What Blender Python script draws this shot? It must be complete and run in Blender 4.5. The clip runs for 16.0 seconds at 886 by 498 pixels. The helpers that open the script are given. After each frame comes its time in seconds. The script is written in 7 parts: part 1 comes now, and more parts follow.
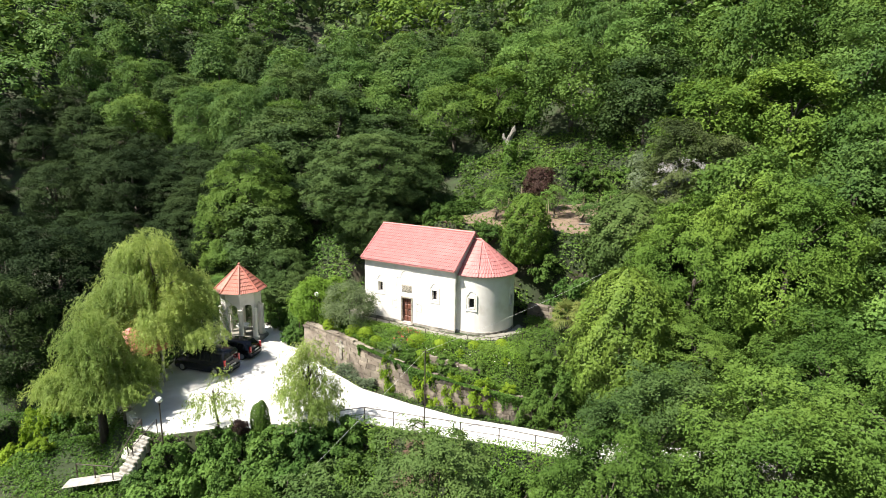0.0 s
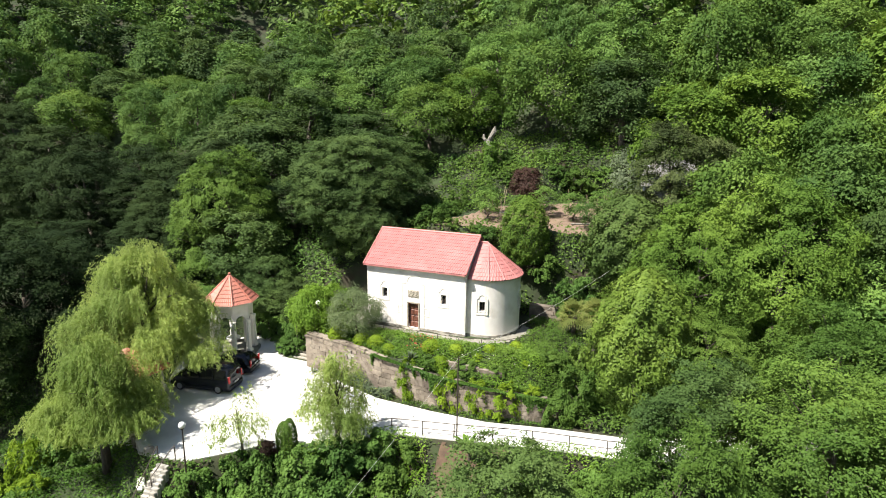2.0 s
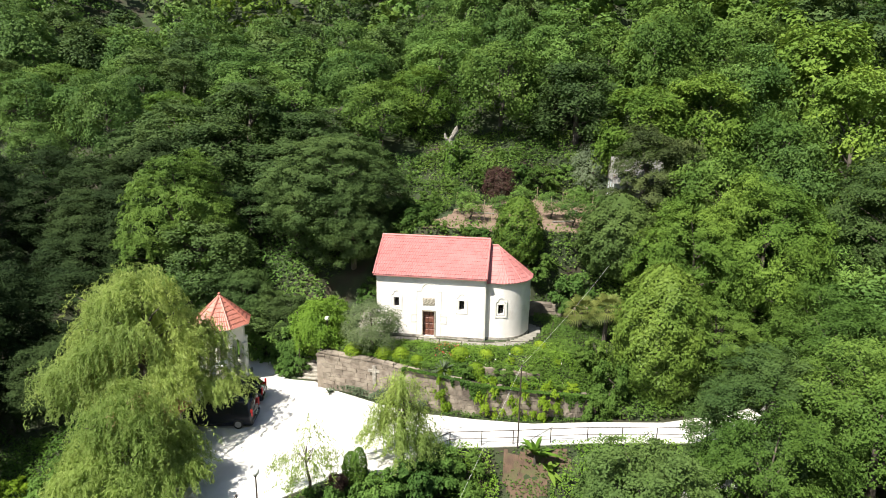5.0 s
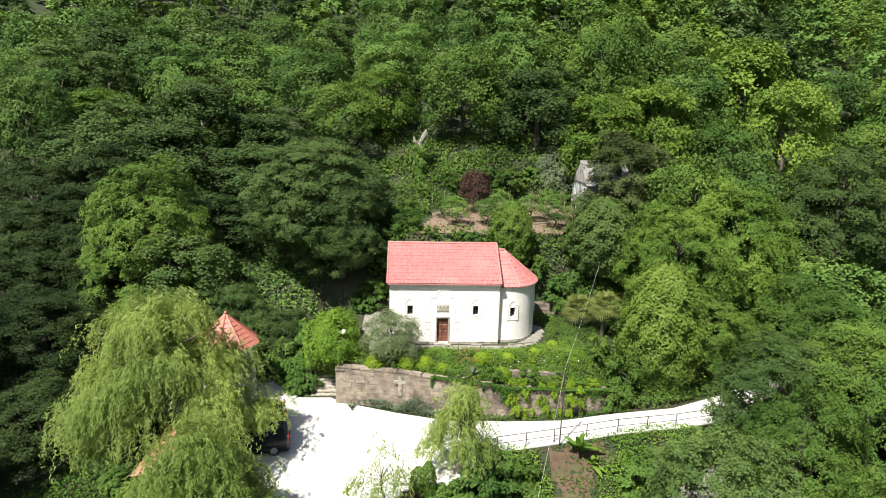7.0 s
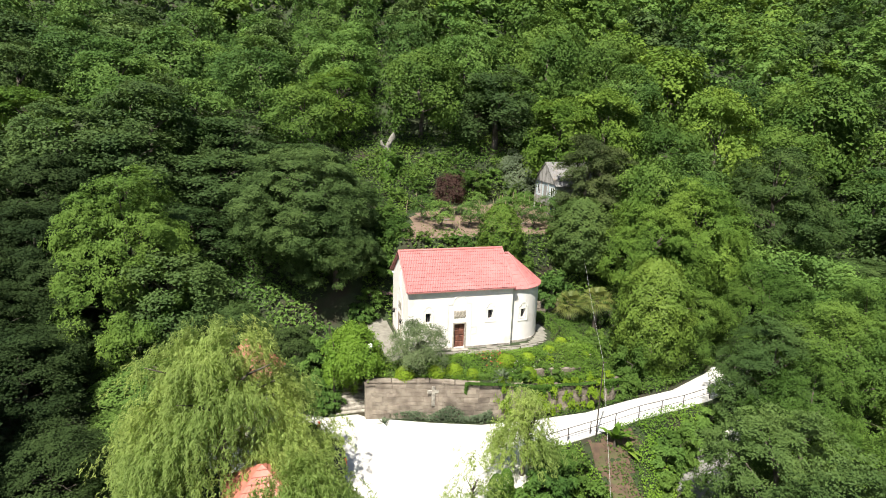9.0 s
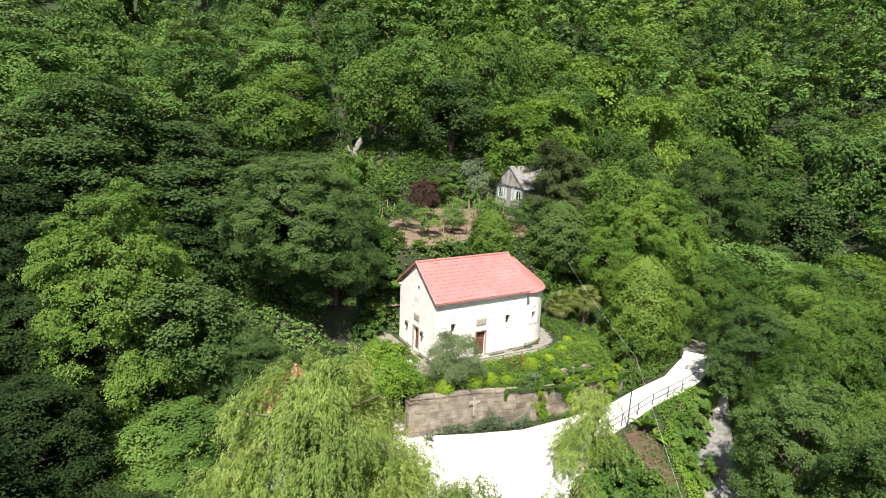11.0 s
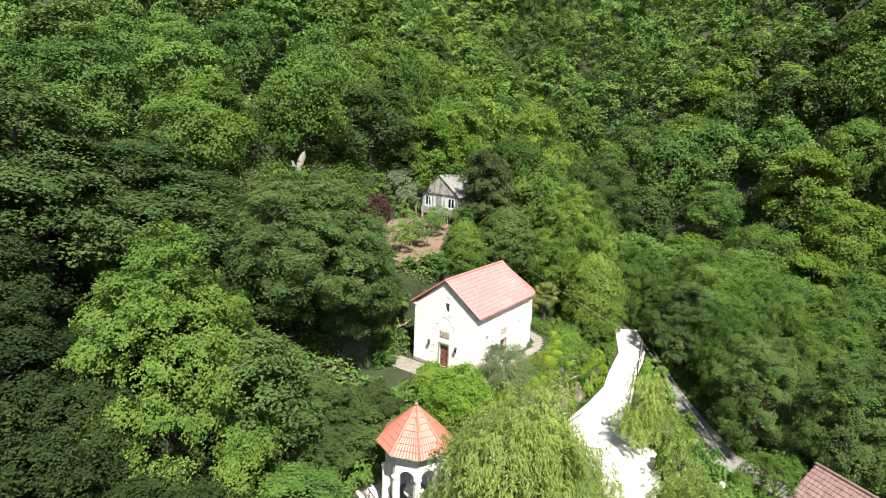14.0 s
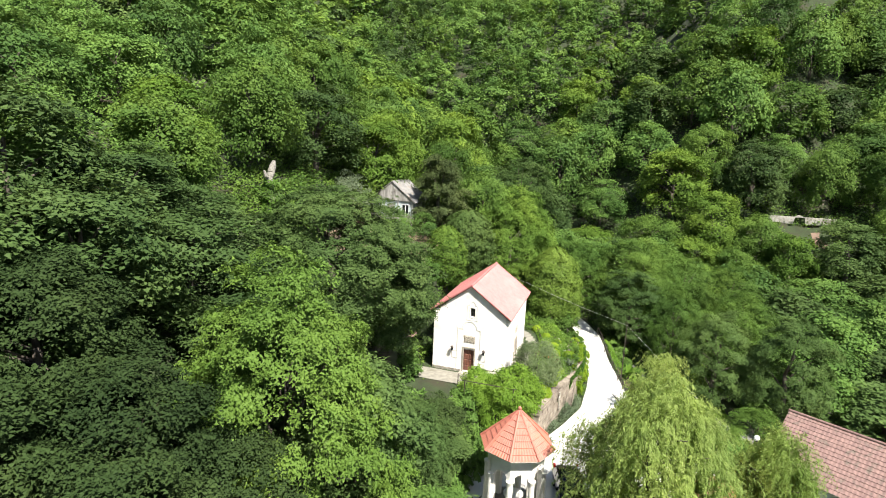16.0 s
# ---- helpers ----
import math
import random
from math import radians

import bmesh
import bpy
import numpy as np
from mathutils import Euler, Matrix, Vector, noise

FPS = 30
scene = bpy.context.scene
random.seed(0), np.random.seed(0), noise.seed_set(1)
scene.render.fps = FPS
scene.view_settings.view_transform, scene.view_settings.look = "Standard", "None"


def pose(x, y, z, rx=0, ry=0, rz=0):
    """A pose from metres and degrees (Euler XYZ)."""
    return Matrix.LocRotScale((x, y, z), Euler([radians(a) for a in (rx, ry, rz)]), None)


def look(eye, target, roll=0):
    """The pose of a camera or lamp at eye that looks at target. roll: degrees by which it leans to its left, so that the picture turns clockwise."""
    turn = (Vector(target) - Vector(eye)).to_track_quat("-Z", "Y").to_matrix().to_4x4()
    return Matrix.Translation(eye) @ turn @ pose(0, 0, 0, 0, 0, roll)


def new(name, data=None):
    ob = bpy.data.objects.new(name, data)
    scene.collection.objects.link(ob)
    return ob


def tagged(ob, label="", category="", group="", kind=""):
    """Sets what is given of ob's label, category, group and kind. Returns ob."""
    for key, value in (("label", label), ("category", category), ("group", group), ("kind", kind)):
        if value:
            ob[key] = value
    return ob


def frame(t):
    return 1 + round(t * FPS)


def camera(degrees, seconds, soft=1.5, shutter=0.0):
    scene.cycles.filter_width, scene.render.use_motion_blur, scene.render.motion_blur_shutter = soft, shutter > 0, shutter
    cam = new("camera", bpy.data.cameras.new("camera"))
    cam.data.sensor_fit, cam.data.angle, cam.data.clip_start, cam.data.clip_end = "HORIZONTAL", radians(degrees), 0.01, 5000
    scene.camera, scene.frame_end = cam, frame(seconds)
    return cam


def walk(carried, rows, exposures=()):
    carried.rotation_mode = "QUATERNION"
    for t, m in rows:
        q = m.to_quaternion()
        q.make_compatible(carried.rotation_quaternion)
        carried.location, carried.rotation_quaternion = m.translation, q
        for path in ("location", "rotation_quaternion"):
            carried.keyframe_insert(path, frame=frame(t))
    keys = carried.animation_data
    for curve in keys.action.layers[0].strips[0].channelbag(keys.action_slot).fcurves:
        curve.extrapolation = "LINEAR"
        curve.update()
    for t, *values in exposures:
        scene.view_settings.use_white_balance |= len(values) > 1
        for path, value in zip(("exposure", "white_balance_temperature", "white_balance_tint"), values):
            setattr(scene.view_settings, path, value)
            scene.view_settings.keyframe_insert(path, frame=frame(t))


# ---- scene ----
cam = camera(75.8, 16.0, soft=1.0)
PATH = [
    (0, (0.076, 1.47, 15.777), (-0.88, 3.178, 15.366), 0.8),
    (0.5, (-1.199, 0.858, 15.899), (-2.106, 2.592, 15.487), 0.8),
    (1, (-2.606, 0.268, 16.069), (-3.458, 2.029, 15.652), 0.7),
    (1.5, (-4.09, -0.285, 16.212), (-4.883, 1.502, 15.791), 0.7),
    (2, (-5.677, -0.852, 16.33), (-6.41, 0.96, 15.906), 0.8),
    (2.5, (-7.362, -1.367, 16.446), (-8.028, 0.469, 16.018), 0.8),
    (3, (-9.142, -1.892, 16.589), (-9.738, -0.032, 16.158), 0.8),
    (3.5, (-11.03, -2.368, 16.73), (-11.552, -0.487, 16.294), 0.9),
    (4, (-12.989, -2.712, 16.892), (-13.434, -0.812, 16.452), 0.9),
    (4.2, (-13.815, -2.816, 16.933), (-14.229, -0.909, 16.491), 0.9),
    (6.3, (-23.71, -3.634, 17.749), (-23.726, -1.687, 17.292), 1.3),
    (6.5, (-24.712, -3.674, 17.773), (-24.69, -1.726, 17.317), 1.4),
    (7, (-27.288, -3.592, 17.887), (-27.164, -1.648, 17.431), 1.6),
    (7.5, (-29.838, -3.396, 18.051), (-29.614, -1.462, 17.594), 1.7),
    (8, (-32.446, -3.0, 18.203), (-32.118, -1.081, 17.746), 1.7),
    (8.5, (-35.177, -2.468, 18.379), (-34.741, -0.571, 17.919), 1.8),
    (9, (-37.925, -1.771, 18.618), (-37.382, 0.097, 18.154), 1.8),
    (9.2, (-39.048, -1.412, 18.652), (-38.462, 0.443, 18.189), 1.8),
    (11.3, (-50.692, 4.512, 19.002), (-49.646, 6.155, 18.55), 2.2),
    (11.5, (-51.8, 5.153, 19.036), (-50.71, 6.768, 18.585), 2.1),
    (12, (-54.559, 7.025, 19.177), (-53.36, 8.563, 18.73), 2.3),
    (12.5, (-57.292, 9.174, 19.325), (-55.985, 10.623, 18.885), 2.4),
    (13, (-59.842, 11.582, 19.609), (-58.437, 12.936, 19.171), 2.5),
    (13.5, (-62.278, 14.314, 19.822), (-60.778, 15.561, 19.384), 2.5),
    (14, (-64.565, 17.274, 19.935), (-62.976, 18.407, 19.498), 2.5),
    (14.5, (-66.694, 20.492, 19.957), (-65.022, 21.501, 19.523), 2.6),
    (15, (-68.639, 23.947, 19.928), (-66.893, 24.824, 19.499), 2.7),
    (15.5, (-70.404, 27.562, 19.897), (-68.593, 28.298, 19.476), 2.7),
    (16, (-71.949, 31.246, 19.883), (-70.083, 31.839, 19.472), 2.6),
]
walk(cam, [(t, look(eye, target, roll)) for t, eye, target, roll in PATH],
     exposures=[(0, 1.22), (3, 1.14), (6.5, 1.01), (9, 0.97), (12, 1.05), (15, 1.25), (16, 1.3)])

# ---- light ----
SUN_FROM = Vector((-0.37, -0.46, 0.88)).normalized()
world = bpy.data.worlds.new("sky")
scene.world = world
world.use_nodes = True
wn = world.node_tree.nodes
sky = wn.new("ShaderNodeTexSky")
sky.sky_type = "NISHITA"
sky.sun_disc = False
sky.sun_elevation = math.asin(SUN_FROM.z)
sky.sun_rotation = math.atan2(SUN_FROM.x, SUN_FROM.y)
sky.air_density, sky.dust_density = 1.0, 1.5
world.node_tree.links.new(sky.outputs[0], wn["Background"].inputs[0])
wn["Background"].inputs[1].default_value = 0.064
sun = new("sun", bpy.data.lights.new("sun", "SUN"))
sun.data.energy, sun.data.angle, sun.data.color = 5.0, radians(0.6), (1.0, 0.95, 0.86)
sun.matrix_world = look(SUN_FROM * 200, (0, 0, 0))

# ---- materials ----


def node_mat(name):
    m = bpy.data.materials.new(name)
    m.use_nodes = True
    return m, m.node_tree.nodes, m.node_tree.links, m.node_tree.nodes["Principled BSDF"]


def surface(name, c1, c2, scale=6.0, rough=0.8, bump=0.3, fine=60.0, metal=0.0, stain=None, stain_scale=0.8, stain_at=0.55, vary=0.0, stretch=(1, 1, 1)):
    """Two tones of noise, a fine relief, a larger stain of a third colour and a change of value from piece to piece."""
    m, n, l, p = node_mat(name)
    co = n.new("ShaderNodeTexCoord")
    mp = n.new("ShaderNodeMapping")
    mp.inputs["Scale"].default_value = stretch
    geo = n.new("ShaderNodeNewGeometry")
    l.new(geo.outputs["Position"], mp.inputs[0])
    a = n.new("ShaderNodeTexNoise")
    a.inputs["Scale"].default_value, a.inputs["Detail"].default_value = scale, 6
    l.new(mp.outputs[0], a.inputs["Vector"])
    mix = n.new("ShaderNodeMix")
    mix.data_type = "RGBA"
    mix.inputs[6].default_value, mix.inputs[7].default_value = (*c1, 1), (*c2, 1)
    ramp = n.new("ShaderNodeMapRange")
    ramp.inputs[1].default_value, ramp.inputs[2].default_value = 0.35, 0.65
    l.new(a.outputs[0], ramp.inputs[0])
    l.new(ramp.outputs[0], mix.inputs[0])
    col = mix.outputs[2]
    if stain:
        s = n.new("ShaderNodeTexNoise")
        s.inputs["Scale"].default_value, s.inputs["Detail"].default_value = stain_scale, 8
        l.new(geo.outputs["Position"], s.inputs["Vector"])
        r = n.new("ShaderNodeMapRange")
        r.inputs[1].default_value, r.inputs[2].default_value = stain_at, stain_at + 0.15
        l.new(s.outputs[0], r.inputs[0])
        sm = n.new("ShaderNodeMix")
        sm.data_type = "RGBA"
        sm.inputs[7].default_value = (*stain, 1)
        l.new(r.outputs[0], sm.inputs[0])
        l.new(col, sm.inputs[6])
        col = sm.outputs[2]
    if vary:
        oi = n.new("ShaderNodeObjectInfo")
        vr = n.new("ShaderNodeMapRange")
        vr.inputs[3].default_value, vr.inputs[4].default_value = 1 - vary, 1 + vary
        l.new(oi.outputs["Random"], vr.inputs[0])
        h = n.new("ShaderNodeHueSaturation")
        l.new(vr.outputs[0], h.inputs["Value"])
        l.new(col, h.inputs["Color"])
        col = h.outputs[0]
    l.new(col, p.inputs["Base Color"])
    p.inputs["Roughness"].default_value, p.inputs["Metallic"].default_value = rough, metal
    if bump:
        f = n.new("ShaderNodeTexNoise")
        f.inputs["Scale"].default_value, f.inputs["Detail"].default_value = fine, 4
        l.new(mp.outputs[0], f.inputs["Vector"])
        b = n.new("ShaderNodeBump")
        b.inputs["Strength"].default_value, b.inputs["Distance"].default_value = bump, 0.03
        l.new(f.outputs[0], b.inputs["Height"])
        l.new(b.outputs[0], p.inputs["Normal"])
    return m


def leaf(name, dark, light, gloss=0.65, through_part=0.28, spread=0.35, patch=0.28):
    """Leaves: tone from tree to tree, from bough to bough and from leaf to leaf, partly translucent."""
    m, n, l, p = node_mat(name)
    oi = n.new("ShaderNodeObjectInfo")
    geo = n.new("ShaderNodeNewGeometry")
    add = n.new("ShaderNodeMath")
    add.operation = "MULTIPLY_ADD"
    add.inputs[1].default_value = spread
    sub = n.new("ShaderNodeMath")
    sub.operation = "MULTIPLY"
    sub.inputs[1].default_value = 1 - spread
    l.new(oi.outputs["Random"], sub.inputs[0])
    l.new(geo.outputs["Random Per Island"], add.inputs[0])
    l.new(sub.outputs[0], add.inputs[2])
    mix = n.new("ShaderNodeMix")
    mix.data_type = "RGBA"
    mix.inputs[6].default_value, mix.inputs[7].default_value = (*dark, 1), (*light, 1)
    l.new(add.outputs[0], mix.inputs[0])
    tone = n.new("ShaderNodeTexNoise")
    tone.inputs["Scale"].default_value, tone.inputs["Detail"].default_value = 0.17, 3
    l.new(geo.outputs["Position"], tone.inputs["Vector"])
    val, hue = n.new("ShaderNodeMapRange"), n.new("ShaderNodeMapRange")
    for node, lo, hi in ((val, 1 - patch, 1 + patch), (hue, 0.512, 0.49)):
        node.inputs[1].default_value, node.inputs[2].default_value = 0.34, 0.66
        node.inputs[3].default_value, node.inputs[4].default_value = lo, hi
        l.new(tone.outputs[0], node.inputs[0])
    shift = n.new("ShaderNodeHueSaturation")
    l.new(val.outputs[0], shift.inputs["Value"])
    l.new(hue.outputs[0], shift.inputs["Hue"])
    l.new(mix.outputs[2], shift.inputs["Color"])
    l.new(shift.outputs[0], p.inputs["Base Color"])
    p.inputs["Roughness"].default_value = gloss
    p.inputs["Specular IOR Level"].default_value = 0.12
    t = n.new("ShaderNodeBsdfTranslucent")
    hs = n.new("ShaderNodeHueSaturation")
    hs.inputs["Hue"].default_value, hs.inputs["Value"].default_value = 0.485, 1.25
    l.new(shift.outputs[0], hs.inputs["Color"])
    l.new(hs.outputs[0], t.inputs["Color"])
    ms = n.new("ShaderNodeMixShader")
    ms.inputs[0].default_value = through_part
    l.new(p.outputs[0], ms.inputs[1])
    l.new(t.outputs[0], ms.inputs[2])
    l.new(ms.outputs[0], n["Material Output"].inputs["Surface"])
    return m


def plain(name, c, rough=0.5, metal=0.0):
    m, n, l, p = node_mat(name)
    p.inputs["Base Color"].default_value = (*c, 1)
    p.inputs["Roughness"].default_value, p.inputs["Metallic"].default_value = rough, metal
    return m


M = dict(
    plaster=surface("white_plaster", (0.83, 0.79, 0.75), (0.78, 0.735, 0.69), 1.6, 0.85, 0.25, 40, stain=(0.66, 0.61, 0.55), stain_scale=0.7, stain_at=0.58),
    relief=surface("plaster_relief", (0.78, 0.76, 0.70), (0.68, 0.66, 0.60), 3, 0.85, 0.3, 50),
    # stained stone; on the terrace stair its dark tone stands for shade
    plinth=surface("stained_shaded_stone", (0.42, 0.39, 0.33), (0.22, 0.20, 0.17), 3, 0.9, 0.5, 30, stain=(0.10, 0.09, 0.075), stain_scale=1.2, stain_at=0.5),
    roof=surface("red_metal_tile", (0.45, 0.175, 0.165), (0.38, 0.14, 0.132), 2.5, 0.55, 0.1, 30, stain=(0.46, 0.19, 0.178), stain_scale=0.5, stain_at=0.5),
    roof_orange=surface("orange_red_tile", (0.43, 0.16, 0.115), (0.36, 0.125, 0.09), 3, 0.5, 0.1, 30, stain=(0.40, 0.16, 0.10), stain_scale=1.5),
    roof_old=surface("faded_brown_tile", (0.25, 0.155, 0.135), (0.18, 0.11, 0.10), 3, 0.85, 0.3, 30, stain=(0.14, 0.11, 0.09), stain_scale=1.5, vary=0.15),
    roof_dark=surface("dark_roof_sheet", (0.10, 0.075, 0.06), (0.06, 0.05, 0.045), 3, 0.7, 0.3, 30),
    wood_red=surface("carved_red_wood", (0.20, 0.075, 0.045), (0.10, 0.04, 0.028), 9, 0.55, 0.5, 30, stretch=(1, 1, 0.15)),
    wood_old=surface("weathered_boards", (0.40, 0.385, 0.36), (0.22, 0.21, 0.195), 5, 0.9, 0.5, 40, stain=(0.11, 0.10, 0.09), stain_scale=1.6, vary=0.25, stretch=(3, 3, 0.3)),
    wood_blue=surface("faded_blue_boards", (0.54, 0.62, 0.64), (0.42, 0.50, 0.52), 5, 0.85, 0.4, 40, stain=(0.22, 0.23, 0.22), stain_scale=1.4, vary=0.12, stretch=(3, 3, 0.3)),
    stake=surface("raw_stake", (0.40, 0.33, 0.22), (0.25, 0.20, 0.13), 8, 0.9, 0.3, 40),
    sheet=surface("grey_roof_sheet", (0.24, 0.232, 0.225), (0.15, 0.145, 0.14), 3, 0.7, 0.3, 20, stain=(0.22, 0.18, 0.14), stain_scale=1.1),
    stone=surface("reddish_stone", (0.280, 0.240, 0.190), (0.160, 0.130, 0.102), 1.5, 0.94, 1.0, 11, stain=(0.095, 0.076, 0.060), stain_scale=0.33, stain_at=0.48, vary=0.17),
    mortar=surface("grey_mortar", (0.26, 0.216, 0.172), (0.17, 0.138, 0.11), 1.5, 0.95, 0.6, 20, stain=(0.09, 0.074, 0.06), stain_scale=0.33, stain_at=0.48),
    tablet=surface("carved_tablet", (0.42, 0.38, 0.31), (0.24, 0.21, 0.17), 14, 0.85, 0.9, 18),
    concrete=surface("pale_concrete", (0.64, 0.625, 0.59), (0.56, 0.545, 0.51), 0.9, 0.85, 0.2, 50, stain=(0.47, 0.45, 0.41), stain_scale=0.35, stain_at=0.56),
    step=surface("worn_step", (0.42, 0.40, 0.36), (0.28, 0.265, 0.23), 3.0, 0.9, 0.6, 25, stain=(0.22, 0.20, 0.16), stain_scale=1.6, stain_at=0.52),
    path=surface("grey_path", (0.26, 0.245, 0.205), (0.18, 0.17, 0.14), 2.2, 0.9, 0.3, 40, stain=(0.15, 0.14, 0.11), stain_scale=0.8),
    gravel=surface("grey_gravel_lane", (0.24, 0.235, 0.22), (0.16, 0.155, 0.145), 3.0, 0.95, 0.5, 40, stain=(0.11, 0.12, 0.07), stain_scale=0.7),
    iron=surface("dark_brown_iron", (0.075, 0.055, 0.045), (0.05, 0.04, 0.035), 12, 0.55, 0.2, 60, metal=0.3),
    bark=surface("grey_bark", (0.11, 0.092, 0.072), (0.06, 0.05, 0.04), 7, 0.95, 0.7, 20, stretch=(1, 1, 0.3)),
    bark_pale=surface("pale_dead_wood", (0.27, 0.255, 0.22), (0.15, 0.14, 0.12), 7, 0.95, 0.7, 20),
    soil=surface("brown_soil", (0.215, 0.150, 0.108), (0.155, 0.105, 0.076), 1.4, 0.95, 0.8, 12, stain=(0.19, 0.135, 0.085), stain_scale=0.6),
    bank_soil=surface("dark_earth", (0.117, 0.074, 0.048), (0.078, 0.051, 0.034), 2.2, 0.95, 1.0, 9, stain=(0.085, 0.085, 0.035), stain_scale=1.3, stain_at=0.5),
    car=plain("dark_grey_car_paint", (0.018, 0.02, 0.026), 0.22, 0.3),
    car_black=plain("black_car_paint", (0.010, 0.011, 0.016), 0.2, 0.3),
    glass=plain("dark_tinted_glass", (0.012, 0.015, 0.017), 0.06),
    trim=plain("black_plastic", (0.02, 0.02, 0.02), 0.6),
    rubber=plain("tyre_rubber", (0.018, 0.018, 0.018), 0.9),
    rim=plain("alloy_rim", (0.45, 0.45, 0.46), 0.35, 0.9),
    tail=plain("red_tail_lamp", (0.35, 0.012, 0.012), 0.2),
    plate=plain("white_plate", (0.65, 0.65, 0.63), 0.4),
    globe=plain("white_lamp_globe", (0.82, 0.82, 0.80), 0.25),
    white=plain("white_paint", (0.75, 0.75, 0.73), 0.6),
    dark=plain("dark_inside", (0.012, 0.011, 0.010), 0.9),
    cloth=plain("dark_blue_cloth", (0.03, 0.055, 0.12), 0.9),
    rust=surface("rust_edge", (0.30, 0.10, 0.06), (0.20, 0.07, 0.045), 6, 0.8, 0.2, 40),
    cable=plain("grey_cable", (0.50, 0.50, 0.47), 0.5),
    rose=plain("red_flower", (0.50, 0.03, 0.04), 0.6),
    petal=plain("white_flower", (0.75, 0.73, 0.68), 0.6),
)
LEAF = dict(
    wood=leaf("woodland_leaf", (0.048, 0.096, 0.024), (0.136, 0.238, 0.050)),
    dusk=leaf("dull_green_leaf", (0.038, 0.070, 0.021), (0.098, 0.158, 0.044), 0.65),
    fresh=leaf("fresh_green_leaf", (0.052, 0.104, 0.019), (0.124, 0.206, 0.038)),
    young=leaf("young_walnut_leaf", (0.050, 0.100, 0.017), (0.120, 0.202, 0.036), 0.6, 0.25),
    brown=leaf("brown_green_leaf", (0.048, 0.068, 0.024), (0.104, 0.138, 0.046)),
    layered=leaf("layered_leaf", (0.056, 0.116, 0.025), (0.128, 0.226, 0.045)),
    bright=leaf("yellow_green_leaf", (0.068, 0.132, 0.018), (0.154, 0.240, 0.037)),
    willow=leaf("willow_leaf", (0.178, 0.264, 0.054), (0.340, 0.424, 0.132), 0.6, 0.48, 0.7, 0.18),
    walnut=leaf("walnut_leaf", (0.028, 0.056, 0.015), (0.078, 0.126, 0.031), 0.65, 0.2),
    feather=leaf("feathery_leaf", (0.044, 0.084, 0.022), (0.100, 0.158, 0.042), 0.65, 0.22),
    acacia=leaf("acacia_leaf", (0.088, 0.162, 0.024), (0.182, 0.272, 0.048)),
    clip=leaf("clipped_bush_leaf", (0.150, 0.250, 0.018), (0.230, 0.330, 0.030), 0.6, 0.35, 0.6),
    # leaf of the western hollow: its shade is put into the colour
    ravine=leaf("ravine_shade_leaf", (0.015, 0.030, 0.009), (0.040, 0.068, 0.019), 0.8, 0.15),
    conifer=leaf("cypress_leaf", (0.040, 0.090, 0.016), (0.118, 0.192, 0.027), 0.65, 0.2, 0.7),
    olive=leaf("olive_leaf", (0.085, 0.125, 0.050), (0.170, 0.215, 0.100), 0.6, 0.25, 0.8),
    laurel=leaf("laurel_leaf", (0.058, 0.114, 0.018), (0.138, 0.210, 0.036), 0.5, 0.25),
    plum=leaf("purple_plum_leaf", (0.034, 0.021, 0.017), (0.068, 0.040, 0.030), 0.5, 0.25),
    ivy=leaf("ivy_leaf", (0.044, 0.098, 0.018), (0.110, 0.200, 0.030), 0.5, 0.25, 0.6),
    vine=leaf("vine_leaf", (0.084, 0.168, 0.020), (0.150, 0.260, 0.034), 0.5, 0.28),
    grass=leaf("grass_blade", (0.060, 0.120, 0.016), (0.125, 0.195, 0.028), 0.6, 0.3),
    sage=leaf("grey_green_herb", (0.090, 0.125, 0.070), (0.150, 0.190, 0.110), 0.6, 0.2),
    yucca=leaf("yucca_blade", (0.080, 0.110, 0.060), (0.150, 0.185, 0.110), 0.45, 0.1),
    palm=leaf("palm_frond", (0.090, 0.125, 0.030), (0.200, 0.210, 0.060), 0.5, 0.2),
    dry=leaf("dry_twig", (0.18, 0.15, 0.10), (0.30, 0.26, 0.18), 0.8, 0.05),
)

# ---- mesh helpers ----


def flat_mesh(name, verts, faces, material):
    me = bpy.data.meshes.new(name)
    me.from_pydata(verts, [], faces)
    me.materials.append(material)
    return me


def bm_mesh(name, bm, material):
    me = bpy.data.meshes.new(name)
    bm.to_mesh(me)
    bm.free()
    me.materials.append(material)
    return me


def part(name, bm, material, parent, label=""):
    ob = new(name, bm if isinstance(bm, bpy.types.Mesh) else bm_mesh(name, bm, material))
    ob.parent = parent
    return tagged(ob, label)


def thing(name, label, category, at=(0, 0, 0), turn=0, group="", kind=""):
    ob = new(name)
    ob.empty_display_size = 0.2
    ob.matrix_world = pose(*at, 0, 0, turn)
    return tagged(ob, label, category, group, kind)


def box(bm, x0, x1, y0, y1, z0, z1, bevel=0.0):
    r = bmesh.ops.create_cube(bm, size=1, matrix=Matrix.LocRotScale(((x0 + x1) / 2, (y0 + y1) / 2, (z0 + z1) / 2), None, (x1 - x0, y1 - y0, z1 - z0)))
    if bevel:
        es = {e for v in r["verts"] for e in v.link_edges}
        bmesh.ops.bevel(bm, geom=list(es), offset=bevel, segments=1, affect="EDGES")
    return bm


def boxes(*rows, bevel=0.0):
    bm = bmesh.new()
    for r in rows:
        box(bm, *r, bevel=bevel)
    return bm


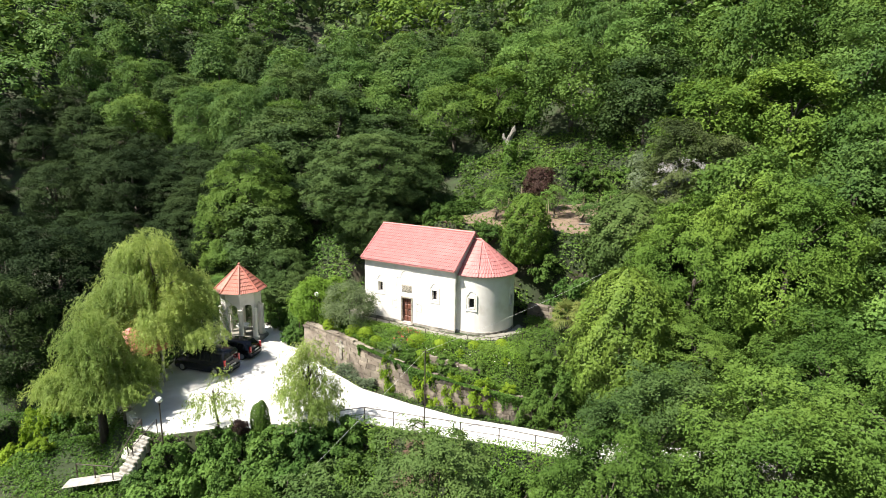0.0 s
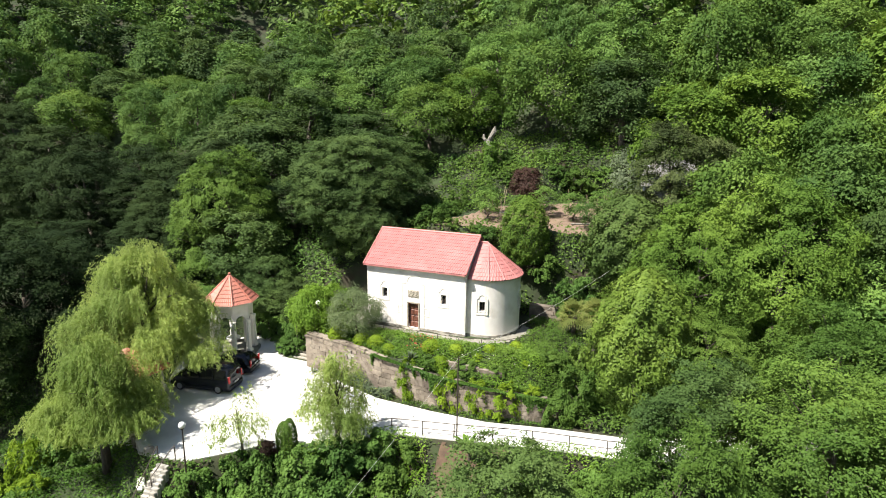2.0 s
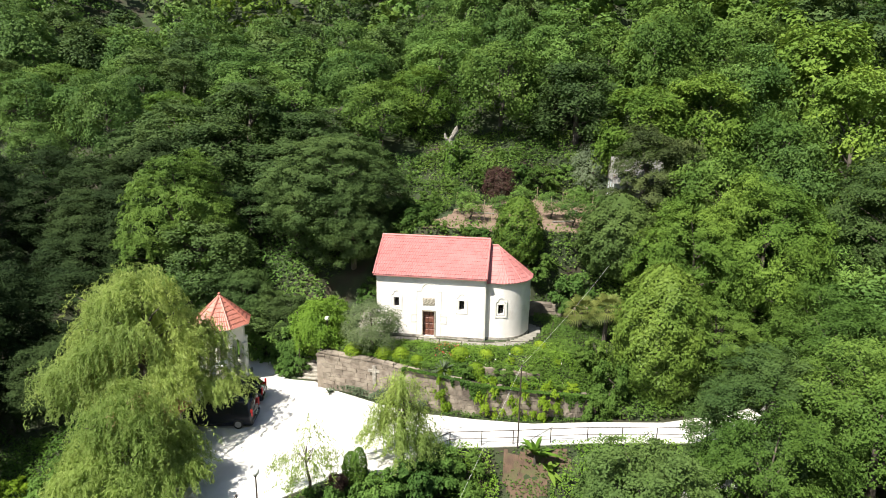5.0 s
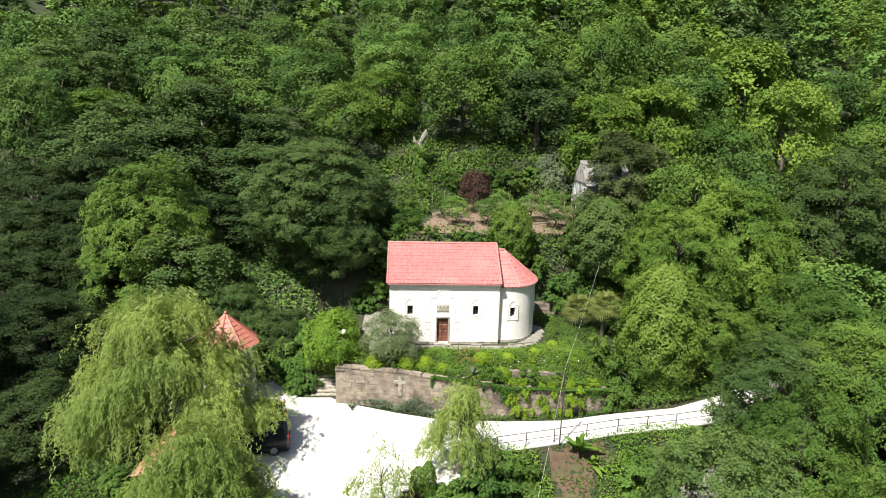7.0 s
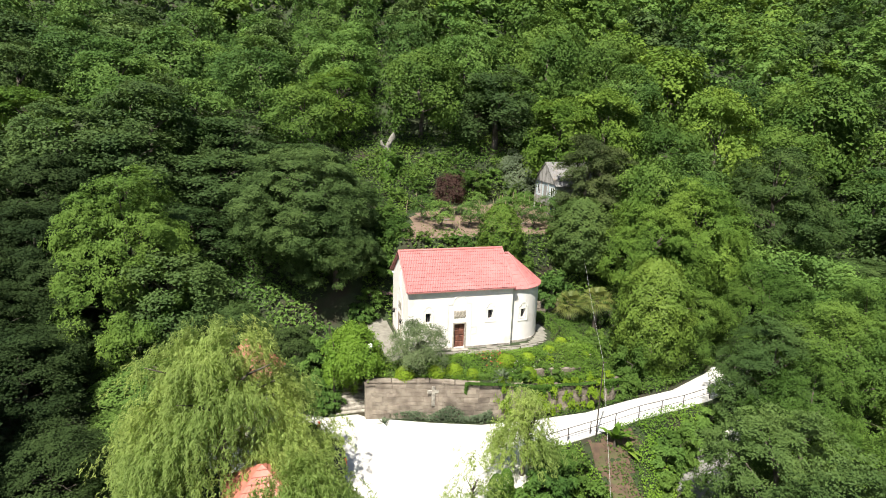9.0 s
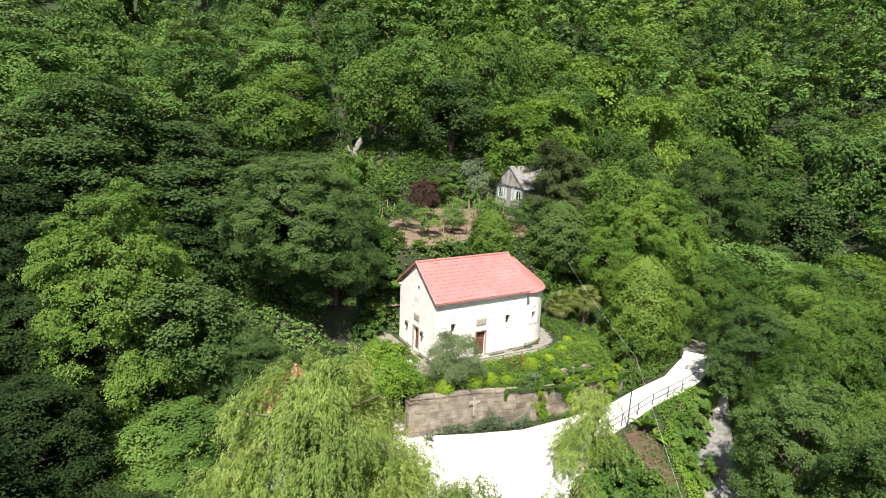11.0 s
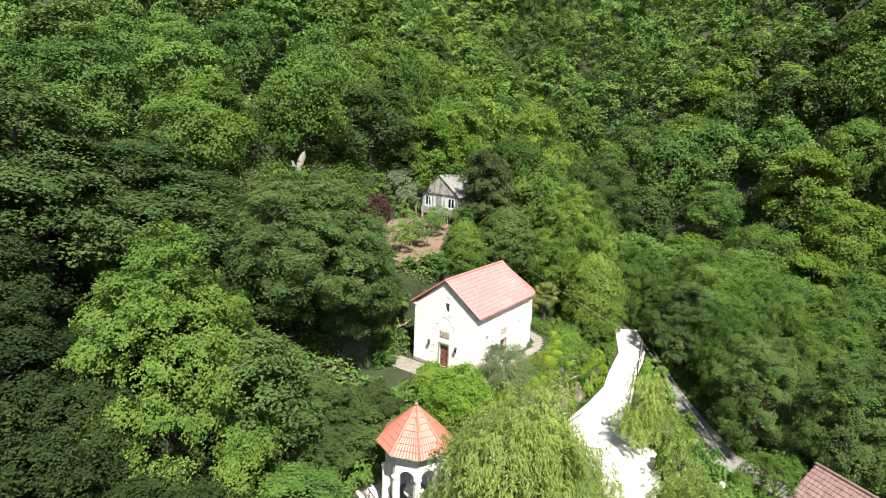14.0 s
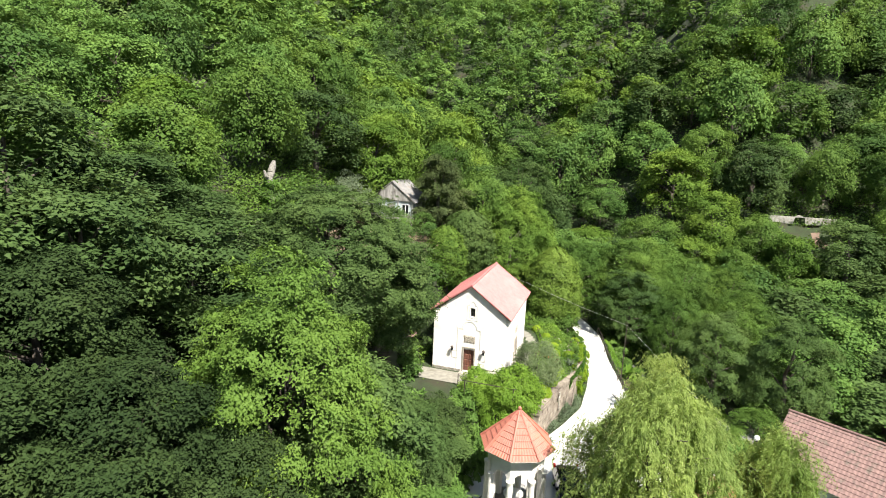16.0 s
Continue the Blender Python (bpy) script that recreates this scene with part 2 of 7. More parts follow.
def tube(bm, a, b, r0, r1=None, n=8):
    """A tapered round bar from a to b."""
    a, b = Vector(a), Vector(b)
    r1 = r0 if r1 is None else r1
    q = (b - a).to_track_quat("Z", "Y").to_matrix().to_4x4()
    bmesh.ops.create_cone(bm, cap_ends=True, segments=n, radius1=r0, radius2=r1, depth=(b - a).length, matrix=Matrix.Translation((a + b) / 2) @ q)
    return bm


def tubes(*rows, n=8):
    bm = bmesh.new()
    for r in rows:
        tube(bm, *r, n=n)
    return bm


def ball(r, at=(0, 0, 0), squash=1.0, n=12):
    bm = bmesh.new()
    bmesh.ops.create_uvsphere(bm, u_segments=n, v_segments=n // 2 + 2, radius=r, matrix=Matrix.LocRotScale(at, None, (1, 1, squash)))
    for f in bm.faces:
        f.smooth = True
    return bm


def slab(outline, z0, z1):
    """A plate with the plan of outline between two heights."""
    bm = bmesh.new()
    lo = [bm.verts.new((x, y, z0)) for x, y in outline]
    hi = [bm.verts.new((x, y, z1)) for x, y in outline]
    bm.faces.new(hi)
    bm.faces.new(lo[::-1])
    for i in range(len(lo)):
        j = (i + 1) % len(lo)
        bm.faces.new((lo[i], lo[j], hi[j], hi[i]))
    bmesh.ops.recalc_face_normals(bm, faces=bm.faces)
    bmesh.ops.triangulate(bm, faces=[f for f in bm.faces if len(f.verts) > 4])
    return bm


def panel(outline, holes, thick, m):
    """A wall with openings: outline and holes in its own plane (u, v), its thickness behind it; m lays it into the world."""
    from mathutils.geometry import tessellate_polygon
    loops = [[Vector((u, v, 0)) for u, v in outline]] + [[Vector((u, v, 0)) for u, v in h] for h in holes]
    tris = tessellate_polygon(loops)
    flat = [p for lp in loops for p in lp]
    bm = bmesh.new()
    front = [bm.verts.new(m @ p) for p in flat]
    back = [bm.verts.new(m @ (p - Vector((0, 0, thick)))) for p in flat]
    for t in tris:
        try:
            bm.faces.new([front[i] for i in t])
            bm.faces.new([back[i] for i in reversed(t)])
        except ValueError:
            pass
    k = 0
    for lp in loops:
        for i in range(len(lp)):
            j = (i + 1) % len(lp)
            bm.faces.new((front[k + i], front[k + j], back[k + j], back[k + i]))
        k += len(lp)
    bmesh.ops.recalc_face_normals(bm, faces=bm.faces)
    return bm


def rect(u0, u1, v0, v1):
    return [(u0, v0), (u1, v0), (u1, v1), (u0, v1)]


def strip(points, width, height, m):
    """A raised band of plaster along a line in a wall's plane, mitred at its corners."""
    bm = bmesh.new()
    pts = [Vector((u, v, 0)) for u, v in points]
    closed = (pts[0] - pts[-1]).length < 1e-4
    if closed:
        pts = pts[:-1]
    n = len(pts)
    rows = []
    for i, p in enumerate(pts):
        before, after = (pts[i - 1] if i or closed else None), (pts[(i + 1) % n] if i < n - 1 or closed else None)
        d0 = (p - before).normalized() if before is not None else None
        d1 = (after - p).normalized() if after is not None else None
        d0, d1 = d0 or d1, d1 or d0
        n0, n1 = Vector((-d0.y, d0.x, 0)), Vector((-d1.y, d1.x, 0))
        s = (n0 + n1)
        s = s.normalized() / max(0.4, s.normalized().dot(n0)) * width / 2
        rows.append([bm.verts.new(m @ (p + s * k + Vector((0, 0, z)))) for k, z in ((-1, -0.02), (-0.8, height), (0.8, height), (1, -0.02))])
    for i in range(n if closed else n - 1):
        a, b = rows[i], rows[(i + 1) % n]
        for k in range(3):
            bm.faces.new((a[k], b[k], b[k + 1], a[k + 1]))
    if not closed:
        bm.faces.new(rows[0])
        bm.faces.new(rows[-1][::-1])
    bmesh.ops.recalc_face_normals(bm, faces=bm.faces)
    return bm


def arch(u, v, r, a0=180, a1=0, n=10):
    return [(u + r * math.cos(radians(a0 + (a1 - a0) * i / n)), v + r * math.sin(radians(a0 + (a1 - a0) * i / n))) for i in range(n + 1)]


def plane_m(origin, right, up=(0, 0, 1)):
    """u runs along right, v along up, and the wall's face looks along their cross product."""
    x, y = Vector(right).normalized(), Vector(up).normalized()
    z = x.cross(y)
    m = Matrix((x, y, z)).transposed().to_4x4()
    m.translation = origin
    return m


# ---- foliage ----


def leaf_quads(name, pos, nrm, length, width, material, rng, along=None, fold=0.12, corners=4):
    """Pointed leaves, each of three or four corners, at pos with the normals nrm."""
    n = len(pos)
    nrm = nrm / (np.linalg.norm(nrm, axis=1, keepdims=True) + 1e-9)
    t = rng.normal(size=(n, 3)) if along is None else along + rng.normal(size=(n, 3)) * 0.15
    t = t - nrm * (t * nrm).sum(1, keepdims=True)
    t /= np.linalg.norm(t, axis=1, keepdims=True) + 1e-9
    b = np.cross(nrm, t)
    ln = (length * rng.uniform(0.7, 1.3, n))[:, None]
    wd = (width * rng.uniform(0.7, 1.3, n))[:, None]
    v = np.empty((n, corners, 3))
    if corners == 4:
        v[:, 0] = pos - t * ln * 0.5
        v[:, 1] = pos + b * wd * 0.5 + nrm * ln * fold
        v[:, 2] = pos + t * ln * 0.5 - nrm * ln * fold
        v[:, 3] = pos - b * wd * 0.5 + nrm * ln * fold
    else:
        v[:, 0] = pos - t * ln * 0.4 + b * wd * 0.55
        v[:, 1] = pos - t * ln * 0.4 - b * wd * 0.55
        v[:, 2] = pos + t * ln * 0.6 - nrm * ln * fold
    me = bpy.data.meshes.new(name)
    me.vertices.add(n * corners)
    me.vertices.foreach_set("co", v.reshape(-1).astype(np.float32))
    me.loops.add(n * corners)
    me.loops.foreach_set("vertex_index", np.arange(n * corners, dtype=np.int32))
    me.polygons.add(n)
    me.polygons.foreach_set("loop_start", np.arange(0, n * corners, corners, dtype=np.int32))
    me.update(calc_edges=True)
    me.materials.append(material)
    return me


def unit(rng, n):
    d = rng.normal(size=(n, 3))
    return d / np.linalg.norm(d, axis=1, keepdims=True)


def crown_points(kind, radius, z0, z1, n, pads, rng):
    """Leaf places and normals of a crown: boughs from the stem, each a drooping tier of flat sprays with gaps between. Also the sprays' middles."""
    up = np.array([0, 0, 1.0])
    tall = z1 - z0
    per = 7
    nb = max(9, int(pads * 0.3))
    u = (np.arange(nb) + rng.uniform(0.1, 0.9, nb)) / nb
    az = np.arange(nb) * 2.4 + rng.uniform(-0.55, 0.55, nb)
    if kind == "cone":
        h = u ** 1.25
        env, rise = (1 - h) ** 0.75 * 0.97 + 0.06, 0.1
    elif kind == "tall":
        h = 0.03 + 0.97 * u ** 0.9
        env, rise = np.sqrt(np.clip(1 - (np.abs(h - 0.36) / 0.66) ** 2.0, 0.012, 1)), 0.22
    elif kind == "layer":
        h = 0.03 + 0.97 * u ** 0.85
        env, rise = np.clip(1 - h ** 2.3, 0.02, 1) ** 0.72 * (0.78 + 0.22 * np.clip(h * 3.5, 0, 1)), 0.12
    elif kind == "dome":
        h = 0.05 + 0.95 * u ** 0.95
        env, rise = np.sqrt(np.clip(1 - (np.abs(h - 0.34) / 0.67) ** 1.8, 0.008, 1)), 0.35
    else:
        h = 0.06 + 0.94 * u ** 0.8
        env, rise = np.sqrt(np.clip(1 - (np.abs(h - 0.5) / 0.55) ** 2.4, 0.03, 1)), 0.4
    q1, q2, q3 = rng.uniform(0, 6.28, 3)
    bumps = {"dome": 0.35, "layer": 0.8}.get(kind, 1.0)
    lumpy = 1 + bumps * (0.13 * np.sin(az * 2 + q1 + h * 3) + 0.10 * np.sin(az * 5 + h * 8 + q2) + 0.06 * np.sin(h * 15 + q3) + rng.normal(size=nb) * 0.07)
    tip_r = radius * env * np.clip(lumpy, 0.6, 1.22)
    out = np.stack([np.cos(az), np.sin(az), np.zeros(nb)], 1)
    side = np.stack([-np.sin(az), np.cos(az), np.zeros(nb)], 1)
    tip = out * tip_r[:, None] + up * (z0 + tall * h)[:, None]
    foot = tip * np.array([0.08, 0.08, 1]) - up * (np.minimum(rise * tip_r, tall * h * 0.8))[:, None]
    broad = np.clip(0.46 * tip_r, 0.18 * radius, 2.3) * rng.uniform(0.8, 1.2, nb)
    own = np.repeat(np.arange(nb), per)
    m = nb * per
    f = np.sqrt(rng.uniform(0.1, 1.0, m))
    lat = rng.uniform(-1, 1, m) * broad[own] * (1.15 - 0.75 * f ** 2)
    c = foot[own] + (tip - foot)[own] * f[:, None] + side[own] * lat[:, None]
    c[:, 2] += rng.normal(size=m) * 0.018 * tall - 0.2 * np.abs(lat) - 0.10 * tip_r[own] * f ** 3
    size = np.minimum(radius * rng.uniform(0.12, 0.22, m) * {"layer": 0.85, "dome": 0.85}.get(kind, 1.0), 1.15)
    thick = {"layer": 0.2, "tall": 0.62, "dome": 0.45}.get(kind, 0.8)
    long = {"layer": 1.7, "dome": 1.25, "tall": 1.25}.get(kind, 1.1)
    ang = az[own] + np.arctan2(lat, np.maximum(f * tip_r[own], 0.3)) + rng.normal(size=m) * 0.35
    w = size ** 2
    which = rng.choice(m, n, p=w / w.sum())
    rr, th = np.sqrt(rng.uniform(0, 1, n)), rng.uniform(0, 2 * np.pi, n)
    a, b = rr * np.cos(th), rr * np.sin(th)
    b = b * (1 - 0.45 * np.clip(a, 0, 1)) * (0.75 + 0.25 * np.cos(a * 9 + which))
    ca, sa, sz = np.cos(ang[which]), np.sin(ang[which]), size[which]
    dome = rng.normal(size=n) * 0.1 + thick * (np.sqrt(1 - rr ** 2) - 0.35) * np.where(rng.uniform(size=n) < 0.82, 1, rng.uniform(-0.9, 1, n))
    p = c[which] + np.stack([(a * long * ca - b * sa) * sz, (a * long * sa + b * ca) * sz, (dome - a * 0.3 - 0.1 * np.abs(b)) * sz], 1)
    stray = rng.uniform(size=n) < 0.1
    p[stray] += rng.normal(size=(stray.sum(), 3)) * np.array([0.09, 0.09, 0.05]) * radius
    core = rng.uniform(size=n) < 0.07
    p[core] = p[core] * np.array([0.55, 0.55, 1]) - up * 0.03 * tall
    mid = np.array([0, 0, z0 + tall * 0.4])
    radial = (p - mid) / np.array([radius, radius, tall * 0.55])
    radial[:, 2] = np.maximum(radial[:, 2], 0)
    nrm = radial * 0.4 + up * 0.8 + np.stack([a * ca - b * sa, a * sa + b * ca, 0 * a], 1) * (0.35 + 0.45 * thick) + rng.normal(size=(n, 3)) * 0.36
    return p, nrm, c


def lobe_points(radius, z0, z1, n, lobes, rng, low=0.86, flat=0.8, blunt=2.3, widest=-0.28, spray=None):
    """Leaf places and normals of a round crown: lobes over a lumpy egg, each lobe of leafy tufts. Also the lobes' middles."""
    up = np.array([0, 0, 1.0])
    if spray:
        n = n // spray[0]
    half, mid = (z1 - z0) / 2, (z1 + z0) / 2
    i = np.arange(lobes)
    cz = np.clip(1 - (i + 0.5) / lobes * (1 + low) + rng.normal(size=lobes) * 0.05, -0.9, 0.97)
    az = i * 2.39996 + rng.normal(size=lobes) * 0.25 + rng.uniform(0, 6.28)
    q1, q2 = rng.uniform(0, 6.28, 2)
    swell = 1 + 0.12 * np.sin(az * 2 + q1) + 0.10 * np.sin(az * 3 + cz * 4 + q2) + rng.normal(size=lobes) * 0.08
    size = radius * rng.uniform(0.24, 0.40, lobes) * (34 / lobes) ** 0.34
    ring = np.sqrt(np.clip(1 - np.where(cz > widest, (cz - widest) / (1 - widest), (widest - cz) / (1.25 + widest)) ** blunt, 0.02, 1))
    out = np.stack([np.cos(az) * ring, np.sin(az) * ring, cz], 1)
    reach = np.clip(swell, 0.7, 1.25)[:, None]
    c = out * reach * np.array([radius, radius, half]) * 0.76 + up * mid
    out /= np.linalg.norm(out, axis=1, keepdims=True)
    tufts = 11
    td = unit(rng, lobes * tufts) + np.repeat(out, tufts, 0) * 0.75 + up * 0.35
    td /= np.linalg.norm(td, axis=1, keepdims=True)
    tr = rng.uniform(0.72, 1.3, lobes * tufts)
    w = size ** 2
    own = rng.choice(lobes, n, p=w / w.sum())
    pick = own * tufts + rng.integers(0, tufts, n)
    d = td[pick] + rng.normal(size=(n, 3)) * 0.22
    d /= np.linalg.norm(d, axis=1, keepdims=True)
    deep = 1 - 0.4 * rng.uniform(size=n) ** 2.5
    p = c[own] + d * (size[own] * tr[pick] * deep)[:, None] * np.array([1.08, 1.08, flat])
    stray = rng.uniform(size=n) < 0.08
    p[stray] += d[stray] * (size[own][stray] * rng.uniform(0.1, 0.45, stray.sum()))[:, None]
    p[:, 2] = np.maximum(p[:, 2], z0 * 0.6)
    nrm = d * 0.6 + out[own] * 0.25 + up * 0.55 + rng.normal(size=(n, 3)) * 0.24
    if spray:
        # each place becomes a flat, drooping spray of leaves
        k, wide = spray
        nrm /= np.linalg.norm(nrm, axis=1, keepdims=True)
        side = np.cross(nrm, unit(rng, n))
        side /= np.linalg.norm(side, axis=1, keepdims=True) + 1e-9
        over = np.cross(nrm, side)
        a, f = rng.uniform(0, 6.283, (n, k, 1)), np.sqrt(rng.uniform(0, 1, (n, k, 1)))
        f = f * wide * rng.uniform(0.6, 1.35, (n, 1, 1))
        p = p[:, None] + side[:, None] * np.cos(a) * f * 1.25 + over[:, None] * np.sin(a) * f * 0.85 + rng.normal(size=(n, k, 3)) * wide * 0.13
        p[..., 2] -= (f[..., 0] / wide) ** 2 * wide * 0.22
        p = p.reshape(-1, 3)
        nrm = np.repeat(nrm, k, 0) + rng.normal(size=(n * k, 3)) * 0.3
    return p, nrm, c


def egg_points(radius, height, n, rng, widest=0.36, bumps=0.1):
    """A dense clipped or naturally close crown: leaves in a shell under a lumpy egg."""
    h = rng.uniform(0, 1, n)
    az = rng.uniform(0, 2 * np.pi, n)
    env = np.sqrt(np.clip(1 - (np.abs(h - widest) / np.where(h < widest, widest + 0.12, 1.0 - widest + 0.005)) ** 2.1, 0.0, 1))
    lump = 1 + bumps * (np.sin(az * 5 + h * 11) * np.cos(h * 19 - az * 2) + 0.6 * np.sin(az * 11 - h * 23)) + rng.normal(size=n) * bumps * 0.35
    rad = radius * env * lump * (1 - 0.22 * rng.uniform(0, 1, n) ** 2)
    p = np.stack([np.cos(az) * rad, np.sin(az) * rad, height * h * (1 + 0.02 * np.sin(az * 7))], 1)
    nrm = np.stack([np.cos(az), np.sin(az), (h - widest) * 2.2 + 0.35], 1) + rng.normal(size=(n, 3)) * 0.45
    return p, nrm, p[rng.choice(n, 60)]


def trunk_bm(height, r, limbs, rng, bend=0.25, n=7):
    """A tapered, slightly crooked trunk with limbs to the places given."""
    bm = bmesh.new()
    pts = [Vector((0, 0, -0.6))]
    for i in range(1, 5):
        f = i / 4
        pts.append(Vector((rng.normal() * bend * f, rng.normal() * bend * f, height * f)))
    rs = [r * 1.25, r, r * 0.8, r * 0.55, r * 0.25]
    for i in range(4):
        tube(bm, pts[i], pts[i + 1], rs[i], rs[i + 1], n)
    for c in limbs:
        c = Vector([float(a) for a in c])
        f = max(0.15, min(0.85, (c.z / height) * 0.72))
        k = min(3, int(f * 4))
        a = pts[k].lerp(pts[k + 1], f * 4 - k)
        mid = a.lerp(c, 0.55) + Vector((0, 0, 0.25))
        tube(bm, a, mid, r * 0.32, r * 0.2, 5)
        tube(bm, mid, c, r * 0.2, r * 0.06, 4)
    for f in bm.faces:
        f.smooth = True
    return bm


class Species:
    """Meshes of trunk and crown, made once and shared by all trees of the kind."""

    def __init__(self, kind, material, radius, height, clear, n, pads, length, width, seed, bark="bark", limbs=9, label="", name="tree", corners=3, flat=0.8, blunt=1.9):
        rng = np.random.default_rng(seed)
        if kind == "egg":
            p, q, c = egg_points(radius, height, n, rng, 0.36, pads)
        elif kind == "lobed":
            p, q, c = lobe_points(radius, clear, height, n, pads, rng, flat=flat, blunt=blunt, spray=(int(np.clip(n // 2400, 8, 26)), 2.5 * length))
        else:
            p, q, c = crown_points(kind, radius, clear, height, n, pads, rng)
        self.crown = leaf_quads("crown", p, q, length, width, LEAF[material], rng, corners=corners)
        self.trunk = bm_mesh("trunk", trunk_bm(height * 0.68, 0.025 * height, c[rng.choice(len(c), limbs, replace=False)], rng), M[bark])
        self.label, self.name, self.radius, self.height = label, name, radius, height

    def plant(self, x, y, z, height, radius=None, turn=0.0, lean=0.0, group="", label=""):
        s = height / self.height
        if self.name == "bush" and radius:
            radius = min(radius, 0.72 * height)
        sr = s if radius is None else radius / self.radius
        ob = thing(self.name, label or self.label, "tree" if "tree" in self.name else "shrub", group=group)
        ob.matrix_world = pose(x, y, z - 0.15, lean, 0, turn)
        ob.scale = (sr, sr, s)
        part("trunk", self.trunk, None, ob)
        part("crown", self.crown, None, ob)
        return ob

# ---- plan ----
LOT = [(-41.4, 39.8), (-38, 40), (-33.8, 37.4), (-32.4, 36.0), (-30.8, 35.3), (-28, 34.2), (-24.5, 33.1), (-20, 32.9), (-16, 33.0), (-12, 33.9), (-7, 34.7), (-2, 36.8), (-0.2, 37.9),
       (1.4, 35.5), (-1, 34.2), (-4.8, 32.6), (-8, 31.9), (-12.5, 31.2), (-17.3, 30.0), (-21.3, 29.1), (-22.8, 27.2), (-25.0, 25.2), (-28, 24.6), (-31.0, 21.5), (-34.2, 21.0), (-37.6, 23.3), (-41.2, 30.0), (-43.4, 33.2), (-42.5, 37.0)]
WALL_X, WALL_Y, WALL_TOP = [-32.4, -28.0, -24.5, -20.0, -16.0, -13.0, -11.0], [35.8, 34.9, 33.9, 33.5, 33.7, 34.4, 35.3], [-0.4, -0.4, -0.55, -0.95, -1.35, -1.6, -2.2]
LANE = [(4, 40, -3.6), (-2, 33.5, -4.7), (-6.5, 29.8, -5.9), (-10.5, 26.4, -6.6), (-14.2, 22.4, -7.4), (-14.8, 16, -8.2), (-13, 4, -9)]
LOT_Z = -3.3
# the bed of the side valley, rising to the north-east
CHUTE = [(39.8, 5.0), (40.2, -1.0), (37.0, -2.4), (35.6, -1.6), (36.2, 1.0), (37.8, 3.8)]
VALE = [(-30, -60, -12), (0, -14, -11), (18, 16, -9), (30, 35, -4.5), (34, 50, 3), (43, 67, 13), (62, 92, 24), (82, 118, 34), (140, 200, 70), (230, 330, 110)]


def inside(poly, x, y):
    """Distance to a closed outline, negative inside."""
    px, py = np.array([p[0] for p in poly], float), np.array([p[1] for p in poly], float)
    d = np.full(np.shape(x), 1e9)
    odd = np.zeros(np.shape(x), bool)
    for i in range(len(px)):
        j = (i + 1) % len(px)
        ex, ey = px[j] - px[i], py[j] - py[i]
        f = np.clip(((x - px[i]) * ex + (y - py[i]) * ey) / (ex * ex + ey * ey), 0, 1)
        d = np.minimum(d, np.hypot(x - px[i] - ex * f, y - py[i] - ey * f))
        if ey:
            odd ^= ((py[i] > y) != (py[j] > y)) & (x < ex * (y - py[i]) / ey + px[i])
    return np.where(odd, -d, d)


def along_line(line, x, y):
    """Distance to an open line, and its height there."""
    best, z = np.full(np.shape(x), 1e9), np.zeros(np.shape(x))
    for a, b in zip(line, line[1:]):
        ex, ey = b[0] - a[0], b[1] - a[1]
        f = np.clip(((x - a[0]) * ex + (y - a[1]) * ey) / (ex * ex + ey * ey), 0, 1)
        d = np.hypot(x - a[0] - ex * f, y - a[1] - ey * f)
        z = np.where(d < best, a[2] + (b[2] - a[2]) * f, z)
        best = np.minimum(best, d)
    return best, z


def smooth(f):
    f = np.clip(f, 0, 1)
    return f * f * (3 - 2 * f)


def lumps(x, y, s):
    return np.sin(x / s + 1.3 * np.sin(y / s * 0.7)) * np.cos(y / s * 1.1 + 0.8 * np.sin(x / s * 0.6))


GARDEN = [(-27.5, 49.2), (-9.5, 49.6), (-7.0, 54), (-8.5, 62.0), (-16, 63), (-24, 59)]


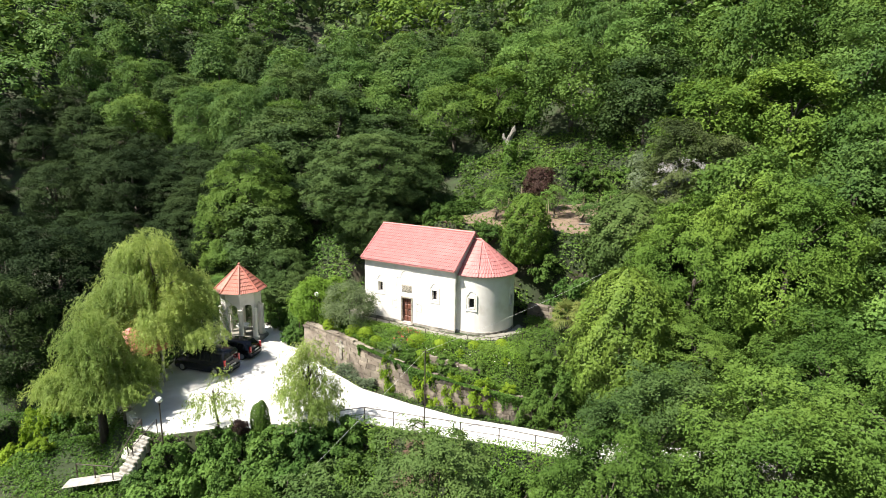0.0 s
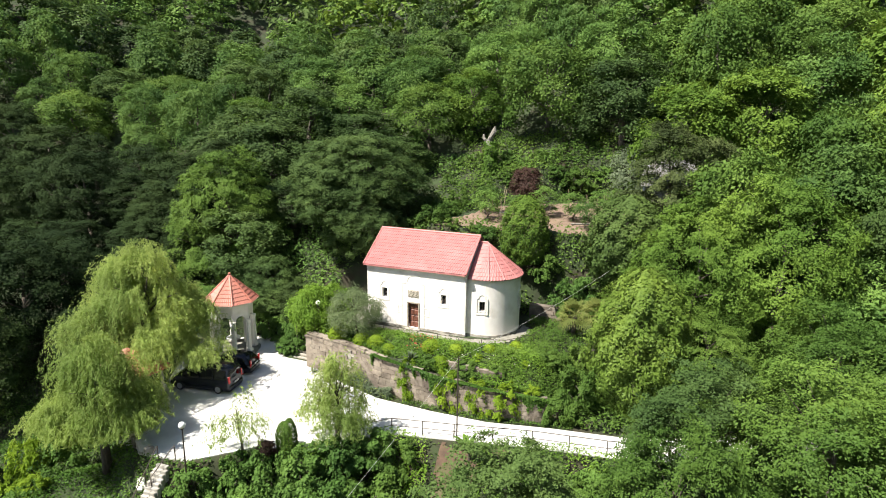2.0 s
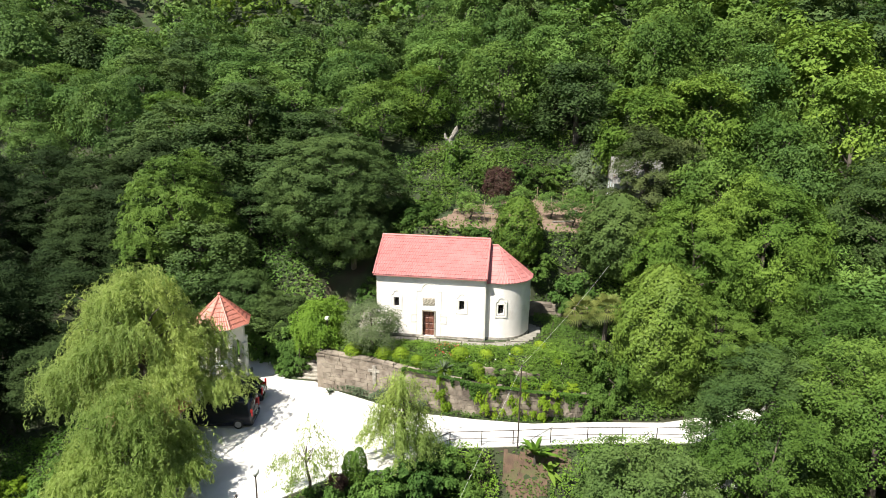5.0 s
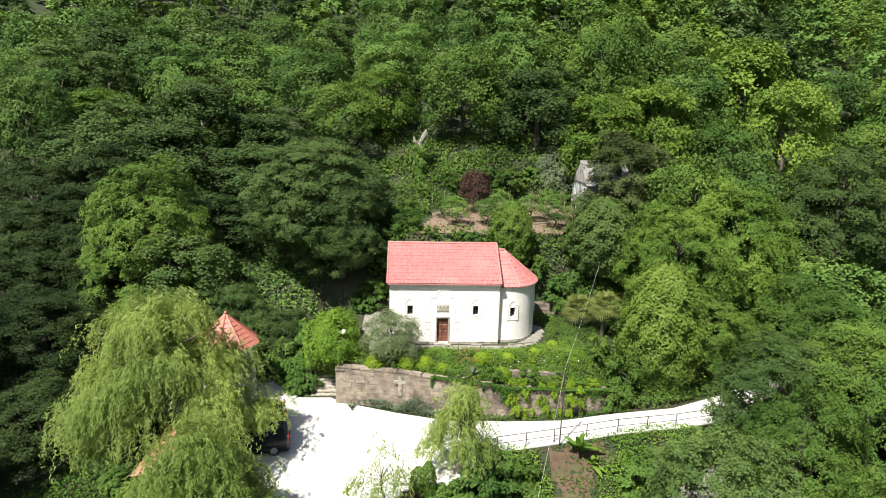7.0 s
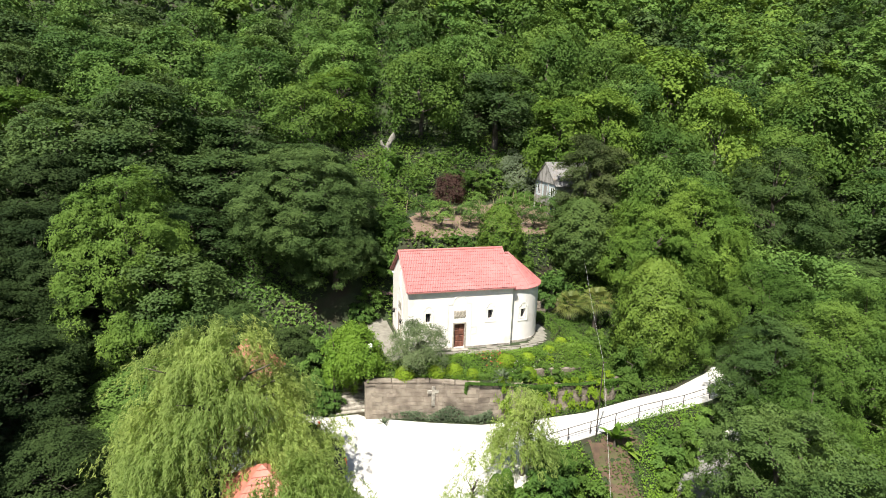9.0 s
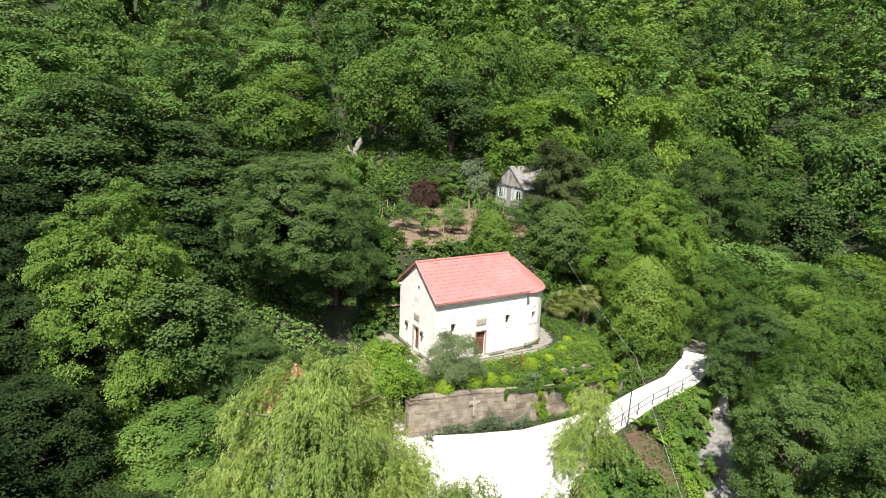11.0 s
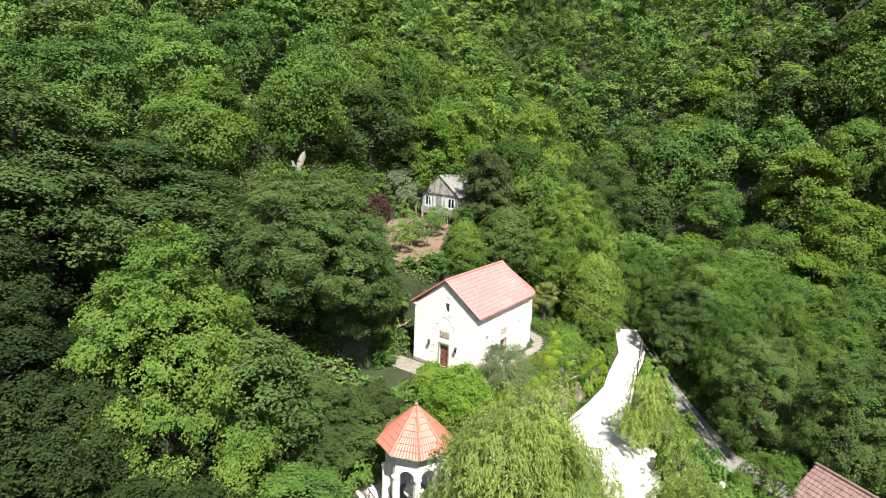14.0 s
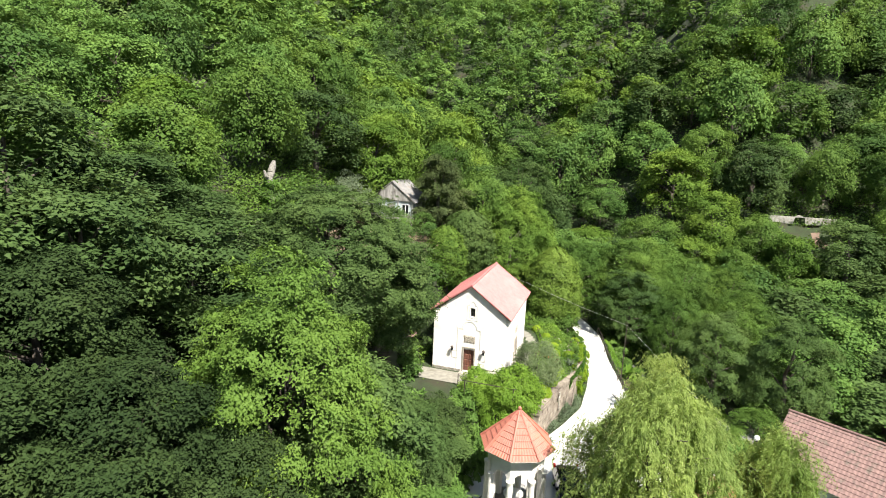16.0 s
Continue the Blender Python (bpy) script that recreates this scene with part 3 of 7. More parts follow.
def ground_z(x, y):
    x, y = np.asarray(x, float), np.asarray(y, float)
    d, bed = along_line(VALE, x, y)
    north = np.interp(y, [-160, -60, -15, 10, 18, 24, 29, 33, 40, 46, 62, 72, 112, 200, 320], [60, 30, -6, -9.5, -8.8, -6.6, -4.4, -3.5, -1.8, 1.2, 10.5, 17, 45, 85, 100])
    shelf = np.interp(y, [62, 72, 98, 150, 200, 320], [10.5, 16.5, 22, 50, 72, 105])
    north = np.where(y > 62, north + (np.minimum(shelf, north) - north) * smooth((-22 - x) / 25), north)
    east = bed + np.interp(bed, [-9, -6.5, -4.5, 3, 13], [0.56, 0.8, 0.95, 0.52, 0.5]) * np.clip(d, 0, 170)
    z = np.where(x > np.interp(y, [p[1] for p in VALE], [p[0] for p in VALE]), east, np.minimum(north, bed + 1.0 * smooth(d / 6) + 0.42 * d))
    z = z + 0.5 * np.clip(-92 - x, 0, 180) * smooth((y - 20) / 25) + 0.7 * lumps(x, y, 7.5) * smooth((np.abs(y - 35) - 8) / 12)
    z = np.minimum(z, 120)
    # garden terrace behind the church
    g = inside(GARDEN, x, y)
    z = np.where(g < 2.2, z + (6.95 + (y - 49.5) * 0.085 - z) * smooth((2.2 - g) / 2.2), z)
    # church terrace with the sloping bed above the wall
    wy, wt = np.interp(x, WALL_X, WALL_Y), np.interp(x, WALL_X, WALL_TOP)
    yard = wt + (0.0 - wt) * smooth((y - wy - 0.6) / 2.8)
    on = (x > -31.6) & (x < -10.8) & (y > wy + 0.45)
    north_edge = smooth((48.3 - y) / 1.5)
    z = np.where(on & (y < 48.3), z + (yard - z) * north_edge * smooth((-10.8 - x) / 3.0) * smooth((x + 34.5) / 2.5), z)
    # the ramp of the stair from the court to the terrace
    up = (x > -35.2) & (x <= -31.6) & (y > 36.2) & (y < 47.5)
    z = np.where(up, LOT_Z + (0.0 - LOT_Z) * np.clip((y - 36.7) / 5.6, 0, 1), z)
    # bank under the lower stair
    bump = np.hypot((x + 36) / 1.3, y - 18.4)
    z = np.where(bump < 7, z + (np.maximum(-6.1, z) - z) * smooth((7 - bump) / 3.5), z)
    # lower lane
    d, lz = along_line(LANE, x, y)
    z = np.where(d < 4, z + (lz - 0.05 - z) * smooth((4 - d) / 2.2), z)
    # court and drive
    c = inside(LOT, x, y)
    behind_wall = on & (c > -0.3)
    z = np.where((c < 1.8) & ~behind_wall & ~up, z + (LOT_Z - 0.06 - z) * smooth((1.8 - c) / 1.5), z)
    return z


def gz(x, y):
    return float(ground_z(np.array([x]), np.array([y]))[0])


# ---- ground ----
def axis(lo, hi, step, far):
    mid = list(np.arange(lo, hi + 1e-6, step))
    out, s = [], step
    v = hi
    while v < far:
        s *= 1.25
        v += s
        out.append(v)
    low, s, v = [], step, lo
    while v > -far:
        s *= 1.25
        v -= s
        low.append(v)
    return np.array(low[::-1] + mid + out)


gx, gy = axis(-56, 12, 0.55, 1500), axis(14, 68, 0.55, 1500)
GX, GY = np.meshgrid(gx, gy)
GZ = ground_z(GX, GY)
gv = np.stack([GX, GY, GZ], -1).reshape(-1, 3)
nx = len(gx)
gf = [(j * nx + i, j * nx + i + 1, (j + 1) * nx + i + 1, (j + 1) * nx + i) for j in range(len(gy) - 1) for i in range(nx - 1)]
M["ground"] = surface("woodland_floor", (0.030, 0.050, 0.014), (0.022, 0.029, 0.011), 0.9, 0.95, 0.8, 8, stain=(0.036, 0.030, 0.017), stain_scale=0.35, stain_at=0.52)
ground = new("ground", flat_mesh("ground", gv.tolist(), gf, M["ground"]))
tagged(ground, "wooded hillside ground with grass and bare earth", "ground", kind="structure")
for p in ground.data.polygons:
    p.use_smooth = True

court = new("pavement", bm_mesh("pavement", slab(LOT, LOT_Z - 0.25, LOT_Z), M["concrete"]))
tagged(court, "pale sunlit concrete court and drive below the church", "pavement", kind="structure")


def sheet_on_ground(outline, lift, step, mat_, name, wild=True):
    xs, ys = [p[0] for p in outline], [p[1] for p in outline]
    ax, ay = np.arange(min(xs), max(xs) + step, step), np.arange(min(ys), max(ys) + step, step)
    X, Y = np.meshgrid(ax, ay)
    k = inside(outline, X, Y) < 0.45 * np.sin(X * 2.1 + np.sin(Y * 3.0)) * np.cos(Y * 1.7 + X) - 0.1 if wild else inside(outline, X, Y) < 0.1 * np.sin(X * 2.1) * np.cos(Y * 1.7)
    Z = ground_z(X, Y) + lift
    v = np.stack([X, Y, Z], -1).reshape(-1, 3).tolist()
    w = len(ax)
    f = [(j * w + i, j * w + i + 1, (j + 1) * w + i + 1, (j + 1) * w + i) for j in range(len(ay) - 1) for i in range(w - 1) if k[j, i] and k[j, i + 1] and k[j + 1, i] and k[j + 1, i + 1]]
    return new(name, flat_mesh(name, v, f, mat_))


def ribbon(line, width, lift, name, mat_):
    bm = bmesh.new()
    prev = None
    pts = []
    for a, b in zip(line, line[1:]):
        for i in range(6):
            pts.append(Vector(a).lerp(Vector(b), i / 6))
    pts.append(Vector(line[-1]))
    for i, p in enumerate(pts):
        d = (pts[min(i + 1, len(pts) - 1)] - pts[max(i - 1, 0)])
        s = Vector((-d.y, d.x, 0)).normalized() * width / 2
        row = [bm.verts.new(p - s + Vector((0, 0, lift))), bm.verts.new(p + Vector((0, 0, lift + 0.03))), bm.verts.new(p + s + Vector((0, 0, lift)))]
        if prev:
            for k in range(2):
                bm.faces.new((prev[k], row[k], row[k + 1], prev[k + 1]))
        prev = row
    return new(name, bm_mesh(name, bm, mat_))


tagged(ribbon([(0.3, 35.8, -3.62), (-2, 33.5, -4.66), (-5.2, 30.9, -5.5)], 3.0, 0.06, "road", M["concrete"]), "pale concrete start of the lane below the drive", "road", kind="structure")
tagged(ribbon(LANE, 3.0, 0.03, "road", M["gravel"]), "grey gravel lane with grassy edges below the drive", "road", kind="structure")
soil = tagged(sheet_on_ground(GARDEN, 0.03, 0.35, M["soil"], "garden_soil"), "dry brown soil of a hillside kitchen garden", "soil", kind="structure")
BANK_SOIL = [(-18.6, 29.4), (-16.4, 29.9), (-13.4, 30.4), (-13.0, 29.6), (-14.9, 28.4), (-15.3, 26.4), (-16.2, 24.0), (-16.8, 21.6), (-17.6, 22.0), (-17.8, 25.0), (-17.9, 27.4)]
tagged(sheet_on_ground(BANK_SOIL, 0.04, 0.25, M["bank_soil"], "bare_bank"), "bare brown earth bank below the drive railing", "soil", kind="structure")
YARD = [(-31.4, 42.6), (-31.2, 42.2), (-30.6, 39.6), (-30.2, 37.9), (-25, 37.9), (-19.8, 37.7), (-17.0, 38.6), (-15.6, 40.6), (-15.3, 43.2), (-16.4, 44), (-16.5, 41.5), (-18.5, 39.2), (-28.7, 39.1), (-28.9, 47.0), (-31.0, 47.2)]
tagged(sheet_on_ground(YARD, 0.05, 0.3, M["path"], "church_path", False), "worn grey concrete path round the church", "path", kind="structure")

# ---- church ----
CX0, CX1, CY0, CY1, EAVE, RIDGE = -28.64, -20.0, 39.24, 45.5, 5.1, 7.5
CYM = (CY0 + CY1) / 2
church = thing("church", "small white plastered church with red tile roof and apse", "church", (-24.4, CYM, 0))
inv = church.matrix_world.inverted()


def cpart(name, bm, material, label="", parent=None):
    if not isinstance(bm, bpy.types.Mesh):
        bmesh.ops.transform(bm, matrix=inv, verts=bm.verts)
    return part(name, bm, material, parent or church, label)


SOUTH = plane_m((0, CY0, 0), (1, 0, 0))
WEST = plane_m((CX0 - 0.02, 0, 0), (0, -1, 0))
NORTH = plane_m((0, CY1, 0), (-1, 0, 0))
EAST = plane_m((CX1 + 0.02, 0, 0), (0, 1, 0))
WIN = (0.42, 0.78)
win_s = [(-27.03, 2.82), (-21.8, 2.82)]
holes = [rect(x - WIN[0] / 2, x + WIN[0] / 2, z - WIN[1] / 2, z + WIN[1] / 2) for x, z in win_s] + [rect(-24.9, -23.94, 0.12, 2.2)]
cpart("wall", panel(rect(CX0 - 0.0, CX1 + 0.0, -0.5, EAVE - 0.01), holes, 0.55, SOUTH), M["plaster"], "white plastered south wall")
wd_y = 42.35
gable = [(-CY0 - 0.02, -0.5), (-CY0 - 0.02, EAVE), (-CYM, RIDGE), (-CY1 + 0.02, EAVE), (-CY1 + 0.02, -0.5)]
w_holes = [rect(-wd_y - 0.5, -wd_y + 0.5, 0.1, 2.05), rect(-42.2 - 0.2, -42.2 + 0.2, 4.9, 5.68)]
cpart("wall", panel(gable, w_holes, 0.55, WEST), M["plaster"], "white plastered west gable wall")
cpart("wall", panel(rect(-CX1, -CX0, -0.5, EAVE - 0.01), [], 0.55, NORTH), M["plaster"])
cpart("wall", panel([(v[0] * -1, v[1]) for v in gable][::-1], [], 0.5, EAST), M["plaster"])
# near-black sheets paint the darkness of the nave behind its openings
cpart("dark_inside", boxes((CX0 + 0.56, CX1 - 0.56, CY0 + 0.56, CY0 + 0.6, 0, EAVE), (CX0 + 0.56, CX0 + 0.6, CY0 + 0.62, CY1 - 0.56, 0, EAVE)), M["dark"], "near-black sheets in place of the unlit interior behind the openings")

AX, AR, AEAVE, AAPEX = -19.2, 2.72, 4.72, 7.1


def apse_ring(r, a):
    """A stilted half circle: straight sides, then the round."""
    return (AX + r * math.sin(a), CYM - r * math.cos(a))


angles = [math.radians(a) for a in range(0, 181, 5)]
w3 = math.radians(10)
bm = bmesh.new()
zs = [-0.5, 2.15, 2.93, AEAVE]
line = [(CX1 + 0.02, CYM - AR)] + [apse_ring(AR, a) for a in angles] + [(CX1 + 0.02, CYM + AR)]
line_in = [(CX1 + 0.02, CYM - AR + 0.5)] + [apse_ring(AR - 0.5, a) for a in angles] + [(CX1 + 0.02, CYM + AR - 0.5)]
vo = [[bm.verts.new((x, y, z)) for z in zs] for x, y in line]
vi = [[bm.verts.new((x, y, z)) for z in zs] for x, y in line_in]
hole_at = {2, 3, 18, 19}
for i in range(len(line) - 1):
    for k in range(3):
        if k == 1 and i in hole_at:
            continue
        bm.faces.new((vo[i][k], vo[i + 1][k], vo[i + 1][k + 1], vo[i][k + 1]))
        bm.faces.new((vi[i][k + 1], vi[i + 1][k + 1], vi[i + 1][k], vi[i][k]))
for i in hole_at:
    for k in (1, 2):
        bm.faces.new((vo[i][k], vo[i + 1][k], vi[i + 1][k], vi[i][k]))
for i in (2, 4, 18, 20):
    bm.faces.new((vo[i][1], vo[i][2], vi[i][2], vi[i][1]))
bmesh.ops.recalc_face_normals(bm, faces=bm.faces)
for f in bm.faces:
    f.smooth = all(abs(v.normal.z) < 0.3 for v in f.verts) and abs(f.normal.z) < 0.1
for e in bm.edges:
    e.smooth = e.calc_face_angle(0) < 0.5
cpart("apse_wall", bm, M["plaster"], "rounded white apse wall")
# near-black core painted in for the dark inside of the apse
bm = bmesh.new()
tube(bm, (AX, CYM, 0), (AX, CYM, AEAVE), AR - 0.75, n=24)
cpart("dark_inside", bm, M["dark"])

# plinth, cornice
base_line = [(CX0 - 0.05, CY1), (CX0 - 0.05, CY0 - 0.05), (CX1 + 0.03, CY0 - 0.05), (CX1 + 0.03, CYM - AR - 0.05)] + [apse_ring(AR + 0.05, a) for a in angles] + [(CX1, CYM + AR + 0.05)]


def wall_band(pts, z0, z1, inset=0.1):
    bm = bmesh.new()
    rows = [[bm.verts.new((x, y, z)) for z in (z0, z1)] for x, y in pts]
    mid = Vector((-23, CYM, 0))
    top = [bm.verts.new(Vector((x, y, z1)) + (mid - Vector((x, y, 0))).normalized() * inset) for x, y in pts]
    for a, b, c, d in zip(rows, rows[1:], top, top[1:]):
        bm.faces.new((a[0], b[0], b[1], a[1]))
        bm.faces.new((a[1], b[1], d, c))
    bmesh.ops.recalc_face_normals(bm, faces=bm.faces)
    return bm


door_gap = [(-25.0, CY0 - 0.05), (-23.86, CY0 - 0.05)]
cpart("plinth", wall_band([base_line[0], (CX0 - 0.05, wd_y + 0.65)], -0.4, 0.22), M["plinth"], "damp-stained plinth")
cpart("plinth", wall_band([(CX0 - 0.05, wd_y - 0.65), base_line[1], door_gap[0]], -0.4, 0.2), M["plinth"], "damp-stained plinth")
cpart("plinth", wall_band([door_gap[1]] + base_line[2:], -0.4, 0.2), M["plinth"], "damp-stained plinth")
cpart("cornice", boxes((CX0 - 0.12, CX1 + 0.05, CY0 - 0.1, CY0 + 0.2, EAVE - 0.16, EAVE - 0.02), bevel=0.02), M["relief"])
cpart("cornice", boxes((CX0 - 0.12, CX1 + 0.05, CY1 - 0.2, CY1 + 0.1, EAVE - 0.16, EAVE - 0.02), bevel=0.02), M["relief"])
cpart("cornice", wall_band([(CX1, CYM - AR - 0.09)] + [apse_ring(AR + 0.09, a) for a in angles] + [(CX1, CYM + AR + 0.09)], AEAVE - 0.2, AEAVE, 0.4), M["relief"])


def tile_slope(x0, x1, y_low, y_high, z_low, z_high, pitch=0.2, course=0.36, clip=None):
    """Pressed metal tiles: waves across the slope and a step at every course."""
    span = math.hypot(y_high - y_low, z_high - z_low)
    nrm = Vector((0, -(z_high - z_low), (y_high - y_low))).normalized()
    if nrm.z < 0:
        nrm = -nrm
    rows = max(1, round(span / course))
    cols = round((x1 - x0) / pitch) * 4
    verts, faces = [], []
    for r in range(rows):
        for edge in (0, 1):
            f = (r + edge) / rows
            for c in range(cols + 1):
                u = x0 + (x1 - x0) * c / cols
                wave = 0.024 * math.cos(2 * math.pi * (u - x0) / pitch + math.pi * (r % 2))
                lift = 0.03 * (1 - edge) + wave + 0.006 * math.sin(c * 0.37 + r * 1.9)
                p = Vector((u, y_low + (y_high - y_low) * f, z_low + (z_high - z_low) * f)) + nrm * lift
                verts.append(tuple(inv @ p))
    w = cols + 1
    for k in range(rows * 2 - 1):
        for c in range(cols):
            faces.append((k * w + c, k * w + c + 1, (k + 1) * w + c + 1, (k + 1) * w + c))
    return verts, faces


RO = 0.28
slope = (RIDGE - EAVE) / (CYM - CY0)
zl = EAVE + 0.04
roof_z = RIDGE + 0.12
for side in (-1, 1):
    v, f = tile_slope(CX0 - 0.2, CX1 + 0.12, CYM + side * (CYM - CY0 + 0.3), CYM, zl, roof_z)
    cpart("roof", flat_mesh("roof", v, f, M["roof"]), None, "red pressed-metal tile roof slope")
bm = bmesh.new()
sec = [(CYM - (CYM - CY0 + 0.3), zl - 0.05), (CYM, roof_z - 0.05), (CYM + (CYM - CY0 + 0.3), zl - 0.05)]
lo = [[bm.verts.new((xe, y, z + d)) for d in (0, -0.08)] for xe in (CX0 - 0.19, CX1 + 0.11) for y, z in sec]
for a, b in ((0, 1), (1, 2)):
    bm.faces.new((lo[a][0], lo[b][0], lo[b + 3][0], lo[a + 3][0]))
    bm.faces.new((lo[a + 3][1], lo[b + 3][1], lo[b][1], lo[a][1]))
    for k in (0, 3):
        bm.faces.new((lo[a + k][0], lo[b + k][0], lo[b + k][1], lo[a + k][1]))
bm.faces.new((lo[0][0], lo[3][0], lo[3][1], lo[0][1]))
bm.faces.new((lo[2][0], lo[5][0], lo[5][1], lo[2][1]))
bmesh.ops.recalc_face_normals(bm, faces=bm.faces)
cpart("roof_deck", bm, M["roof"], "red sheet-metal edge of the roof")
bm = bmesh.new()
tube(bm, (CX0 - 0.24, CYM, roof_z + 0.0), (CX1 + 0.16, CYM, roof_z + 0.0), 0.11, n=10)
cpart("ridge_cap", bm, M["roof"], "rounded red ridge cap")
for side in (-1, 1):
    for xe in (CX0 - 0.2, CX1 + 0.12):
        bm = bmesh.new()
        tube(bm, (xe, CYM, roof_z), (xe, CYM + side * (CYM - CY0 + 0.32), zl), 0.075, n=6)
        cpart("verge", bm, M["roof"])

# apse roof: a short ridge and a half cone of stepped tiles
verts, faces = [], []
rows, er = 10, AR + 0.2
plan = [(CX1 + 0.1, CYM - er)] + [apse_ring(er, math.radians(a * 2.5)) for a in range(73)] + [(CX1 + 0.1, CYM + er)]
for r in range(rows):
    for edge in (0, 1):
        f = (r + edge) / rows
        for k, (x, y) in enumerate(plan):
            ax, ay = (max(CX1 + 0.1, min(AX, x)), CYM)
            px, py = x + (ax - x) * f, y + (ay - y) * f
            pz = AEAVE - 0.02 + (AAPEX - AEAVE) * f + 0.032 * (1 - edge) + 0.018 * (1 if (k + r) % 2 else -1) * (1 - f)
            verts.append(tuple(inv @ Vector((px, py, pz))))
w = len(plan)
for k in range(rows * 2 - 1):
    for c in range(w - 1):
        faces.append((k * w + c, k * w + c + 1, (k + 1) * w + c + 1, (k + 1) * w + c))
cpart("apse_roof", flat_mesh("apse_roof", verts, faces, M["roof"]), None, "half-conical red tile roof of the apse")
for a in (20, 45, 70, 95, 120, 145, 170):
    x, y = apse_ring(er, math.radians(a))
    bm = bmesh.new()
    tube(bm, (x, y, AEAVE + 0.03), (AX, CYM, AAPEX + 0.03), 0.05, 0.04, 6)
    cpart("roof_rib", bm, M["roof"])
bm = bmesh.new()
tube(bm, (CX1, CYM, AAPEX + 0.03), (AX, CYM, AAPEX + 0.03), 0.09, n=8)
cpart("ridge_cap", bm, M["roof"])
bm = bmesh.new()
ring = [bm.verts.new((x, y, AEAVE - 0.04)) for x, y in plan]
bm.faces.new(ring)
bmesh.ops.triangulate(bm, faces=bm.faces)
cpart("roof_deck", bm, M["roof"])


def window_set(m, u, v, w=WIN[0], h=WIN[1]):
    """Raised surround with an arched hood, recessed dark pane and grille."""
    s = cpart("window", strip([(u - 0.42, v + 0.62), (u - 0.42, v - 0.62), (u + 0.42, v - 0.62), (u + 0.42, v + 0.62), (u + 0.27, v + 0.66)] + arch(u, v + 0.7, 0.27, 0, 180)[1:] + [(u - 0.42, v + 0.62)], 0.11, 0.03, m), M["relief"], "raised plaster window surround with arched hood")
    cpart("window_frame", strip([(u - w / 2 - 0.05, v - h / 2 - 0.05), (u + w / 2 + 0.05, v - h / 2 - 0.05), (u + w / 2 + 0.05, v + h / 2 + 0.05), (u - w / 2 - 0.05, v + h / 2 + 0.05), (u - w / 2 - 0.05, v - h / 2 - 0.05)], 0.09, 0.015, m), M["relief"], parent=s)
    bm = bmesh.new()
    for a, b in (((u - w / 2, v), (u + w / 2, v)), ((u, v - h / 2), (u, v + h / 2))):
        tube(bm, m @ Vector((*a, -0.22)), m @ Vector((*b, -0.22)), 0.02, n=6)
    cpart("grille", bm, M["iron"], parent=s)
    bm = bmesh.new()
    c = [bm.verts.new(m @ Vector((uu, vv, -0.3))) for uu, vv in rect(u - w / 2 - 0.02, u + w / 2 + 0.02, v - h / 2 - 0.02, v + h / 2 + 0.02)]
    bm.faces.new(c)
    cpart("pane", bm, M["glass"], parent=s)


for x, z in win_s:
    window_set(SOUTH, x, z)
window_set(WEST, -42.2, 5.29, 0.4, 0.78)
for a in (10.0, 90.0):
    a = math.radians(a)
    x, y = apse_ring(AR, a)
    window_set(plane_m((x, y, 0), (math.cos(a), math.sin(a), 0)), 0, 2.54)


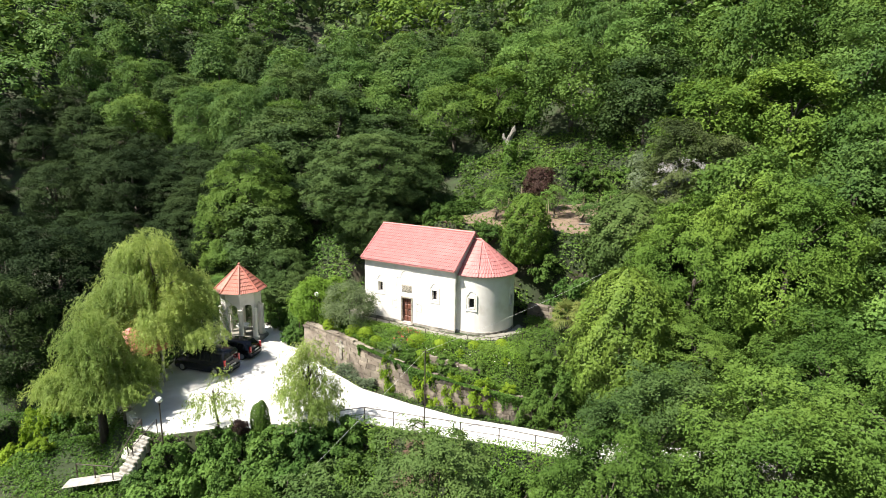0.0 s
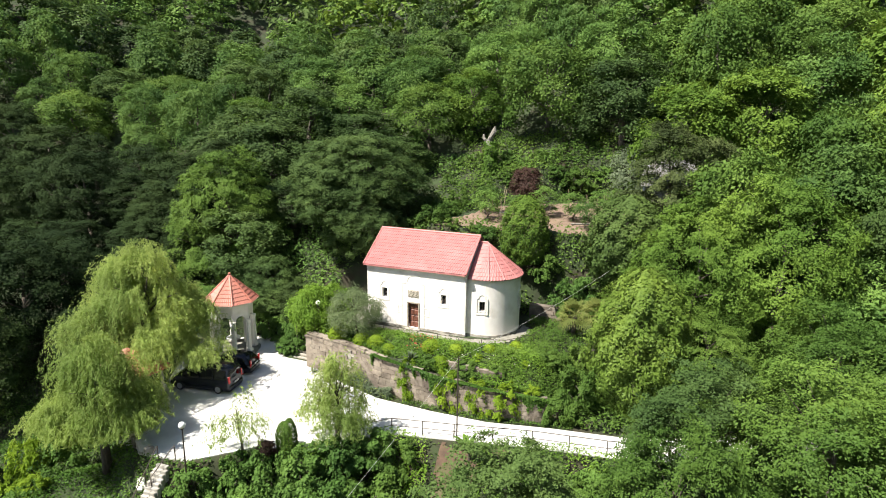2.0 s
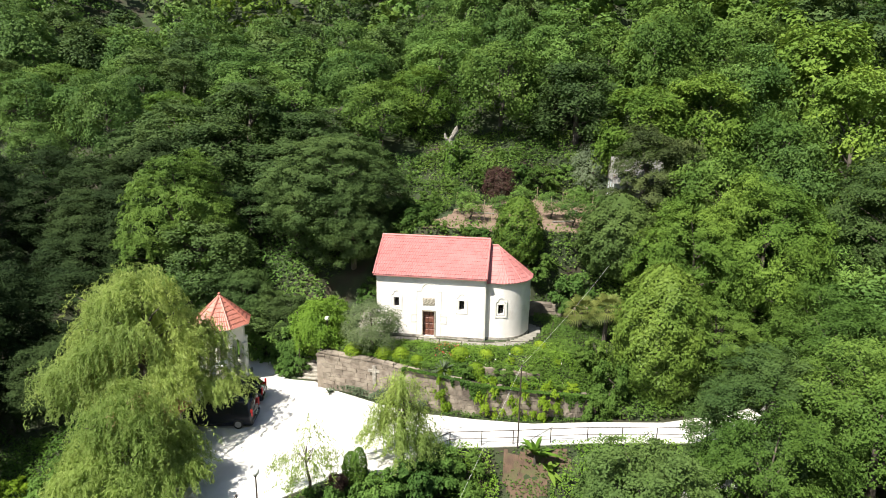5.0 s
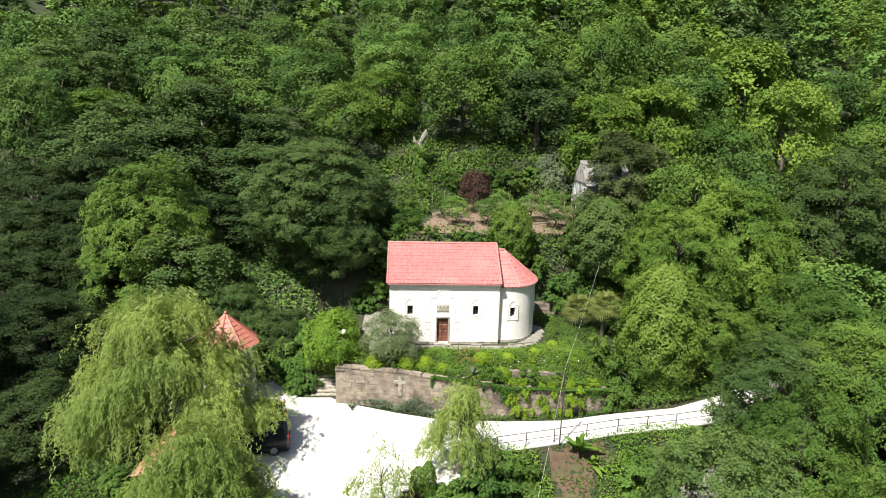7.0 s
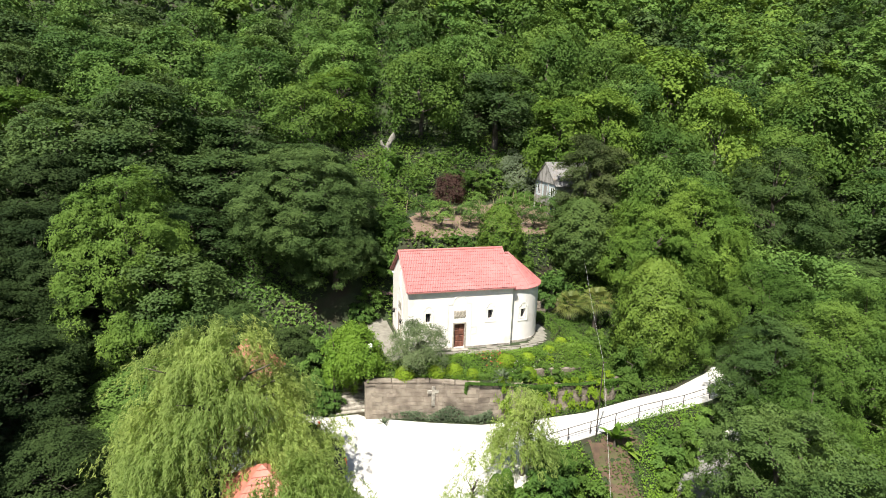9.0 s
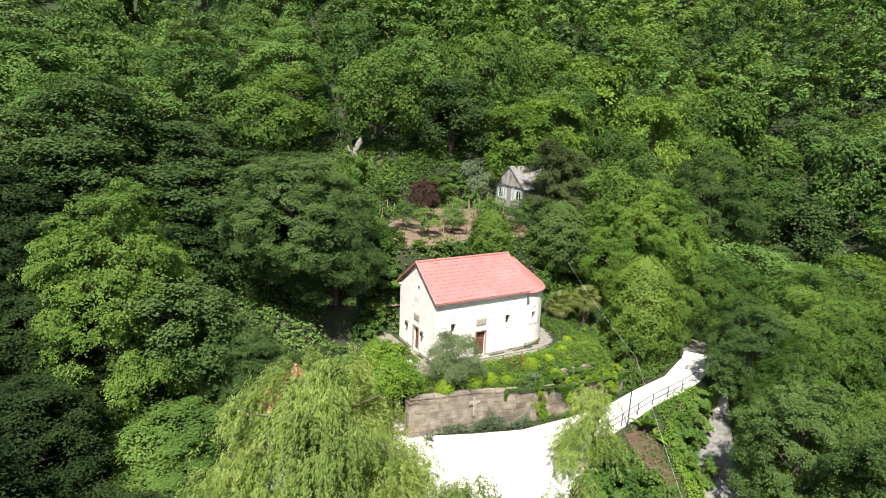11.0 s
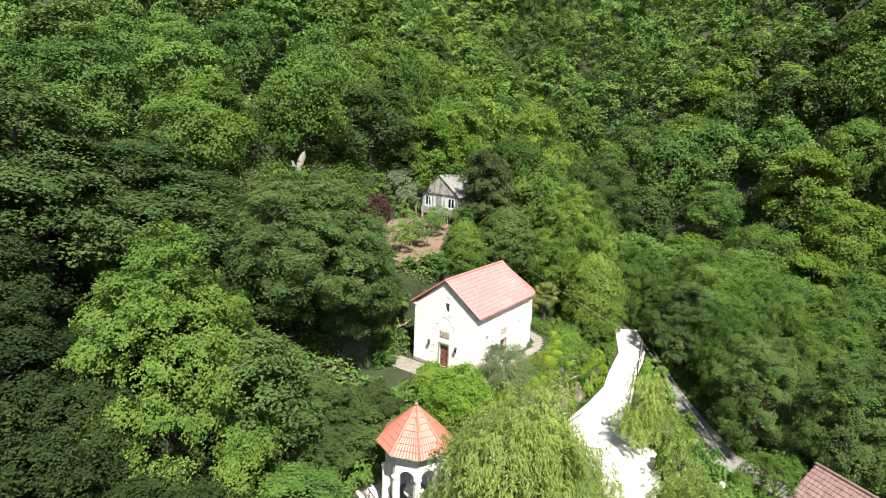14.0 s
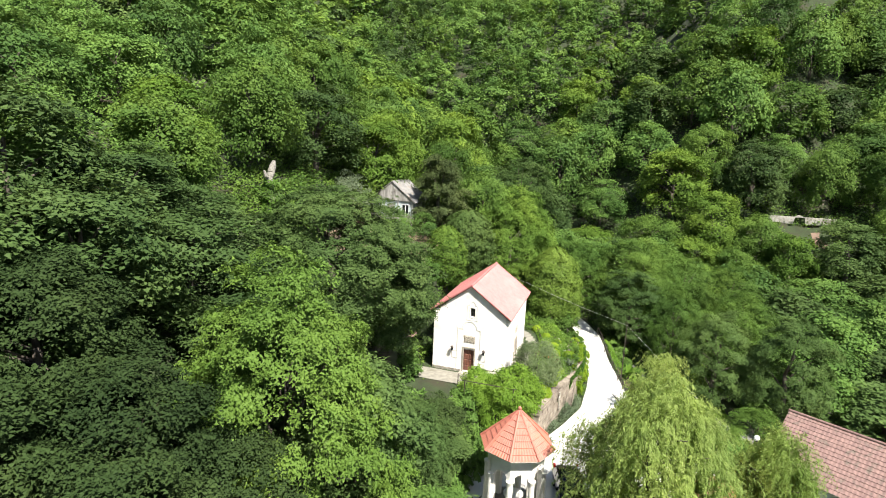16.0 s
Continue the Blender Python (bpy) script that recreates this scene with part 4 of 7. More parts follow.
def portal(m, u, base, name):
    """Door leaf of carved panels in a deep frame, tablet and stepped relief with an arched top."""
    d = cpart(name, strip([(u - 0.5, base), (u - 0.5, base + 2.12), (u + 0.5, base + 2.12), (u + 0.5, base)], 0.12, 0.06, m), M["tablet"], "carved stone door frame")
    bm = bmesh.new()
    pu = u - 0.44
    for i in range(2):
        for k in range(4):
            a = Vector((pu + i * 0.45, base + 0.03 + k * 0.5, -0.2))
            q = [a, a + Vector((0.42, 0, 0)), a + Vector((0.42, 0.47, 0)), a + Vector((0, 0.47, 0))]
            lo_ = [bm.verts.new(m @ p) for p in q]
            mid_ = (q[0] + q[2]) / 2
            hi_ = [bm.verts.new(m @ (p.lerp(mid_, 0.25) + Vector((0, 0, 0.04)))) for p in q]
            bm.faces.new(hi_)
            for e in range(4):
                bm.faces.new((lo_[e], lo_[(e + 1) % 4], hi_[(e + 1) % 4], hi_[e]))
    back = [bm.verts.new(m @ Vector((uu, vv, -0.21))) for uu, vv in rect(u - 0.48, u + 0.48, base, base + 2.1)]
    bm.faces.new(back)
    bmesh.ops.recalc_face_normals(bm, faces=bm.faces)
    cpart("door_leaf", bm, M["wood_red"], "carved reddish-brown wooden door", parent=d)
    cpart("handle", tubes((m @ Vector((u + 0.05, base + 0.95, -0.14)), m @ Vector((u + 0.05, base + 1.15, -0.14)), 0.018), n=6), M["iron"], parent=d)
    cpart("relief", strip([(u - 1.0, base), (u - 1.0, base + 3.75), (u - 0.62, base + 3.75)] + arch(u, base + 3.8, 0.62)[1:] + [(u + 0.95, base + 3.75), (u + 0.95, base)], 0.12, 0.03, m), M["relief"], "stepped and arched raised plaster moulding", parent=d)
    for s_ in (-1, 1):
        cpart("relief", strip([(u + s_ * 0.98, base + 1.75), (u + s_ * 1.42, base + 1.75), (u + s_ * 1.42, base + 1.15), (u + s_ * 0.98, base + 1.15)], 0.1, 0.03, m), M["relief"], parent=d)
    bm = bmesh.new()
    grid = [[bm.verts.new(m @ Vector((u - 0.5 + i * 0.1, base + 2.55 + k * 0.105, 0.05 + 0.035 * math.sin(i * 2.3 + k) * math.cos(k * 1.9) - (0.05 if i in (0, 10) or k in (0, 6) else 0)))) for k in range(7)] for i in range(11)]
    for i in range(10):
        for k in range(6):
            bm.faces.new((grid[i][k], grid[i + 1][k], grid[i + 1][k + 1], grid[i][k + 1]))
    cpart("tablet", bm, M["tablet"], "carved stone tablet above the door", parent=d)
    step = bmesh.new()
    box(step, u - 0.7, u + 0.7, -0.4, base, 0.0, 0.55, 0.02)
    bmesh.ops.transform(step, matrix=m, verts=step.verts)
    cpart("step", step, M["plinth"], "stone door step", parent=d)


portal(SOUTH, -24.42, 0.12, "door")
portal(WEST, -wd_y, 0.1, "door")
# thin plaster tube added to draw the corner line of nave and apse
cpart("downpipe", tubes(((CX1 + 0.06, CY0 + 0.03, 0.0), (CX1 + 0.06, CY0 + 0.03, EAVE - 0.2), 0.035), n=6), M["relief"])
for y in (43.75, 41.05):
    lan = cpart("lantern", tubes((WEST @ Vector((-y, 2.15, 0)), WEST @ Vector((-y, 2.2, 0.22)), 0.02), n=6), M["iron"], "black iron wall lantern")
    bm = bmesh.new()
    bmesh.ops.create_cone(bm, cap_ends=True, segments=6, radius1=0.07, radius2=0.12, depth=0.3, matrix=Matrix.Translation(WEST @ Vector((-y, 2.02, 0.24))))
    cpart("lamp_glass", bm, M["glass"], parent=lan)
    bm = bmesh.new()
    bmesh.ops.create_cone(bm, cap_ends=True, segments=6, radius1=0.16, radius2=0.02, depth=0.14, matrix=Matrix.Translation(WEST @ Vector((-y, 2.24, 0.24))))
    cpart("lamp_cap", bm, M["iron"], parent=lan)

# ---- retaining wall ----
wall_1 = thing("wall_1", "old reddish stone retaining wall with ivy", "retaining wall", kind="structure")
wx = np.arange(-32.4, -10.9, 0.35)
wyv, wtv = np.interp(wx, WALL_X, WALL_Y), np.interp(wx, WALL_X, WALL_TOP)
bm = bmesh.new()
prev = None
for x, y, t in zip(wx, wyv, wtv):
    row = [bm.verts.new((x, y - 0.055, -3.6)), bm.verts.new((x, y + 0.05, t - 0.12)), bm.verts.new((x, y + 0.85, t - 0.12)), bm.verts.new((x, y + 0.85, -3.6))]
    if prev:
        for k in range(3):
            bm.faces.new((prev[k], row[k], row[k + 1], prev[k + 1]))
    else:
        bm.faces.new(row)
    prev = row
bmesh.ops.recalc_face_normals(bm, faces=bm.faces)
part("wall_core", bm, M["mortar"], wall_1)
# ---- species ----
SPEC = dict(
    tall_fresh=Species("lobed", "young", 6.0, 16.0, 0.4, 140000, 320, 0.135, 0.085, 34, limbs=14, label="tall mid-green tree with layered feathery branches", flat=0.5, blunt=1.6),
    walnut_near=Species("lobed", "young", 5.0, 10.5, 0.6, 52000, 80, 0.145, 0.085, 33, label="mid-green feathery-leaved walnut tree"),
    hornbeam=Species("lobed", "dusk", 7.2, 15.0, 0.6, 150000, 330, 0.155, 0.095, 11, limbs=16, label="broad dull-green hornbeam tree with layered sprays", flat=0.5, blunt=1.45),
    shade_beam=Species("lobed", "walnut", 6.0, 15.0, 0.4, 60000, 170, 0.19, 0.115, 36, limbs=12, label="broad dark-green hornbeam above the side valley", flat=0.5, blunt=2.2),
    # these crowns carry the ravine's shade as leaf colour
    dusk_near=Species("lobed", "ravine", 4.4, 11.5, 0.3, 30000, 90, 0.18, 0.12, 52, flat=0.5, blunt=1.9, label="green tree in the ravine with shade put into its leaf colour"),
    fresh_near=Species("lobed", "young", 5.0, 9.5, 0.6, 52000, 70, 0.145, 0.09, 14, label="fresh green feathery-leaved tree"),
    bright_near=Species("lobed", "acacia", 5.0, 9.5, 0.8, 56000, 70, 0.15, 0.095, 15, label="sunlit yellow-green walnut tree"),
    broad_mid=Species("lobed", "wood", 4.4, 9.5, 0.2, 7000, 26, 0.38, 0.28, 16, limbs=5, label="green deciduous tree in the hillside wood"),
    broad_close=Species("lobed", "wood", 4.4, 9.5, 0.2, 14000, 34, 0.25, 0.18, 46, limbs=5, label="green deciduous tree in the hillside wood"),
    layer_mid=Species("lobed", "wood", 4.8, 10.5, 0.2, 7000, 60, 0.38, 0.26, 17, limbs=5, label="green hornbeam in the hillside wood", flat=0.45, blunt=2.0),
    layer_close=Species("lobed", "wood", 4.8, 10.5, 0.2, 14000, 90, 0.25, 0.17, 47, limbs=5, label="green hornbeam in the hillside wood", flat=0.42, blunt=2.0),
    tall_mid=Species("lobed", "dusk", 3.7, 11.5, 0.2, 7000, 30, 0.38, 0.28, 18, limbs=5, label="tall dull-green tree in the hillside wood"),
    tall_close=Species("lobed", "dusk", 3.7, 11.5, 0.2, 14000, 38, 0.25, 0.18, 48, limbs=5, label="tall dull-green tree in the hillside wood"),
    fresh_mid=Species("lobed", "fresh", 4.3, 9.0, 0.2, 7000, 22, 0.38, 0.28, 19, limbs=5, label="fresh green acacia in the hillside wood"),
    fresh_close=Species("lobed", "fresh", 4.3, 9.0, 0.2, 14000, 30, 0.25, 0.18, 49, limbs=5, label="fresh green acacia in the hillside wood"),
    bright_mid=Species("lobed", "bright", 3.8, 9.5, 0.2, 7000, 18, 0.38, 0.28, 20, limbs=5, label="yellow-green tree in the hillside wood"),
    bright_close=Species("lobed", "bright", 3.8, 9.5, 0.2, 14000, 26, 0.25, 0.18, 50, limbs=5, label="yellow-green tree in the hillside wood"),
    laurel=Species("egg", "laurel", 3.4, 9.0, 0.1, 26000, 0.13, 0.26, 0.11, 21, label="dense egg-shaped laurel with upright yellow-green leaves", name="laurel_tree"),
    fore=Species("lobed", "feather", 4.4, 12.5, 0.6, 58000, 100, 0.145, 0.09, 53, flat=0.5, label="tall feathery-leaved walnut tree beside the lane"),
    cypress=Species("egg", "conifer", 2.4, 5.8, 0.1, 15000, 0.11, 0.2, 0.11, 22, limbs=4, label="dense dark egg-shaped ornamental conifer", name="conifer_tree"),
    roundleaf=Species("egg", "walnut", 3.2, 6.5, 0.1, 22000, 0.12, 0.2, 0.15, 23, limbs=5, label="dense round dark-green tree"),
    feather=Species("tall", "brown", 3.3, 9.5, 0.2, 40000, 130, 0.17, 0.08, 24, limbs=6, label="feathery brown-green cypress beside the hut"),
    greyleaf=Species("lobed", "sage", 2.2, 6.0, 0.4, 9000, 40, 0.2, 0.09, 35, limbs=6, label="grey-green leafy tree beside the hut"),
    plum=Species("lobed", "plum", 1.7, 4.4, 1.5, 7000, 26, 0.17, 0.11, 25, limbs=5, label="purple-leaved plum tree in the garden"),
    olive=Species("lobed", "olive", 2.0, 4.0, 0.3, 15000, 46, 0.15, 0.05, 26, limbs=9, label="grey-green olive tree beside the church", name="olive_tree"),
    sapling=Species("lobed", "wood", 0.9, 3.2, 1.0, 2600, 14, 0.12, 0.07, 27, limbs=5, label="young fruit tree in the garden", name="fruit_tree"),
    bush=Species("broad", "layered", 1.5, 2.0, 0.0, 5600, 60, 0.14, 0.115, 28, limbs=3, label="broad-leaved green bush on the bank", name="bush"),
    bush_fresh=Species("broad", "fresh", 1.4, 1.8, 0.0, 5000, 60, 0.14, 0.10, 29, limbs=3, label="fresh green bush on the bank", name="bush"),
    bush_bright=Species("broad", "clip", 1.4, 1.8, 0.0, 5000, 60, 0.14, 0.085, 54, limbs=3, label="yellow-green leafy bush below the court", name="bush"),
    vine=Species("lobed", "vine", 2.0, 3.4, 0.1, 15000, 44, 0.13, 0.10, 32, limbs=5, label="dense fresh-green vine over the stair pergola", name="vine_bush"),
    clipped=Species("egg", "clip", 0.62, 0.85, 0.0, 2200, 0.07, 0.09, 0.06, 30, limbs=3, label="small clipped round yellow-green bush", name="clipped_bush"),
    column=Species("egg", "conifer", 0.55, 2.7, 0.0, 4500, 0.06, 0.1, 0.06, 31, limbs=3, label="small clipped columnar thuja", name="thuja_bush"),
)


def willow(radius, height, bundles, seed, label, at, turn, per=26, squash=1.0, skirt=0.5, puffs=15):
    """A trunk, arching limbs and fountains of hanging twigs with narrow leaves, gathered in rounded tufts."""
    rng = np.random.default_rng(seed)
    k, per = bundles, int(per * 1.35)
    pr, pa = np.sqrt((np.arange(puffs) + 0.3) / puffs), np.arange(puffs) * 2.4 + seed
    px, py = pr * np.cos(pa), pr * np.sin(pa)
    pz = 1 - 0.56 * pr ** 1.3 + rng.normal(size=puffs) * 0.05
    own_p = rng.integers(0, puffs, k)
    d = unit(rng, k) * (rng.uniform(0, 1, k) ** 0.45)[:, None]
    d[:, 2] = np.where(rng.uniform(size=k) < 0.75, np.abs(d[:, 2]), d[:, 2])
    size = 0.34
    x, y = px[own_p] + d[:, 0] * size, py[own_p] + d[:, 1] * size
    rr = np.minimum(np.hypot(x, y), 1.2)
    z = pz[own_p] - 0.12 + d[:, 2] * 0.13 - 0.05 * np.hypot(d[:, 0], d[:, 1])
    low = rng.uniform(size=k) < 0.42 * np.clip(rr * 1.5, 0, 1)
    z[low] *= rng.uniform(0.42, 0.92, low.sum())
    top = np.stack([x * radius * 0.84, y * radius * 0.84 * squash, height * np.clip(z, max(0.28, (skirt + 0.7) / height), 1.0)], 1)
    outw = np.stack([d[:, 0] * 0.8 + x * 0.6, d[:, 1] * 0.8 + y * 0.6, np.zeros(k)], 1)
    outw /= np.linalg.norm(outw, axis=1, keepdims=True) + 1e-6
    drop = (0.75 + height * 0.085 * rng.uniform(0.3, 1.2, k)) * (0.75 + 0.6 * rr)
    drop = np.clip(drop, 0.25, np.maximum(top[:, 2] - skirt, 0.25))
    n = k * 7
    own = np.repeat(np.arange(k), 7)
    start = top[own] + rng.normal(size=(n, 3)) * np.array([0.22, 0.22, 0.14])
    ln = drop[own] * rng.uniform(0.5, 1.15, n)
    fan = rng.normal(size=(n, 2)) * 0.55
    f = rng.uniform(0, 1, (n, per))
    p = np.repeat(start[:, None, :], per, 1)
    reach = 1 - np.exp(-2.6 * f)
    p[..., :2] += (outw[own][:, None, :2] * 0.7 + fan[:, None, :]) * reach[..., None] * 0.8
    p[..., 2] += 0.34 * np.sin(np.minimum(f * 2.6, 1) * np.pi) - ln[:, None] * f ** 1.5
    p = p.reshape(-1, 3) + rng.normal(size=(n * per, 3)) * 0.06
    nrm = np.repeat(outw[own][:, None, :], per, 1).reshape(-1, 3) * 0.5 + rng.normal(size=(n * per, 3)) * 0.5 + np.array([0, 0, 0.7])
    down = np.stack([np.zeros(n * per), np.zeros(n * per), -np.ones(n * per)], 1) + np.repeat(outw[own][:, None, :], per, 1).reshape(-1, 3) * np.clip(1.3 - 1.8 * f.reshape(-1, 1), 0, 1.3) + rng.normal(size=(n * per, 3)) * 0.45
    ob = thing("willow_tree", label, "tree", at, turn)
    limbs = [(math.cos(a) * radius * 0.6, math.sin(a) * radius * 0.6 * squash, height * (0.62 + 0.06 * (i % 3))) for i, a in enumerate(np.arange(9) * 0.7)]
    part("trunk", trunk_bm(height * 0.75, 0.032 * height - 0.05, limbs, rng, 0.3), M["bark"], ob)
    part("crown", leaf_quads("crown", p, nrm, 0.22, 0.048, LEAF["willow"], rng, down, corners=3), None, ob)
    return ob


willow(5.9, 12.4, 460, 41, "large weeping willow beside the court", (-41.4, 28.2, LOT_Z), 0, 30, 0.76, 2.5, 19)
willow(3.4, 9.4, 340, 42, "weeping willow on the bank beside the court", (-37.5, 21.3, -5.0), 40, 28, 1.0, 3.2, 12)
willow(1.85, 6.2, 80, 43, "slender weeping willow at the edge of the drive", (-24.0, 27.0, LOT_Z), 10, 22, 1.0, 1.2, 9)
willow(1.4, 4.1, 22, 44, "sparse young willow at the edge of the court", (-28.4, 23.4, LOT_Z), 70, 12, 1.0, 1.2, 7)


def plant(kind, x, y, top, radius=None, turn=0.0, base=None, label=""):
    b = gz(x, y) if base is None else base
    return SPEC[kind].plant(x, y, b, top - b, radius, turn, label=label)


plant("hornbeam", -35.8, 51.2, 16.3, 7.7, 20)
plant("hornbeam", -33.4, 48.6, 11.6, 4.7, 200, label="dull-green hornbeam beside the church")
plant("tall_fresh", -49.4, 46.4, 14.6, 6.4, 50, base=-6.5)
plant("laurel", -6.9, 38.3, 7.2, 3.25, 0, base=-2.6)
plant("fresh_near", -2.6, 39.6, 4.6, 3.4, 200, label="fresh green tree behind the laurel")
plant("bright_near", -3.6, 44.4, 11.2, 4.7, 30)
plant("bright_near", 1.9, 44.8, 12.8, 5.2, 120)
plant("cypress", -17.7, 48.2, 10.5, 2.15, base=4.6)
plant("roundleaf", -8.9, 48.4, 11.0, 3.3)
plant("plum", -20.1, 57.8, 12.3, 1.4)
plant("feather", -6.2, 52.9, 16.9, 3.8)
plant("feather", -2.4, 54.0, 15.6, 3.0, 90)
plant("olive", -28.4, 36.7, 3.7, 1.95, base=-0.2)
plant("greyleaf", -9.9, 62.8, 14.6, 2.2, 40)
# right-hand valley trees
plant("fresh_near", -4.4, 24.6, 3.3, 3.7, 10)
plant("walnut_near", 2.4, 27.6, 6.0, 4.8, 70)
plant("walnut_near", 7.5, 30.5, 7.0, 4.8, 120)
plant("fore", -10.9, 20.8, 3.7, 3.9, 200)
plant("fore", -11.8, 14.4, 4.4, 4.2, 20)
plant("fore", -2.8, 29.3, 5.2, 4.1, 100)
plant("walnut_near", 4.5, 37.0, 6.5, 4.4, 60)
plant("walnut_near", 8.0, 23.0, 5.0, 5.0, 260)
plant("walnut_near", 14.0, 26.0, 6.0, 4.8, 20)
plant("fresh_near", -1.6, 19.0, 1.2, 4.4, 310)
plant("fresh_near", 4.6, 16.0, 1.8, 4.6, 150)
plant("walnut_near", 12.0, 16.5, 3.8, 4.8, 250)
plant("hornbeam", -42.2, 43.0, 4.4, 3.7, 130, base=-3.6, label="dense green hornbeam beside the gazebo")
plant("dusk_near", -37.6, 42.2, 2.2, 2.6, 200, base=-3.0)

# ravine trees; those out of view are added to cast shade on it
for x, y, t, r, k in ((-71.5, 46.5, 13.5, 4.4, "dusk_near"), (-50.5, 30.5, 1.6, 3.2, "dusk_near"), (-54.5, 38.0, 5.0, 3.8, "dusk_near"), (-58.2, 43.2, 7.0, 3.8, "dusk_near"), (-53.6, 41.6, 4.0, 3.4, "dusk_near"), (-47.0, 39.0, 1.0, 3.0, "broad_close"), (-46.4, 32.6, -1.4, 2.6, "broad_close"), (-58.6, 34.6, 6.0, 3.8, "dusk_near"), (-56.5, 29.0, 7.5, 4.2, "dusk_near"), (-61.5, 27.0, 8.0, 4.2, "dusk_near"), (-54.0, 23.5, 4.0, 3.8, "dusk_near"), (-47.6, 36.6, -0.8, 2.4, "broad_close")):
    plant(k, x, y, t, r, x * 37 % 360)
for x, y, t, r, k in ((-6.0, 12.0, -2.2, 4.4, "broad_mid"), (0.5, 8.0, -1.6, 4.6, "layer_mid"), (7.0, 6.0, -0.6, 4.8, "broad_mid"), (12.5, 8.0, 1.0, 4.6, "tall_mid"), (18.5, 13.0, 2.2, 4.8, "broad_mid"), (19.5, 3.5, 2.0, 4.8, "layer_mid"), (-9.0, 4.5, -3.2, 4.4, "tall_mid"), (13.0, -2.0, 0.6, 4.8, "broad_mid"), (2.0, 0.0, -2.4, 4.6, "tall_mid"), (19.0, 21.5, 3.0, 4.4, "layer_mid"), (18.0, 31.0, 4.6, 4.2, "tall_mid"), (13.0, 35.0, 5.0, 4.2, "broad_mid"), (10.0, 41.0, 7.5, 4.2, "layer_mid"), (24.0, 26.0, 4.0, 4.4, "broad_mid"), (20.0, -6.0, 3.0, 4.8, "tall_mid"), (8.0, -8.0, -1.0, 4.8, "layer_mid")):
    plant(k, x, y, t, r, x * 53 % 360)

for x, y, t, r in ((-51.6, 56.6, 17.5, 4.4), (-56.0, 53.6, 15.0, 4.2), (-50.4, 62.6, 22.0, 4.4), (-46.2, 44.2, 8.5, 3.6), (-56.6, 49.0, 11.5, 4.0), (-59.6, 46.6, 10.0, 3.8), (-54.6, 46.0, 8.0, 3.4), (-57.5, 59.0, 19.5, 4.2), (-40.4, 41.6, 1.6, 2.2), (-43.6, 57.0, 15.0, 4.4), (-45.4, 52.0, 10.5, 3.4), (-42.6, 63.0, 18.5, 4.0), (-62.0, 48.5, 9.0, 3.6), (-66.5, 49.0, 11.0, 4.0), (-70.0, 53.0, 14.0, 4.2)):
    # the lower western ones get the leaf darkened to look shaded
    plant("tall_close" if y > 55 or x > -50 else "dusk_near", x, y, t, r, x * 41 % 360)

plant("shade_beam", 12.6, 46.4, 17.0, 6.0, 75)
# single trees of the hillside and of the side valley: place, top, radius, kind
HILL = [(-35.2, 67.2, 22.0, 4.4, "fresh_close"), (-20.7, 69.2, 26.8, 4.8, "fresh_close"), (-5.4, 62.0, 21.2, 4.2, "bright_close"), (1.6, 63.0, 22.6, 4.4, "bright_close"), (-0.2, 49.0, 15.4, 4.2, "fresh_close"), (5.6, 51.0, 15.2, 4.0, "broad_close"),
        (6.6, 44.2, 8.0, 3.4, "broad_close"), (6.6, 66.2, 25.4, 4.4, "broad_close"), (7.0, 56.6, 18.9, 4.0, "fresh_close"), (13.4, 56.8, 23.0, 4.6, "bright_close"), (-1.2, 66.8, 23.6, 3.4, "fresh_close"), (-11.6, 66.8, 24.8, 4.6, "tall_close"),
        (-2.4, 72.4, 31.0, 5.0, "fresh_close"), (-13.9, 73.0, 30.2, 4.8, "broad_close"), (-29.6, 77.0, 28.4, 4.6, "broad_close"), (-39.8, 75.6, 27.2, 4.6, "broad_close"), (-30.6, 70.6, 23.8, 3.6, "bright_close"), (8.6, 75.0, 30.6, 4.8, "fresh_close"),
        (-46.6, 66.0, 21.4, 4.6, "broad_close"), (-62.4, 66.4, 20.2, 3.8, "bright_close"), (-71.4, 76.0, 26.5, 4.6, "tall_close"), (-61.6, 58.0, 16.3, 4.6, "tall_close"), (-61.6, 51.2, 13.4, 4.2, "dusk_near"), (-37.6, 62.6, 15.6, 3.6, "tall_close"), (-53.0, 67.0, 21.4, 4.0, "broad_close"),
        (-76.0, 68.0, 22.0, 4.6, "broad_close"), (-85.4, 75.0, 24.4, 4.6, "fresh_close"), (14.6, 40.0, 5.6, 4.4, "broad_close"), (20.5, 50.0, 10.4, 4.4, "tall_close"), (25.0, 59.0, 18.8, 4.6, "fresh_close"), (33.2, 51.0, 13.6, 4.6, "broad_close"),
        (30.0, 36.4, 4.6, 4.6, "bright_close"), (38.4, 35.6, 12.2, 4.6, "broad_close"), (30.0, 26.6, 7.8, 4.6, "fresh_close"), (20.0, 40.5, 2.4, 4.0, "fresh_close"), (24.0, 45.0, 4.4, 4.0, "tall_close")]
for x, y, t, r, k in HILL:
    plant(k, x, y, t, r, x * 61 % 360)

for x, y, k in ((75.5, -12.5, "broad_mid"), (78.5, -17.0, "fresh_mid"), (72.5, -16.0, "tall_mid")):
    plant(k, x, y, gz(x, y) + 11.0, 5.2, x * 31 % 360)

